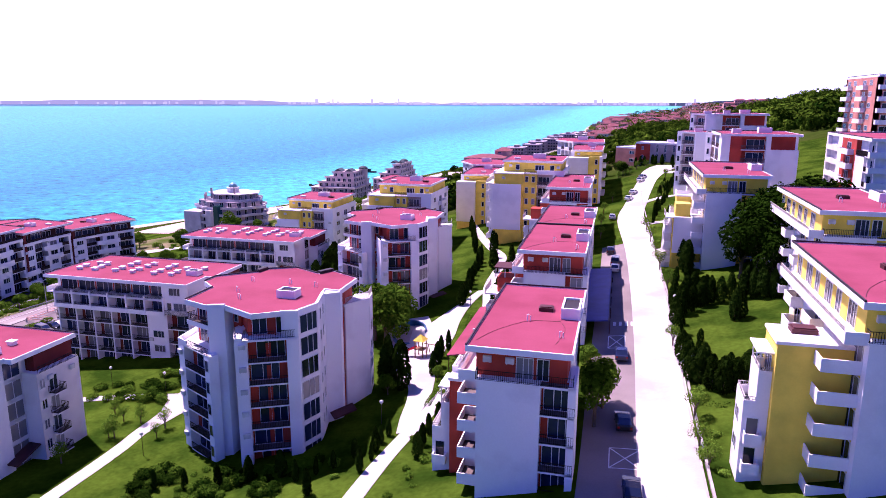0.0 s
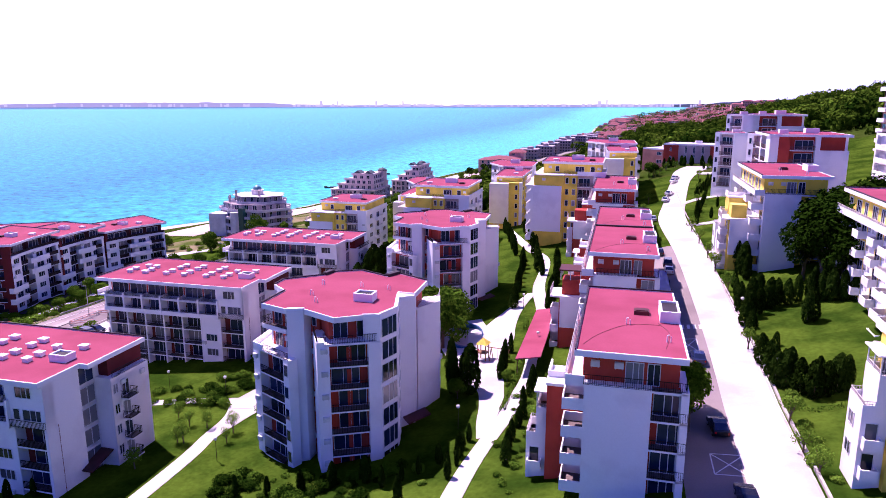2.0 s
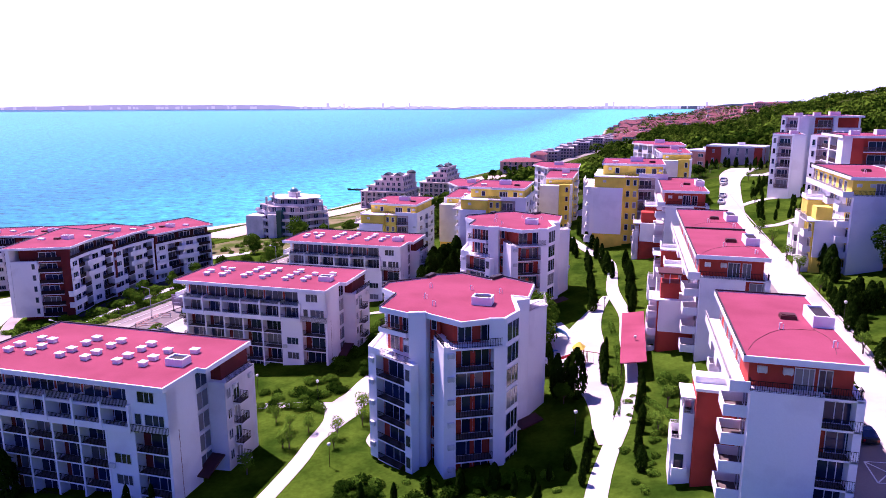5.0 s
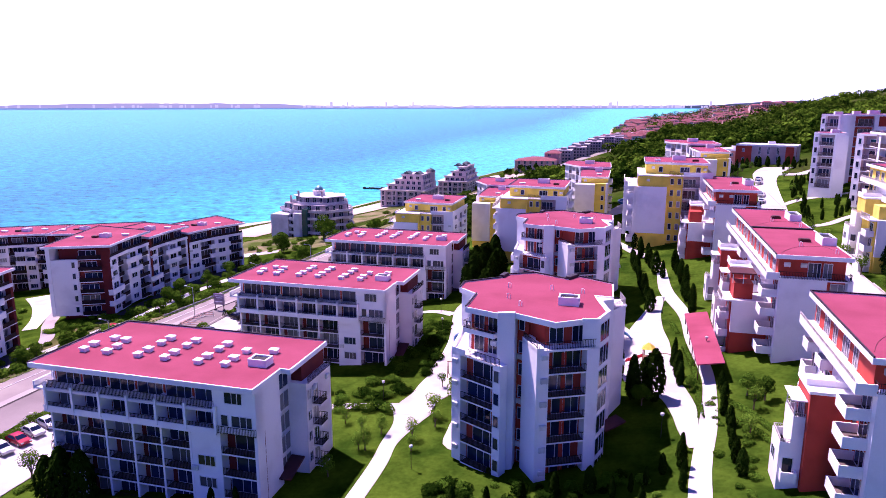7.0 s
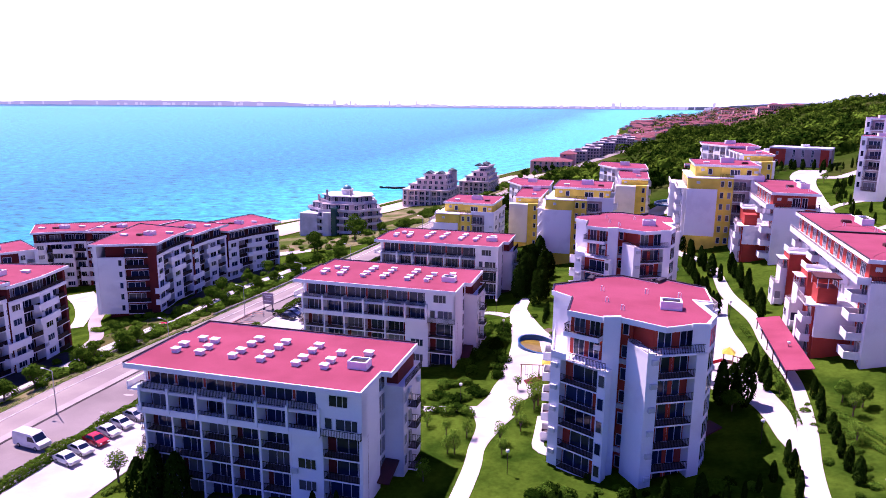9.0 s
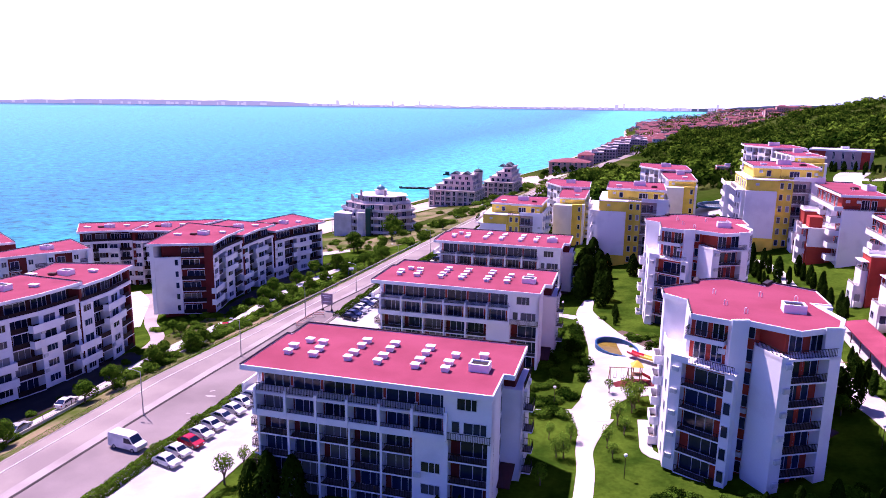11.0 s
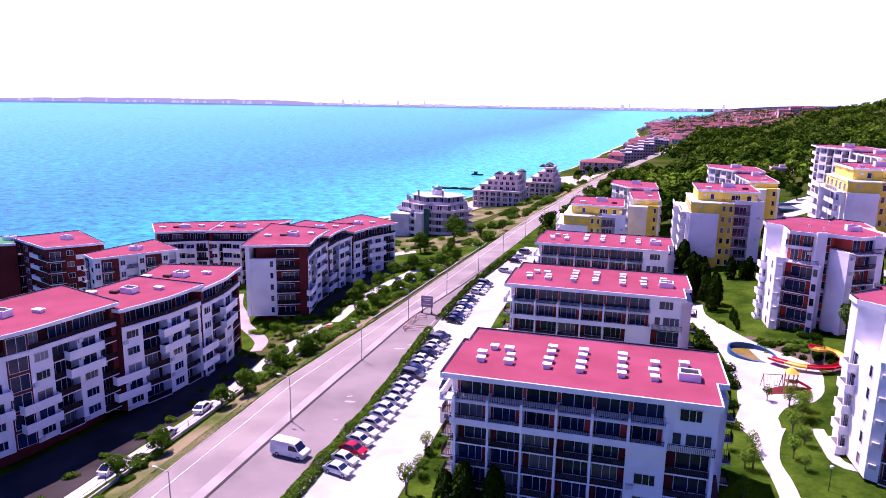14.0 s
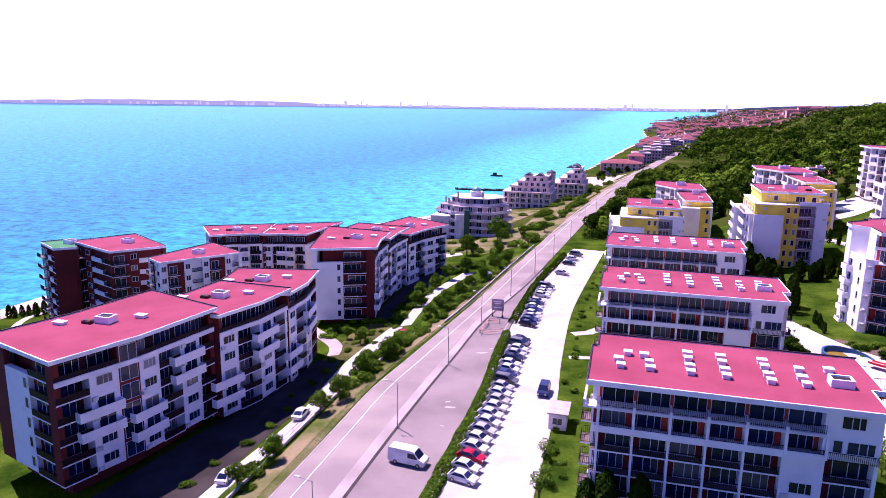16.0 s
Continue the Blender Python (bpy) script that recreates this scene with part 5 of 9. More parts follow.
def yellow_tower():
    """Rear yellow house: white panel on its south end, narrow windows, a long white balconied flank that swings back, roof in two steps."""
    ox, oy, oz, fh = -51.8, 217.5, 39.1, 3.0
    low = oz - 19.5
    h = House("yellow_tower", ox + 4, oy + 24, low, "tall yellow and white apartment house with curved balconies", "apartment block", "yellow houses below the road", True)
    Yl, W = M["yellow"], M["white"]
    P = lambda pts: [(ox + x, oy + y) for x, y in pts]
    h.prism("wall", Yl, P([(1.7, 3.95), (10.0, 3.95), (10.0, 29.0), (2.6, 29.0)]), low, oz + 1.65)
    h.prism("wall", W, P([(2.6, 29.0), (10.0, 29.0), (9.2, 48.0), (-5.6, 53.0), (-5.4, 41.0)]), low, oz + 2.75)
    h.lone("wall_panel", W, ox, oy, oz - 13.2, ox + 6.2, oy + 3.94, oz)
    h.lone("wall", Yl, ox + 0.2, oy + 0.3, low, ox + 6.1, oy + 3.94, oz - 13.2)
    h.lone("wall", Yl, ox + 6.2, oy + 1.6, low, ox + 9.6, oy + 3.94, oz + 0.2)
    h.lone("corner_pier", W, ox + 9.6, oy + 1.5, low, ox + 10.3, oy + 4.4, oz + 0.3)
    for k in range(5):
        window(h.ob, h.local(pose(ox + 8.2, oy + 1.6, oz - 2.2 - k * fh)), 0.9, 1.6, 1)
    put("air_conditioner", ac_mesh(), h.ob, h.local(pose(ox + 2.6, oy + 3.95, oz + 0.6)))
    # west flank
    bays = [(3.4, "SSSSSS"), (0.6, "BBBBBB"), (3.4, "LLLLLL"), (0.6, "BBBBBB")]
    flank = P([(-6.6, 53.0), (-6.9, 40.0), (-0.6, 28.0), (0.2, 15.0), (0.6, 4.0)])
    for i, (a, b) in enumerate(zip(flank, flank[1:])):
        h.facade(a, b, oz - 16.0 + (1.1 if i < 2 else 0.0), fh, bays * (2 if i == 1 else 1), depth=1.5, back=M["dusky"], rail=M["rail_mid"], ac=0)
    # east side
    h.facade(P([(10.05, 4.4)])[0], P([(10.05, 29.0)])[0], oz - 16.0, fh, [(3.4, "WWWWWW", Yl), (3.4, "PPPPPP", Yl), (3.4, "WWWWWW", Yl)], depth=0.2, ac=0)
    h.roof(P([(1.3, 3.4), (10.4, 3.4), (10.3, 29.0), (0.0, 29.0), (0.4, 15.0)]), oz + 2.1, fascia=0.45)
    h.roof(P([(-0.4, 27.6), (10.4, 28.6), (9.7, 48.6), (-7.0, 54.0), (-7.6, 40.0)]), oz + 3.2, fascia=0.45)
    shaft(h, ox + 5.0, oy + 22.0, oz + 2.1, 2.6, 2.2, 1.3)
    shaft(h, ox + 0.4, oy + 40.0, oz + 3.2, 3.4, 2.6, 1.3)
    vent(h, ox + 7.0, oy + 11.0, oz + 2.1, 1.4, 0.9, 0.5)
    return h.done()


def white_tower(name, x0, y0, x1, y1, base, top, cols, west, label):
    """Tall white house with red upper walls: blank panel, piers and stacks of balconies to the south, framed balconies to the west."""
    h = House(name, x0, y0, base, label, "apartment block", "", True)
    W, R, fh = M["white"], M["red"], 3.0
    n = int((top - 0.5 - base) / fh)
    zb = top - 0.5 - n * fh
    h.lone("wall", R, x0 + 1.45, y0 + 1.45, base, x1 - 0.6, y1 - 0.6, top - 0.45)
    fit = lambda c: (c[0], (c[1][0] * (n - 2) + c[1][-2:]), *c[2:])
    h.facade((x0, y0), (x1, y0), zb, fh, [fit(c) for c in cols], depth=1.4, back=R, rail=M["rail_mid"], ac=0)
    h.facade((x0, y1), (x0, y0 + 1.45), zb, fh, [fit(c) for c in west], depth=1.4, back=M["dusky"], rail=M["rail_mid"], ac=0)
    h.facade((x1, y0 + 1.45), (x1, y1), zb, fh, [(1.0, "B" * n)], depth=0.55, ac=0)
    h.roof([(x0 - 0.3, y0 - 0.3), (x1 + 0.5, y0 - 0.3), (x1 + 0.5, y1), (x0 - 0.3, y1)], top, fascia=0.45)
    shaft(h, (x0 + x1) / 2 + 1, (y0 + y1) / 2, top, 3.0, 2.4, 1.2)
    shaft(h, x0 + 3, y0 + 6, top, 2.0, 1.8, 1.0)
    return h.done()


def corner_tower(a, b, c, back, base, top, label):
    """Narrow tower turned towards the street: one glazed stack of balconies between white piers, a blank pier beside it, a stair head."""
    ring = [a, b, c, *back]
    h = House("corner_tower", a[0], a[1], base, label, "apartment block", "balcony towers above the street", True)
    n, fh = int((top - 0.5 - base) / 3.0), 3.0
    zb = top - 0.5 - n * fh
    h.prism("wall", M["white"], inset(list(ring), 1.15), base, top - 0.45)
    h.prism("plinth", M["white"], list(ring), base - 1, zb)
    h.facade(a, b, zb, fh, [(0.3, "B" * n), (1.2, "w" * n), (0.2, "B" * n), (4.4, "L" * n), (0.6, "B" * n)], depth=1.1, back=M["dusky"], rail=M["rail_mid"], ac=0)
    for i in range(1, len(ring)):
        h.facade(ring[i], ring[(i + 1) % len(ring)], zb, fh, [(1.0, "B" * n)], depth=0.9, ac=0)
    h.roof(ring, top, fascia=0.45)
    cx, cy = (sum(p[k] for p in ring) / len(ring) for k in (0, 1))
    shaft(h, cx, cy, top, 2.2, 1.8, 0.9)
    return h.done()


def crescent(name, front, depth_dir, z, base, label, group, far=True, long=False, end=False):
    """A block of a curved row: staggered white parapets before dark red walls, glazed stair strip, pink roof."""
    cx, cy = sum(p[0] for p in front) / len(front), sum(p[1] for p in front) / len(front)
    h = House(name, cx, cy, base, label, "apartment block", group, far)
    W, B, fh = M["white"], M["maroon"], 3.0
    n = int((z - 0.6 - base) / fh)
    zb = z - 0.6 - n * fh
    if isinstance(depth_dir, list):
        rear = depth_dir
    else:
        rear = [(p[0] + depth_dir[0], p[1] + depth_dir[1]) for p in reversed(front)]
    ring = list(front) + rear
    h.prism("wall", B, inset([p for p in ring], 2.1), base, z - 0.5)
    top = [p for p in ring]
    h.roof(inset([p for p in top], -0.7), z, fascia=0.5)
    # front, from south to north: window bays, dark recesses, staggered white balconies, glazed stair strips
    A = [(4.4, "LLLLLL", B), (4.0, "WWPPWL"), (3.0, "TTTTTT", B)]
    C = [(3.6, "WPPWWL"), (4.2, "LLLLLL", B), (4.0, "WWWPPL"), (3.2, "LLLLLL", B)]
    D = [(3.4, "WPPWWL"), (4.4, "LLLLLL", B)]
    E = [(3.8, "WWWPPL"), (4.0, "LLLLLL", B)]
    seq = [A, C] if long else [D, E]
    for i in range(len(front) - 1):
        a, b = front[i], front[i + 1]
        if math.dist(a, b) < 2.5:
            continue
        cols = [(w, (c[0] * n + c)[-n:], *r) for w, c, *r in seq[i % len(seq)]]
        # recess back walls carry their shade in the colour
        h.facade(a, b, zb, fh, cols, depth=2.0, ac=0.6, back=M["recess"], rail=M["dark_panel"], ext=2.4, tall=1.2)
        s = Solid()
        length = math.dist(a, b)
        s.box(0, -0.25, -0.45, length, 0.02, 0.3)
        part("band", s, W, h.ob, "white band under the top floor", h.local(side(a, b, zb + (n - 1) * fh)))
    # ends: white slab with a slit of windows, dark corner
    for a, b in ((rear[-1], front[0]), (front[-1], rear[0])):
        slab = [(3.2, "B" * (n - 1)), (1.3, "w" * (n - 1)), (3.5, "L" * n), (1.3, "B" * n, B)]
        if long:
            slab = [(2.6, "B" * n, B)] + slab
        if end and a == front[-1]:
            slab = [(1.0, "B" * n, B), (3.6, ("PRP" * n)[:n - 1]), (2.0, "w" * (n - 1)), (3.6, ("RPR" * n)[:n - 1]), (3.0, "B" * (n - 1))]
        h.facade(a, b, zb, fh, slab, depth=0.8, back=B, rail=M["dark_panel"], ac=0)
    h.facade(rear[0], rear[-1], zb, fh, [(1.0, "B" * n, B), (1.0, "B" * n)] * 3, depth=1.0, ac=0)
    c = Vector((sum(p[0] for p in ring) / len(ring), sum(p[1] for p in ring) / len(ring)))
    shaft(h, c.x - 1.4, c.y - 1.0, z, 2.6, 2.0, 1.1)
    vent(h, c.x - 6, c.y - 3.0, z, 1.8, 1.0, 0.5)
    vent(h, c.x + 3.4, c.y + 3.6, z, 1.6, 1.0, 0.55)
    hatch(h, c.x - 3.2, c.y - 1.8, z)
    return h.done()


def round_hotel(cx, cy, base):
    """Rounded beach hotel: lobed floors with parapets, stepping in towards a domed drum; blank slabs and green stair glass to the south."""
    h = House("beach_hotel", cx, cy, base, "pale rounded beach hotel with stepped terraces and a dome", "hotel", "", True)
    G, fh = M["grey_wall"], 3.05
    o = h.o

    def lobes(ax, ay, dx, dy, n=44):
        out = []
        for q in range(n):
            t = 2 * math.pi * q / n
            r = 1 + 0.075 * math.cos(7 * t + 0.6)
            out.append((dx + ax * r * math.cos(t), dy + ay * r * math.sin(t)))
        return out

    sizes = [(17.0, 13.5, 0, 0)] * 5 + [(16.2, 12.6, 0.3, 0.3), (12.6, 10.0, 1.6, 1.2)]
    for j, (ax, ay, dx, dy) in enumerate(sizes):
        z = j * fh
        ring = lobes(ax, ay, dx, dy)
        inner = inset([p for p in ring], 0.2)
        s = Solid()
        s.prism(ring, z - 0.28, z)
        k = len(ring)
        for q in range(k):
            r = (q + 1) % k
            s.prism([ring[q], ring[r], inner[r], inner[q]], z - 0.01, z + 0.85)
        part("balcony", s, G, h.ob, "curved balcony with a solid parapet")
        face = lobes(ax - 2.0, ay - 2.0, dx, dy)
        s = Solid()
        s.prism(face, z, z + fh - 0.28)
        # taupe instead of the grey: shade between the parapets put into the wall colour
        part("wall", s, M["taupe"], h.ob)
        for q in range(k // 2 + 1, k + 3, 2):
            a, b = face[q % k], face[(q + 1) % k]
            window(h.ob, h.local(side((a[0] + o.x, a[1] + o.y), (b[0] + o.x, b[1] + o.y), base + z + 0.1)), max(1.0, math.dist(a, b) * 0.96), 2.5, 2)
    top = len(sizes) * fh
    s = Solid()
    s.prism(lobes(11.6, 9.2, 1.6, 1.2), top - 0.28, top)
    part("roof", s, G, h.ob)
    # slabs, slit of balconies and glazed stair on the south side
    h.lone("slab", G, cx - 15.6, cy - 13.2, base - 2, cx - 7.4, cy - 3.0, base + 4.6 * fh)
    h.facade((cx - 7.4, cy - 13.0), (cx - 4.8, cy - 13.0), base, fh, [(2.6, "LLLLL")], depth=1.4, back=G, rail=M["rail_mid"])
    h.lone("slab", G, cx - 4.8, cy - 14.4, base - 2, cx - 0.6, cy - 4.0, base + 4.9 * fh, bev=0.9)
    h.lone("stair_glass", M["glass_green"], cx - 0.6, cy - 13.6, base, cx + 1.6, cy - 5.0, base + 5.5 * fh, "green stair glazing")
    for x, y in ((-9.5, -5.5), (-5.0, -7.0), (5.6, -5.6), (9.0, -3.0), (-12.0, -1.0)):
        s = Solid()
        s.box(-0.35, -0.35, 0, 0.35, 0.35, 2.6)
        s.box(-0.5, -0.5, 2.3, 0.5, 0.5, 2.5)
        part("chimney", s, M["dusky"], h.ob, "", pose(x, y, 5 * fh + (2 * fh if abs(x) < 7 else fh)))
    s = Solid()
    s.lathe([(2.6, 0), (2.6, 1.9), (2.9, 2.0), (2.9, 2.3), (1.9, 2.3)], k=20)
    part("drum", s, G, h.ob, "", pose(1.4, 0.2, top))
    s = Solid()
    s.lathe([(2.0, 0), (1.9, 0.6), (1.6, 1.2), (1.0, 1.65), (0.25, 1.9), (0.05, 2.3)], k=20)
    part("dome", s, M["dome"], h.ob, "blue-grey metal dome", pose(1.4, 0.2, top + 2.3), True)
    s = Solid()
    for i in range(9):
        x, y = -18.8 + 0.25 * i, -8.0 + 2.2 * i
        s.tube((x, y, 0), (x, y, 12.5), 0.09, 0.09, 5)
    for q in range(6):
        s.tube((-18.8, -8.0, 2.0 * q + 1.6), (-16.8, 9.6, 2.0 * q + 1.6), 0.08, 0.08, 5)
    part("scaffold", s, M["steel"], h.ob, "light steel scaffold on the sea side")
    return h.done()


def grand_hotel(x0, y0, x1, y1, base, floors, dome, label):
    """Pink beach hotel: rows of dark windows and railed balconies, cornice bands, set-back upper floors with parapets, dark gable roofs, domed corner."""
    h = House("beach_hotel", (x0 + x1) / 2, (y0 + y1) / 2, base, label, "hotel", "", True)
    C, fh = M["cream"], 3.0
    n = floors
    h.lone("wall", C, x0 + 1.1, y0 + 1.1, base - 2, x1 - 1.1, y1 - 0.5, base + n * fh)
    k = max(2, round((x1 - x0) / 6.4))
    h.facade((x0, y0), (x1, y0), base, fh, [(0.35, "B" * n), (1.25, "T" * n), (0.4, "B" * n), (2.2, "L" * n)] * k, depth=1.05, wall=C, back=C, rail=M["rail_light"], out=0.9)
    k = max(2, round((y1 - y0) / 7))
    h.facade((x1, y0 + 1.1), (x1, y1), base, fh, [(0.3, "B" * n), (1.3, "T" * n), (2.8, "R" * n), (1.3, "T" * n)] * k, depth=1.05, wall=C, back=C, rail=M["rail_light"], out=0.9)
    z = base + n * fh
    h.lone("cornice", C, x0 - 0.5, y0 - 0.5, z, x1 + 0.5, y1, z + 0.4)
    for z2 in (base + fh, base + (n - 1) * fh):
        h.lone("band", C, x0 - 0.12, y0 - 0.12, z2 - 0.12, x1 + 0.12, y0 - 0.01, z2 + 0.1)
    for j in range(3):
        d = 2.2 * (j + 1)
        xa, ya, xb, yb = x0 + 1.7 * d, y0 + d, x1 - 0.45 * d, y1 - 0.3 * d
        za = z + 0.4 + j * 2.7
        h.lone("wall", C, xa, ya, za, xb, yb, za + 2.4)
        h.lone("cornice", C, xa - 0.7, ya - 0.7, za + 2.4, xb + 0.5, yb, za + 2.7)
        h.lone("parapet", C, xa - 0.7, ya - 0.7, za + 2.7, xb + 0.5, ya - 0.5, za + 3.3)
        h.lone("parapet", C, xb + 0.3, ya - 0.5, za + 2.7, xb + 0.5, yb, za + 3.3)
        m = max(2, int((xb - xa) / 3.4))
        for i in range(m):
            window(h.ob, h.local(pose(xa + 0.6 + i * (xb - xa - 0.8) / m, ya, za + 0.2)), 1.9, 1.9, 2)
        m = max(2, int((yb - ya) / 3.6))
        for i in range(m):
            window(h.ob, h.local(side((xb, ya + 0.8 + i * (yb - ya - 0.8) / m), (xb, yb), za + 0.2)), 1.9, 1.9, 2)
    top = z + 0.4 + 3 * 2.7
    for fx in (0.45, 0.7):
        gx = x0 + (x1 - x0) * fx
        s = Solid()
        s.v = [(-2.6, -2, 0), (2.6, -2, 0), (2.6, 4, 0), (-2.6, 4, 0), (0, -2, 1.7), (0, 4, 1.7)]
        s.f = [(3, 2, 1, 0), (0, 1, 4), (1, 2, 5, 4), (2, 3, 5), (3, 0, 4, 5)]
        part("gable_roof", s, M["slate"], h.ob, "dark pitched roof", h.local(pose(gx, (y0 + y1) / 2, top)))
    dx, dy, dz, r = dome
    s = Solid()
    s.lathe([(r, base + 2 - dz), (r, 0), (r * 1.15, 0.1), (r * 1.15, 0.5), (r * 0.9, 0.5)], k=16)
    part("corner_turret", s, C, h.ob, "", h.local(pose(dx, dy, dz)))
    s = Solid()
    s.lathe([(r * 1.1, 0.5), (r * 1.0, 1.1), (r * 0.75, 1.7), (r * 0.35, 2.1), (0.1, 2.3), (0.05, 3.0)], k=16)
    part("dome", s, M["slate"], h.ob, "dark slate dome", h.local(pose(dx, dy, dz)), True)
    return h.done()


def coast_block(x, y, w, d, base, z, wall, label):
    """Far beachside house: a window band on each floor to the south and east, floor slabs, flat roof with a stair head."""
    h = House("coast_house", x, y, base, label, "apartment block", "grey houses along the beach", True)
    h.lone("wall", wall, x, y, base - 2, x + w, y + d, z)
    n, fh = int((z - base) / 3.0), 3.0
    def band(length):
        def make():
            k = int(length / 2.6)
            xs = [0.0]
            for i in range(k):
                xs += [(i + 0.22) * length / k, (i + 0.78) * length / k]
            v, f, idx = lattice(xs + [length], [0, 0.7, 2.3, 2.7], lambda i, j: i % 2 == 0 or j % 2 == 0, -0.12, 0.05, -0.02)
            return mesh_of("window_band", v, f, [wall, M["glass"]], idx)
        return cached(("band", length, wall.name), make)
    for lev in range(n):
        zz = z - (lev + 1) * fh
        put("window_band", band(w), h.ob, h.local(pose(x, y, zz)))
        put("window_band", band(d), h.ob, h.local(side((x + w, y), (x + w, y + d), zz)))
        if lev % 2:
            h.lone("balcony", wall, x + 1.2, y - 1.1, zz - 0.2, x + w - 1.2, y - 0.13, zz + 0.75)
    h.roof([(x - 0.4, y - 0.4), (x + w + 0.4, y - 0.4), (x + w + 0.4, y + d), (x - 0.4, y + d)], z + 0.3, M["taupe"], fascia=0.3)
    h.lone("stair_head", wall, x + w * 0.4, y + d * 0.3, z + 0.3, x + w * 0.7, y + d * 0.6, z + 2.4)
    return h.done()


def plain_house(name, ring, base, z, wall, label, category="apartment block", group="", roof=None, cols=None, hip=False, fh=3.0, fronts=(0,), reps=0):
    h = House(name, ring[0][0], ring[0][1], base, label, category, group, True)
    n = max(1, int((z - 0.5 - base) / fh))
    zb = z - 0.5 - n * fh
    h.prism("wall", wall, inset([p for p in ring], 0.9), base, z - 0.3)
    for i in range(len(ring)):
        a, b = ring[i], ring[(i + 1) % len(ring)]
        if math.dist(a, b) < 2:
            continue
        if i in fronts:
            k = reps or max(1, round(math.dist(a, b) / 10))
            pat = cols or [(3.0, "P"), (2.4, "W"), (2.6, "S")]
            h.facade(a, b, zb, fh, [(w, c[0] * (n - 1) + c[-1], *r) for w, c, *r in pat] * k, depth=1.1, wall=wall, ac=0.1, back=wall)
        else:
            h.facade(a, b, zb, fh, [(1, "B" * n)], depth=0.9, wall=wall, ac=0)
    if hip:
        cxy = [sum(p[j] for p in ring) / len(ring) for j in (0, 1)]
        s = Solid()
        o = h.o
        out = inset([(x - o.x, y - o.y) for x, y in ring], -0.8)
        inn = [(cxy[0] - o.x + (x - (cxy[0] - o.x)) * 0.25, cxy[1] - o.y + (y - (cxy[1] - o.y)) * 0.25) for x, y in out]
        k = len(out)
        s.v = [(*p, z - 0.4 - o.z) for p in out] + [(*p, z + 2.2 - o.z) for p in inn]
        s.f = [tuple(reversed(range(k))), tuple(range(k, 2 * k))] + [(i, (i + 1) % k, k + (i + 1) % k, k + i) for i in range(k)]
        part("roof", s, M["terracotta"], h.ob, "terracotta tiled hipped roof")
    else:
        h.roof([p for p in ring], z, roof)
        c = (sum(p[0] for p in ring) / len(ring), sum(p[1] for p in ring) / len(ring))
        shaft(h, c[0], c[1], z, 2.6, 2.2, 1.1)
    return h.done()


M["glass_green"] = glassy("green_glass", (0.02, 0.09, 0.08), 0.15)
M["slate"] = shader("dark_slate", (0.06, 0.075, 0.083), 0.6, 0.15, 0.5, 6, 0.1)
M["dome"] = shader("dome_metal", (0.14, 0.30, 0.361), 0.4, 0.08, 0.5, 6, 0.0, metal=0.3)

hotel_a = hotel()
copy_thing(hotel_a, pose(-107.6, 105.1, 13.8))
copy_thing(hotel_a, pose(-108.4, 149.9, 12.9))
tower_a = tower()
copy_thing(tower_a, pose(-47.6, 139.5, 19.4))

RED_TERRACE = "white and red terraced apartment house with pink roof"
YEL_TERRACE = "white and yellow terraced apartment house with pink roof"
RED_ROW, YEL_ROW = "red terraced houses along the street", "yellow terraced houses above the street"
terrace_block(-13.2, 60.0, 42.2, 23.0, 23.0, M["red"], RED_TERRACE, RED_ROW, towers=(6.0,))
terrace_block(-14.1, 99.3, 43.2, 46.0, 24.5, M["red"], RED_TERRACE, RED_ROW, joint=True, wings=(6.0,), towers=(18.5, 33.0))
terrace_block(-16.4, 159.5, 45.4, 29.0, 27.5, M["red"], RED_TERRACE, RED_ROW, far=True, wings=(5.5,), towers=(17.0,))
terrace_block(19.6, 59.0, 49.3, 25.0, 29.5, M["yellow"], YEL_TERRACE, YEL_ROW, 11.0, towers=(3.6,), reach=5.2, lift=1.1)
terrace_block(25.6, 97.0, 51.2, 26.0, 32.0, M["yellow"], YEL_TERRACE, YEL_ROW, 12.0, far=True)
terrace_block(15.3, 136.0, 51.6, 29.0, 31.0, M["yellow"], YEL_TERRACE, YEL_ROW, 12.0, far=True, wings=(3.0,), towers=(16.0,))

yel_a = yellow_pair()
home = yel_a.location.copy()
copy_thing(yel_a, Matrix.Translation(home + Vector((37.4, -2.8, 7.8))))
copy_thing(yel_a, Matrix.Translation(home + Vector((-36.0, 12.5, -7.7))))
yel_b = yellow_tower()
home = yel_b.location.copy()
copy_thing(yel_b, Matrix.Translation(home + Vector((36.0, -1.0, 8.8))))
copy_thing(yel_b, Matrix.Translation(home + Vector((-35.2, 5.0, -8.2))))

ROW = "white and dark red crescent block with staggered balconies"
crescent("crescent_block", [(-175.8, 50.0), (-172.0, 61.8), (-169.6, 77.0)], (-16.0, 5.0), 30.0, 8.5, ROW, "crescent blocks below the coast road", False, True)
crescent("crescent_block", [(-168.6, 77.2), (-166.2, 86.0), (-165.6, 95.0)], (-14.6, 0.6), 28.9, 8.5, ROW, "crescent blocks below the coast road", False)
crescent("crescent_block", [(-165.4, 95.2), (-165.7, 103.0), (-168.0, 112.4)], (-16.0, -3.8), 28.2, 8.0, ROW, "crescent blocks below the coast road", end=True)
crescent("crescent_block", [(-164.5, 138.7), (-167.0, 148.0), (-168.2, 158.3)], [(-186.8, 160.6), (-178.5, 132.2)], 28.5, 7.0, ROW, "crescent blocks below the coast road")
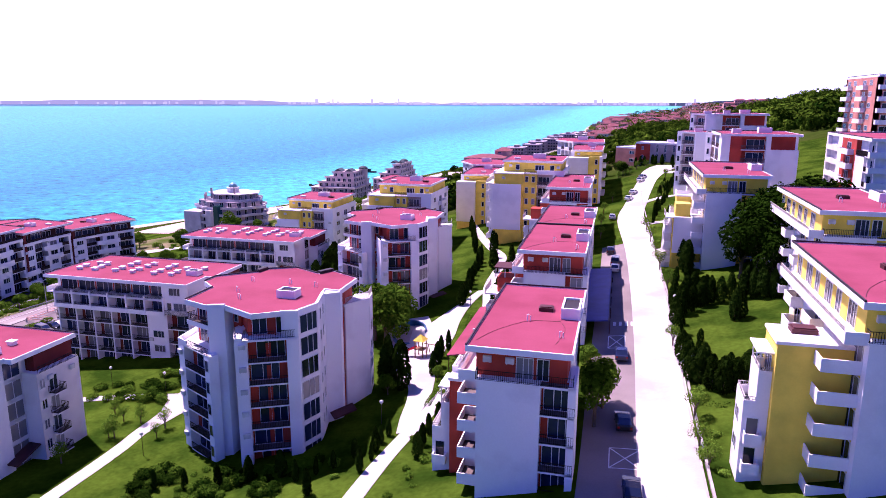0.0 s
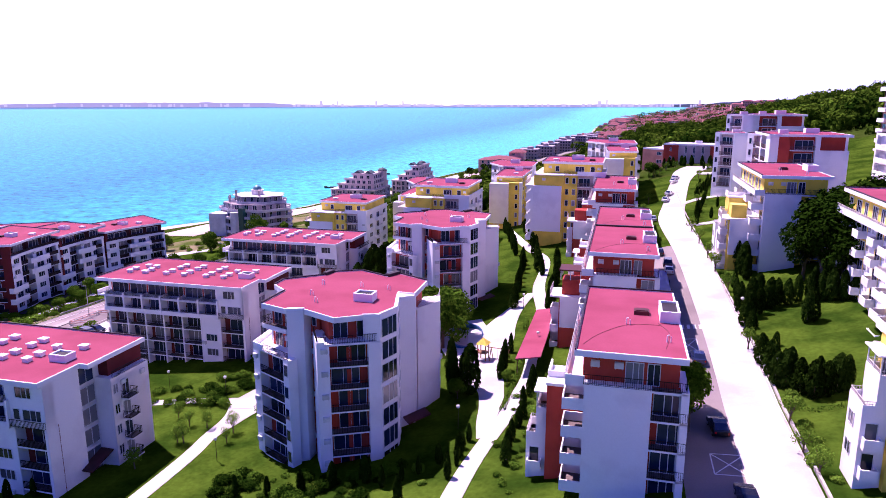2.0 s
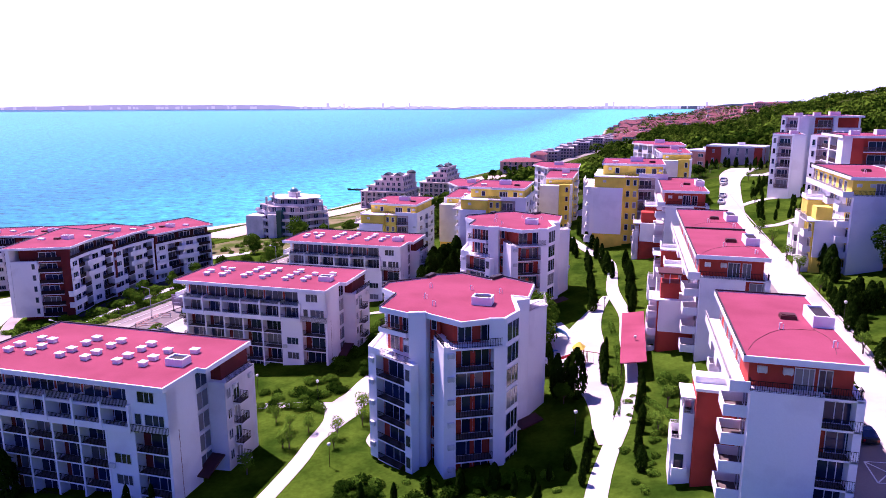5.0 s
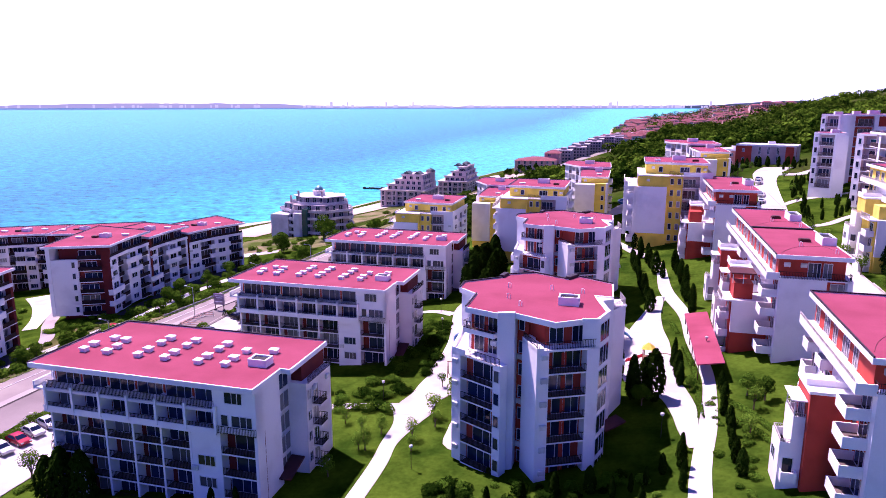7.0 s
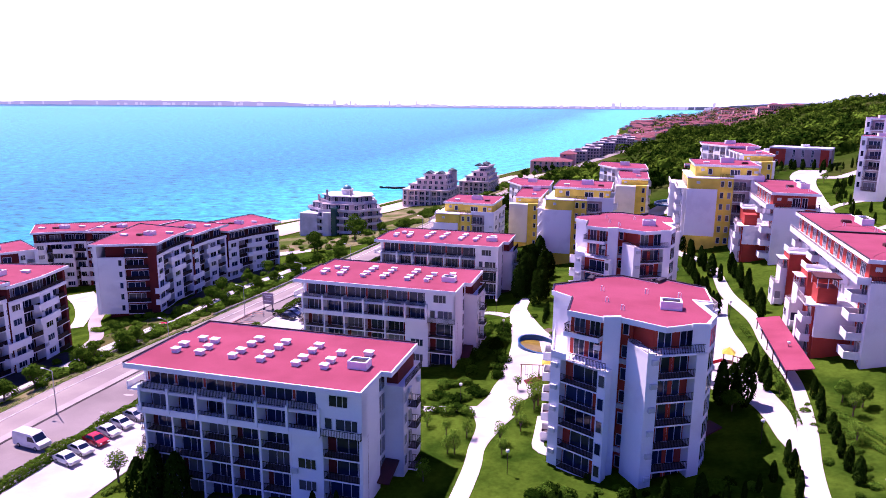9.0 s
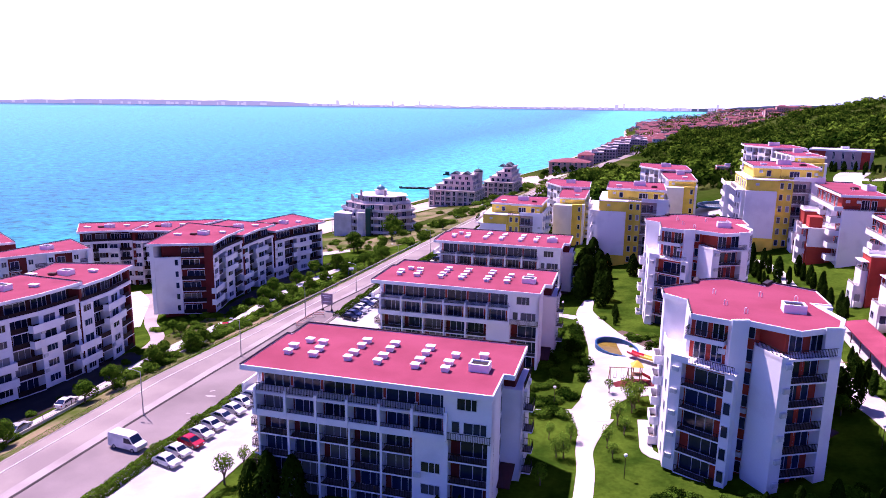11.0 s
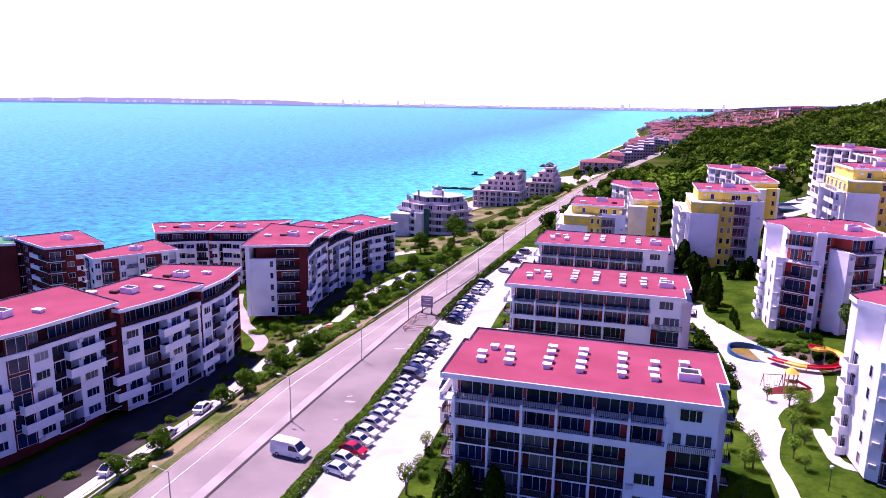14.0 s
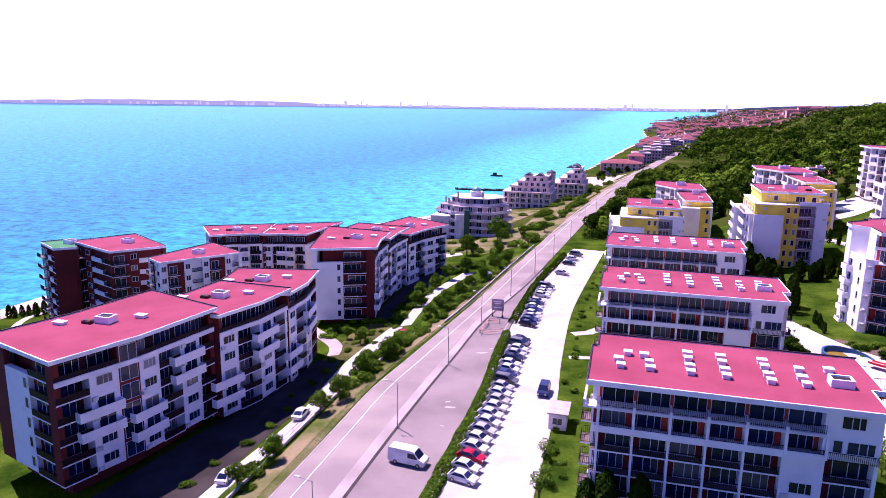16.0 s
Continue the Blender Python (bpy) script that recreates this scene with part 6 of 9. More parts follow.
crescent("crescent_block", [(-168.3, 158.8), (-169.2, 168.0), (-168.8, 177.0)], [(-185.2, 178.4), (-185.6, 161.2)], 26.7, 7.0, ROW, "crescent blocks below the coast road")
crescent("crescent_block", [(-168.5, 177.5), (-166.4, 188.0), (-162.0, 198.0)], [(-178.0, 207.4), (-184.8, 179.2)], 24.6, 7.0, ROW, "crescent blocks below the coast road")
crescent("crescent_block", [(-225.6, 159.3), (-219.5, 163.8), (-213.2, 167.2)], [(-217.5, 182.0), (-235.7, 171.0)], 23.9, 5.0, ROW, "crescent blocks below the coast road")
crescent("crescent_block", [(-213.0, 167.4), (-206.8, 169.9), (-200.5, 171.4)], [(-198.9, 193.6), (-217.1, 182.2)], 23.7, 5.0, ROW, "crescent blocks below the coast road")
HOUSE = [(3.0, "R"), (1.8, "W"), (2.6, "S"), (2.2, "L", M["maroon"])]
plain_house("villa_block", [(-230.0, 122.0), (-221.3, 132.6), (-240.2, 144.0), (-248.5, 129.5)], 5.0, 26.0, M["maroon"], "dark red apartment house with white balconies", "apartment block", "", None, HOUSE, False, 3.0, (0, 3), 1)
plain_house("villa_block", [(-221.0, 125.0), (-214.8, 121.4), (-202.4, 138.6), (-217.0, 147.0)], 5.0, 24.4, M["white"], "white and red apartment house by the beach", "apartment block", "", None, [(2.0, "W"), (3.0, "R", M["maroon"]), (1.4, "B", M["maroon"]), (2.0, "W"), (3.0, "L", M["maroon"])], False, 3.0, (0, 1))
plain_house("villa_wing", [(-256.9, 127.2), (-247.4, 121.8), (-243.0, 125.4), (-249.6, 130.2), (-252.5, 133.8)], 4.0, 25.6, M["maroon"], "dark red wing of a beach house under a green roof", "apartment block", "", M["green_roof"], HOUSE, False, 3.0, (0,), 1)

round_hotel(-170.5, 273.5, 3.0)
GRAND = "dusky pink beach hotel with stepped upper floors and domes"
grand_hotel(-173.8, 364.5, -147.0, 392.0, 3.5, 4, (-149.6, 386.0, 24.6, 2.6), GRAND)
grand_hotel(-150.0, 404.0, -131.5, 438.0, 5.0, 4, (-138.6, 432.0, 25.4, 2.6), GRAND)
plain_house("coast_house", [(-130, 574), (-97, 580), (-97, 604), (-130, 600)], 4.0, 17.6, M["peach"], "peach coloured coast hotel under red tiles", "hotel", "", None, [(1.9, "B"), (1.3, "T")], True, 3.0, (0, 1), 7)
plain_house("coast_house", [(-108, 600), (-95, 602), (-95, 618), (-108, 616)], 4.0, 22.4, M["peach"], "tall peach coloured corner of the coast hotel", "hotel", "", None, [(2.2, "W"), (1.2, "B")], True, 3.0, (0, 1))
for i in range(9):
    y = 648 + i * 36
    x = bend(y) - 166 + 5 * (i % 2)
    coast_block(x, y, 17, 24, 6.0, 21.5 + (i * 37 % 6), M["taupe"], "dusky violet-grey beachside apartment house")
plain_house("coast_house", [(-22, 345), (-14, 345), (-14, 352), (-22, 352)], 28.0, 36.4, M["salmon"], "small salmon-pink house on the wooded slope", "house", "", M["terracotta"], [(2.0, "W"), (1.0, "B")], False)
plain_house("coast_house", [(-11, 349), (-2, 350), (-2, 358), (-11, 357)], 30.0, 39.2, M["salmon"], "small salmon-pink house on the wooded slope", "house", "", M["terracotta"], [(2.0, "W"), (1.0, "B")], False)
TALL = [(3.0, "S"), (2.6, "S"), (1.8, "B"), (1.0, "B", M["red"]), (4.2, "P", M["red"]), (0.8, "B", M["red"]), (3.4, "BL"), (1.8, "L")]
SCHOOL = [(2.4, "B", M["red"]), (1.5, "W", M["red"]), (2.6, "B", M["red"]), (2.6, "B"), (1.1, "T"), (2.4, "B"), (1.1, "T"), (2.6, "B"), (1.1, "T"), (2.4, "B"), (4.2, "B", M["red"])]
plain_house("school_block", [(5.9, 293.8), (26.8, 286.4), (30.6, 298.0), (10.0, 306.0)], 38, 48.6, M["dusky"], "low red and dusky pink building ending the street", "building", "", M["grey_wall"], SCHOOL, False, 3.4, (0,), 1)
plain_house("school_wing", [(-2.0, 303.0), (6.2, 296.6), (14.0, 306.0), (5.8, 312.6)], 36, 46.2, M["salmon"], "low salmon-pink wing at the end of the street", "building", "", M["grey_wall"], [(2.0, "B"), (1.4, "W")], False, 3.2, (0,))
TALL_W = "tall white and red balconied apartment house"
CORNER = "narrow white balcony tower of the terraced houses"
FRAMED = [(3.2, "LLL"), (0.7, "BBB"), (3.2, "LLL"), (1.6, "BBB")]
white_tower("terrace_tower", 22.6, 171.0, 39.2, 189.0, 36.0, 57.7, [(1.7, "BBB"), (2.2, "BBB", M["red"]), (4.8, "LLL"), (0.9, "BBB"), (5.4, "BB.")], FRAMED, TALL_W)
white_tower("terrace_tower", 28.0, 230.0, 43.0, 250.0, 36.0, 61.3, [(1.8, "BBB"), (4.4, "LLL"), (1.0, "BBB"), (5.6, "BB.")], FRAMED, TALL_W)
corner_tower((16.1, 216.5), (21.1, 212.7), (24.2, 212.6), [(25.0, 224.0), (19.0, 224.6)], 38.0, 56.3, CORNER)
corner_tower((20.5, 229.2), (24.8, 225.7), (27.6, 225.6), [(27.6, 238.0), (23.0, 238.4)], 38.0, 61.3, CORNER)
corner_tower((22.1, 198.4), (27.3, 192.4), (31.0, 191.6), [(34.0, 206.0), (26.0, 207.0)], 36.0, 56.8, CORNER)
plain_house("terrace_tower", [(64, 205), (88, 205), (88, 232), (64, 232)], 46, 72.0, M["salmon"], "tall peach coloured balconied apartment house", "apartment block", "", None, [(3.0, "P"), (2.2, "W"), (1.4, "B"), (3.0, "P"), (2.2, "W"), (1.6, "B")], False, 3.0, (0, 3), 1)
plain_house("terrace_tower", [(47, 150), (66, 150), (66, 180), (47, 180)], 40, 58.0, M["white"], "tall white balconied apartment house", "apartment block", "", None, TALL, False, 3.0, (0, 3), 1)

# ---- paths, beds and edges of the garden ----
PATH = "pale concrete garden path between the lawns"
ribbon("pavement_garden", [(-65.2, 55), (-65.2, 71), (-65.8, 78), (-65.4, 84.0), (-65.4, 88.0)], [2.4, 2.4, 2.4, 3.8, 6.6], M["concrete"], 0.07, PATH, "garden path", cross=3, step=1.2)
ribbon("pavement_garden", [(-86, 86.6), (-77, 88.6), (-71, 89.3), (-65, 89.8)], [1.8, 1.9, 2.0, 2.6], M["concrete"], 0.075, PATH, "garden path", cross=3, step=1.2)
ribbon("pavement_plaza", [(-65.4, 87.0), (-65.6, 90.5), (-65.0, 93), (-63.4, 98), (-61.2, 101.5), (-60.4, 106), (-60.2, 110), (-61.8, 114.5), (-63.5, 119.2), (-65.5, 125), (-68.3, 134), (-70.2, 142), (-69.6, 151)], [5.4, 6.0, 5.6, 8.6, 13.2, 14.4, 14.6, 12.0, 9.2, 7.0, 5.2, 3.6, 2.4], M["concrete"], 0.10, "wide pale concrete poolside terrace", "terrace", cross=8, step=1.2)
ribbon("pavement_garden", [(-57.9, 88.4), (-57.7, 83), (-57.4, 79.2), (-55.4, 77.6), (-52, 77.4)], 1.7, M["concrete"], 0.08, PATH, "garden path", cross=2, step=1.2)
ribbon("ground_bed", [(-62.4, 127.5), (-58.6, 122.6), (-54.6, 118.0), (-50.4, 113.6), (-46.6, 109.5)], [1.6, 4.6, 8.0, 8.0, 5.0], M["bark"], 0.09, "brown mulched shrub bed beside the pool", "planting bed", cross=5, step=1.5)
ribbon("ground_mat", [(-62.6, 100.4), (-59.4, 101.6), (-56.0, 101.4)], [1.6, 3.2, 2.2], M["maroon"], 0.15, "dark red rubber mat under the swings", "play mat", cross=3, step=1.2)
ribbon("pavement_garden", [(-71.5, 137), (-77, 140), (-84, 139), (-92, 137)], [2.4, 2.0, 1.8, 1.8], M["concrete"], 0.085, PATH, "garden path", cross=3, step=1.2)
ribbon("pavement_garden", [(-26.6, 50), (-25.8, 66), (-24.9, 74), (-23.4, 83), (-22.3, 93), (-22.25, 100), (-23.2, 113), (-23.5, 126), (-26.2, 143), (-27.2, 165), (-33, 180), (-41, 203), (-49, 228)], [2.6, 2.5, 2.3, 2.3, 1.8, 1.9, 2.1, 2.3, 2.6, 2.0, 2.2, 2.2, 2.2], M["concrete"], 0.10, PATH, "garden path", cross=3, step=1.5)
ribbon("pavement_plaza", [(-25.4, 77), (-25.9, 82), (-26.1, 87), (-27.4, 93), (-29.8, 97.5), (-31.0, 104), (-30.9, 112), (-30.6, 120), (-29.3, 129), (-27.2, 139)], [1.4, 2.5, 3.4, 4.2, 7.2, 8.4, 8.2, 6.0, 3.4, 1.8], M["concrete"], 0.12, "pale concrete playground terrace", "terrace", cross=6, step=1.5)
ribbon("pavement_plaza", [(-37.8, 125), (-36.4, 116), (-34.4, 109), (-32.0, 104)], [5, 9, 8, 6], M["concrete"], 0.09, "pale concrete playground terrace", "terrace", cross=6, step=1.5)
ribbon("pavement_garden", [(7, 178), (13, 181), (20, 188), (28, 190)], 2.0, M["concrete"], 0.10, PATH, "garden path", cross=2)
ribbon("pavement_garden", [(7, 205), (14, 213), (22, 216), (34, 214)], 2.0, M["concrete"], 0.10, PATH, "garden path", cross=2)
ribbon("pavement_garden", [(6, 150), (9, 153), (13, 156)], 1.6, M["concrete"], 0.10, PATH, "garden path", cross=2)
ribbon("pavement_upper", [(16, 259), (22, 257), (29, 262), (38, 268), (50, 272)], 4.6, M["concrete"], 0.10, "bright concrete street through the estate", "street")
ribbon("pavement_upper", [(33, 150), (40, 165), (48, 176), (60, 186), (78, 190)], 6.0, M["concrete"], 0.10, "bright concrete street through the estate", "street")
ribbon("pavement_garden", [(-114, 131), (-110.5, 133), (-108, 137)], 2.4, M["concrete"], 0.08, PATH, "garden path", cross=2)
ribbon("pavement_garden", [(-113.4, 116), (-109, 117)], 1.6, M["concrete"], 0.08, PATH, "garden path", cross=2)
ribbon("pavement_court", [(-155.8, 48), (-155.2, 64), (-154.2, 75), (-154.5, 84), (-155.4, 97), (-156.4, 110), (-155.8, 131)], [3.0, 3.0, 3.2, 3.2, 4.6, 4.2, 3.0], M["concrete"], 0.08, "pale paved court below the road", "courtyard", cross=3)
ribbon("pavement_court", [(-180, 126), (-187, 136), (-197, 148), (-208, 157)], [3.4, 4, 7, 8], M["concrete"], 0.10, "pale paved court below the road", "courtyard", cross=4)
ribbon("pavement_court", [(-154, 132), (-155.5, 146), (-156, 165), (-152, 190)], [2.6, 3.0, 3.4, 4.0], M["concrete"], 0.08, "pale paved court below the road", "courtyard", cross=3)
ribbon("pavement_court", [(-163.4, 110.5), (-165.4, 116.5), (-170.5, 122.5), (-178, 130), (-184, 138), (-192, 147), (-199, 158)], [2.6, 3.0, 3.2, 3.0, 3.6, 5.0, 6.0], M["concrete_worn"], 0.08, "pale paved court below the road", "courtyard", cross=3)
ribbon("ground_rough", [(-161.6, 107), (-161.2, 116), (-161.5, 128), (-159.5, 136)], [6.0, 7.4, 8.4, 6.0], M["dry_lawn"], 0.06, "dry olive lawn between the crescent blocks", "lawn", cross=4)
def kerb(line, label="low pale kerb stone edge", h=0.13, w=0.2, mat=None):
    ob = ribbon("trim_kerb", line, w, mat or M["kerb"], h, label, "kerb", cross=1)
    return ob


kerb(coast_line(-146.3, -60, 420))
kerb([(-127.1, -60), (-127.1, 60), (-127.3, 92), (-128.7, 113), (-129.4, 142), (-129.2, 159), (-128.6, 177), (-126.6, 196)])
kerb([(-113.1, -60), (-113.1, 60), (-113.4, 92), (-114.7, 113), (-115.7, 144), (-114.8, 169), (-112.7, 202)])
kerb([(9.4, -60), (9.6, 40), (9.4, 100), (8.7, 150), (7.2, 200), (7, 240)])

ribbon("pavement_beach", [(-292, 112), (-282, 126), (-278, 140), (-272, 158), (-262, 180)], [5, 6, 6, 5, 4], M["sand"], 0.15, "pale sandy promenade along the beach", "promenade", cross=3)
ribbon("pavement_court", [(-262, 120), (-268, 132), (-262, 146)], 2.2, M["concrete"], 0.10, "pale paved court below the road", "courtyard", cross=3)

# asphalt courts under the crescent, the blocks' shade painted into their near-black colour
ribbon("pavement_drive", [(-166.4, 40), (-165.0, 56), (-163.8, 70), (-162.2, 84), (-161.6, 96), (-163.2, 108)], [18, 15.6, 13.4, 10.8, 8.0, 5.4], M["asphalt_shade"], 0.05, "asphalt drive under the crescent blocks with their shade painted in", "drive", cross=5)
ribbon("pavement_drive", [(-160.4, 138), (-162.6, 150), (-163.8, 162), (-164.2, 176), (-161, 190), (-156, 202)], [7, 8, 8, 8, 8, 8], M["asphalt_shade"], 0.05, "asphalt drive under the crescent blocks with their shade painted in", "drive", cross=5)


def patch(x, y, r, rz, mat, label, seed):
    """Irregular repair or stain lying flat on the asphalt."""
    rng = random.Random(seed)
    k = 11
    pts = []
    for i in range(k):
        a, q = 2 * math.pi * i / k, r * rng.uniform(0.6, 1.15)
        px, py = q * math.cos(a), 0.45 * q * math.sin(a)
        c, s = math.cos(radians(rz)), math.sin(radians(rz))
        xx, yy = x + c * px - s * py, y + s * px + c * py
        pts.append((xx, yy, ground(xx, yy) + 0.125))
    tagged(new("trim_patch", mesh_of("trim_patch", pts, [tuple(range(k))], [mat])), label, "patch", "", "structure")


for i, (x, y, r, rz) in enumerate(((-130.6, 86, 1.0, 10), (-131.4, 88, 0.6, 30), (-131.0, 113, 1.1, 20), (-130.0, 79, 0.5, 0), (-129.6, 116, 0.7, 40))):
    patch(x, y, r, rz, M["kerb"], "pale worn patch on the asphalt", i)
for i, (x0, y0, x1, y1) in enumerate(((0.6, 64.8, 3.8, 69.0), (-0.2, 97.6, 2.2, 102.4))):
    for a, b in (((x0, y0), (x1, y0)), ((x1, y0), (x1, y1)), ((x1, y1), (x0, y1)), ((x0, y1), (x0, y0)), ((x0, y0), (x1, y1)), ((x1, y0), (x0, y1))):
        ribbon("trim_line", [a, b], 0.12, M["paint"], 0.09, "white painted crossed box on the lane", "road marking", cross=1, step=1.0)
for i in range(4):
    ribbon("trim_line", [(0.6 + 0.9 * i, 106.6), (0.6 + 0.9 * i, 108.4)], 0.45, M["paint"], 0.09, "white painted crossing bar", "road marking", cross=1, step=1.0)

# ---- backdrops: bright hazy sky low over the bay, far shore ----
def haze_band():
    r, k = 4930.0, 60
    v, f = [], []
    zs = (-20, 30, 70, 130, 300, 500, 900, 1500)
    for z in zs:
        for i in range(k + 1):
            a = radians(-95 + 190 * i / k)
            v.append((r * math.sin(a), r * math.cos(a), z))
    w = k + 1
    for j in range(len(zs) - 1):
        for i in range(k):
            f.append((j * w + i, (j + 1) * w + i, (j + 1) * w + i + 1, j * w + i + 1))
    m = bpy.data.materials.new("bright_haze")
    m.use_nodes = True
    t = m.node_tree
    t.nodes.remove(t.nodes["Principled BSDF"])
    e = t.nodes.new("ShaderNodeEmission")
    geo, sep, mr, ramp = (t.nodes.new(n) for n in ("ShaderNodeNewGeometry", "ShaderNodeSeparateXYZ", "ShaderNodeMapRange", "ShaderNodeValToRGB"))
    t.links.new(geo.outputs["Position"], sep.inputs[0])
    t.links.new(sep.outputs["Z"], mr.inputs["Value"])
    mr.inputs["From Min"].default_value, mr.inputs["From Max"].default_value = 60, 700
    ramp.color_ramp.elements[0].color, ramp.color_ramp.elements[1].color = (0.93, 0.95, 0.62, 1), (0.97, 1.0, 0.70, 1)
    t.links.new(mr.outputs[0], ramp.inputs["Fac"])
    t.links.new(ramp.outputs["Color"], e.inputs["Color"])
    e.inputs["Strength"].default_value = HAZE
    t.links.new(e.outputs[0], t.nodes["Material Output"].inputs["Surface"])
    ob = new("backdrop_sky", mesh_of("backdrop_sky", v, f, [m]))
    return tagged(ob, "bright white hazy sky low over the bay", "sky", "", "structure")


haze_band()


def far_shore():
    """Low land across the bay, with the blocks of a far resort."""
    rng = random.Random(5)
    v, f, idx = [], [], []
    k = 240
    for i in range(k + 1):
        deg = -52 + 80 * i / k
        a = radians(deg)
        r = 4820
        rise = 5 + 9 * smooth(-52, -40, deg) * (1 - smooth(-31, -24, deg)) + 3 * smooth(-14, 2, deg) + 16 * smooth(3, 12, deg) + 12 * smooth(12, 26, deg) + 2.5 * noise.noise((i * 0.21, 0, 0)) + 1.5 * noise.noise((i * 0.9, 3, 0))
        for z in (30, 40 + 1.9 * max(2.0, rise)):
            v.append((r * math.sin(a), r * math.cos(a), z))
    for i in range(k):
        f.append((2 * i, 2 * i + 2, 2 * i + 3, 2 * i + 1))
        idx.append(2 if i > 165 else 0)
    for _ in range(150):
        deg = rng.uniform(-27, 9) if rng.random() < 0.8 else rng.uniform(-50, -30)
        a, r = radians(deg), 4790
        w, h = rng.uniform(8, 22), rng.uniform(2, 8) + (rng.random() < 0.06) * 15
        c, d = Vector((r * math.sin(a), r * math.cos(a))), Vector((math.cos(a), -math.sin(a)))
        n = len(v)
        p, q = c - d * w / 2, c + d * w / 2
        v += [(p.x, p.y, 40), (q.x, q.y, 40), (q.x, q.y, 49 + 1.5 * h), (p.x, p.y, 49 + 1.5 * h)]
        f.append((n, n + 1, n + 2, n + 3))
        idx.append(1)
    far = []
    # distance haze put into these colours, with a weak glow added to the land
    for nm, col in (("far_land", (0.50, 0.46, 0.34)), ("far_blocks", (0.72, 0.67, 0.44)), ("far_hill", (0.10, 0.12, 0.10))):
        m = bpy.data.materials.new(nm)
        m.use_nodes = True
        b = m.node_tree.nodes["Principled BSDF"]
        b.inputs["Base Color"].default_value = (*[c * 0.5 for c in col], 1)
        b.inputs["Emission Color"].default_value, b.inputs["Emission Strength"].default_value = (*col, 1), 0.4
        b.inputs["Roughness"].default_value = 1.0
        far.append(m)
    return tagged(new("backdrop_shore", mesh_of("backdrop_shore", v, f, far, idx)), "hazy violet far shore with resort blocks", "far shore", "", "structure")


far_shore()


def far_town():
    """Red-roofed resort town along the coast, far off."""
    rng = random.Random(11)
    v, f, idx = [], [], []

    def block(x, y, w, d, h, hip, m):
        z = ground(x, y) - 1.5
        n = len(v)
        for zz in (z, z + h):
            v.extend([(x, y, zz), (x + w, y, zz), (x + w, y + d, zz), (x, y + d, zz)])
        for i in range(4):
            j = (i + 1) % 4
            f.append((n + i, n + j, n + 4 + j, n + 4 + i))
            idx.append(m)
        n2 = len(v)
        o = 0.8 if hip else 0.0
        v.extend([(x - o, y - o, z + h), (x + w + o, y - o, z + h), (x + w + o, y + d + o, z + h), (x - o, y + d + o, z + h)])
        e = 3.0 if hip else 0.2
        v.extend([(x + w * 0.3, y + d * 0.3, z + h + e), (x + w * 0.7, y + d * 0.3, z + h + e), (x + w * 0.7, y + d * 0.7, z + h + e), (x + w * 0.3, y + d * 0.7, z + h + e)])
        for i in range(4):
            j = (i + 1) % 4
            f.append((n2 + i, n2 + j, n2 + 4 + j, n2 + 4 + i))
            idx.append(3 if hip or rng.random() < 0.6 else 2)
        f.append((n2 + 4, n2 + 5, n2 + 6, n2 + 7))
        idx.append(3)
        # dark window rows on the side towards the estate
        for lev in range(int(h / 3.2)):
            for k in range(int(w / 4.5)):
                xx, zz = x + 1.4 + k * 4.5, z + 1.2 + lev * 3.2
                nn = len(v)
                v.extend([(xx, y - 0.1, zz), (xx + 2.2, y - 0.1, zz), (xx + 2.2, y - 0.1, zz + 1.7), (xx, y - 0.1, zz + 1.7)])
                f.append((nn, nn + 1, nn + 2, nn + 3))
                idx.append(4)

    for _ in range(560):
        y = 1050 + 3100 * rng.random() ** 1.2
        u = rng.uniform(-270, 420) if y > 1500 else rng.uniform(-235, -150)
        if y < 1700 and -150 < u < 60:
            continue
        x = u + bend(y)
        if ground(x, y) < 1.5:
            continue
        s = 0.75 + y / 5000
        block(x, y, rng.uniform(9, 19) * s, rng.uniform(10, 16), rng.uniform(4, 9) * s, rng.random() < 0.7, rng.choice((0, 0, 1, 2)))
    for _ in range(22):
        y = rng.uniform(1700, 2300)
        x = rng.uniform(30, 380) + bend(y) * 0.3
        block(x, y, rng.uniform(20, 40), 14, rng.uniform(8, 14), True, rng.choice((0, 1)))
    for _ in range(190):
        y = rng.uniform(1500, 2600)
        block(rng.uniform(-60, 40 + 0.16 * y), y, rng.uniform(14, 34), 14, rng.uniform(6, 12), True, rng.choice((0, 0, 1)))
    for k in range(4):
        block(222 + 24 * k, 1700 + 4 * (k % 2), 23.5, 20, 19 + 3 * (k % 3 == 1), True, 0)
    mats = [M["peach"], M["cream"], M["grey_wall"], M["terracotta"], M["glass"]]
    return tagged(new("far_town", mesh_of("far_town", v, f, mats, idx)), "distant red-roofed resort town along the shore", "town", "", "stuff")


far_town()
ribbon("ground_rough", [(-160, 225), (-150, 250), (-140, 290), (-136, 330), (-128, 400), (-114, 480), (-96, 560)], [14, 30, 22, 26, 30, 26, 22], M["scrub"], 0.05, "rough weedy ground behind the beach hotels", "rough ground", cross=8, step=5)
ribbon("ground_rough", [(-148.9, 40), (-148.9, 60), (-148.9, 100), (-145, 140), (-141, 180), (-138.6, 215)], [4.6, 4.6, 4.6, 4.6, 4.4, 4.0], M["scrub"], 0.05, "rough weedy bank below the road", "rough ground", cross=3, step=4)
ribbon("ground_rough", [(-196, 204), (-186, 222), (-180, 244), (-178, 258)], [26, 30, 26, 18], M["scrub"], 0.05, "rough weedy ground behind the beach hotels", "rough ground", cross=8, step=4)
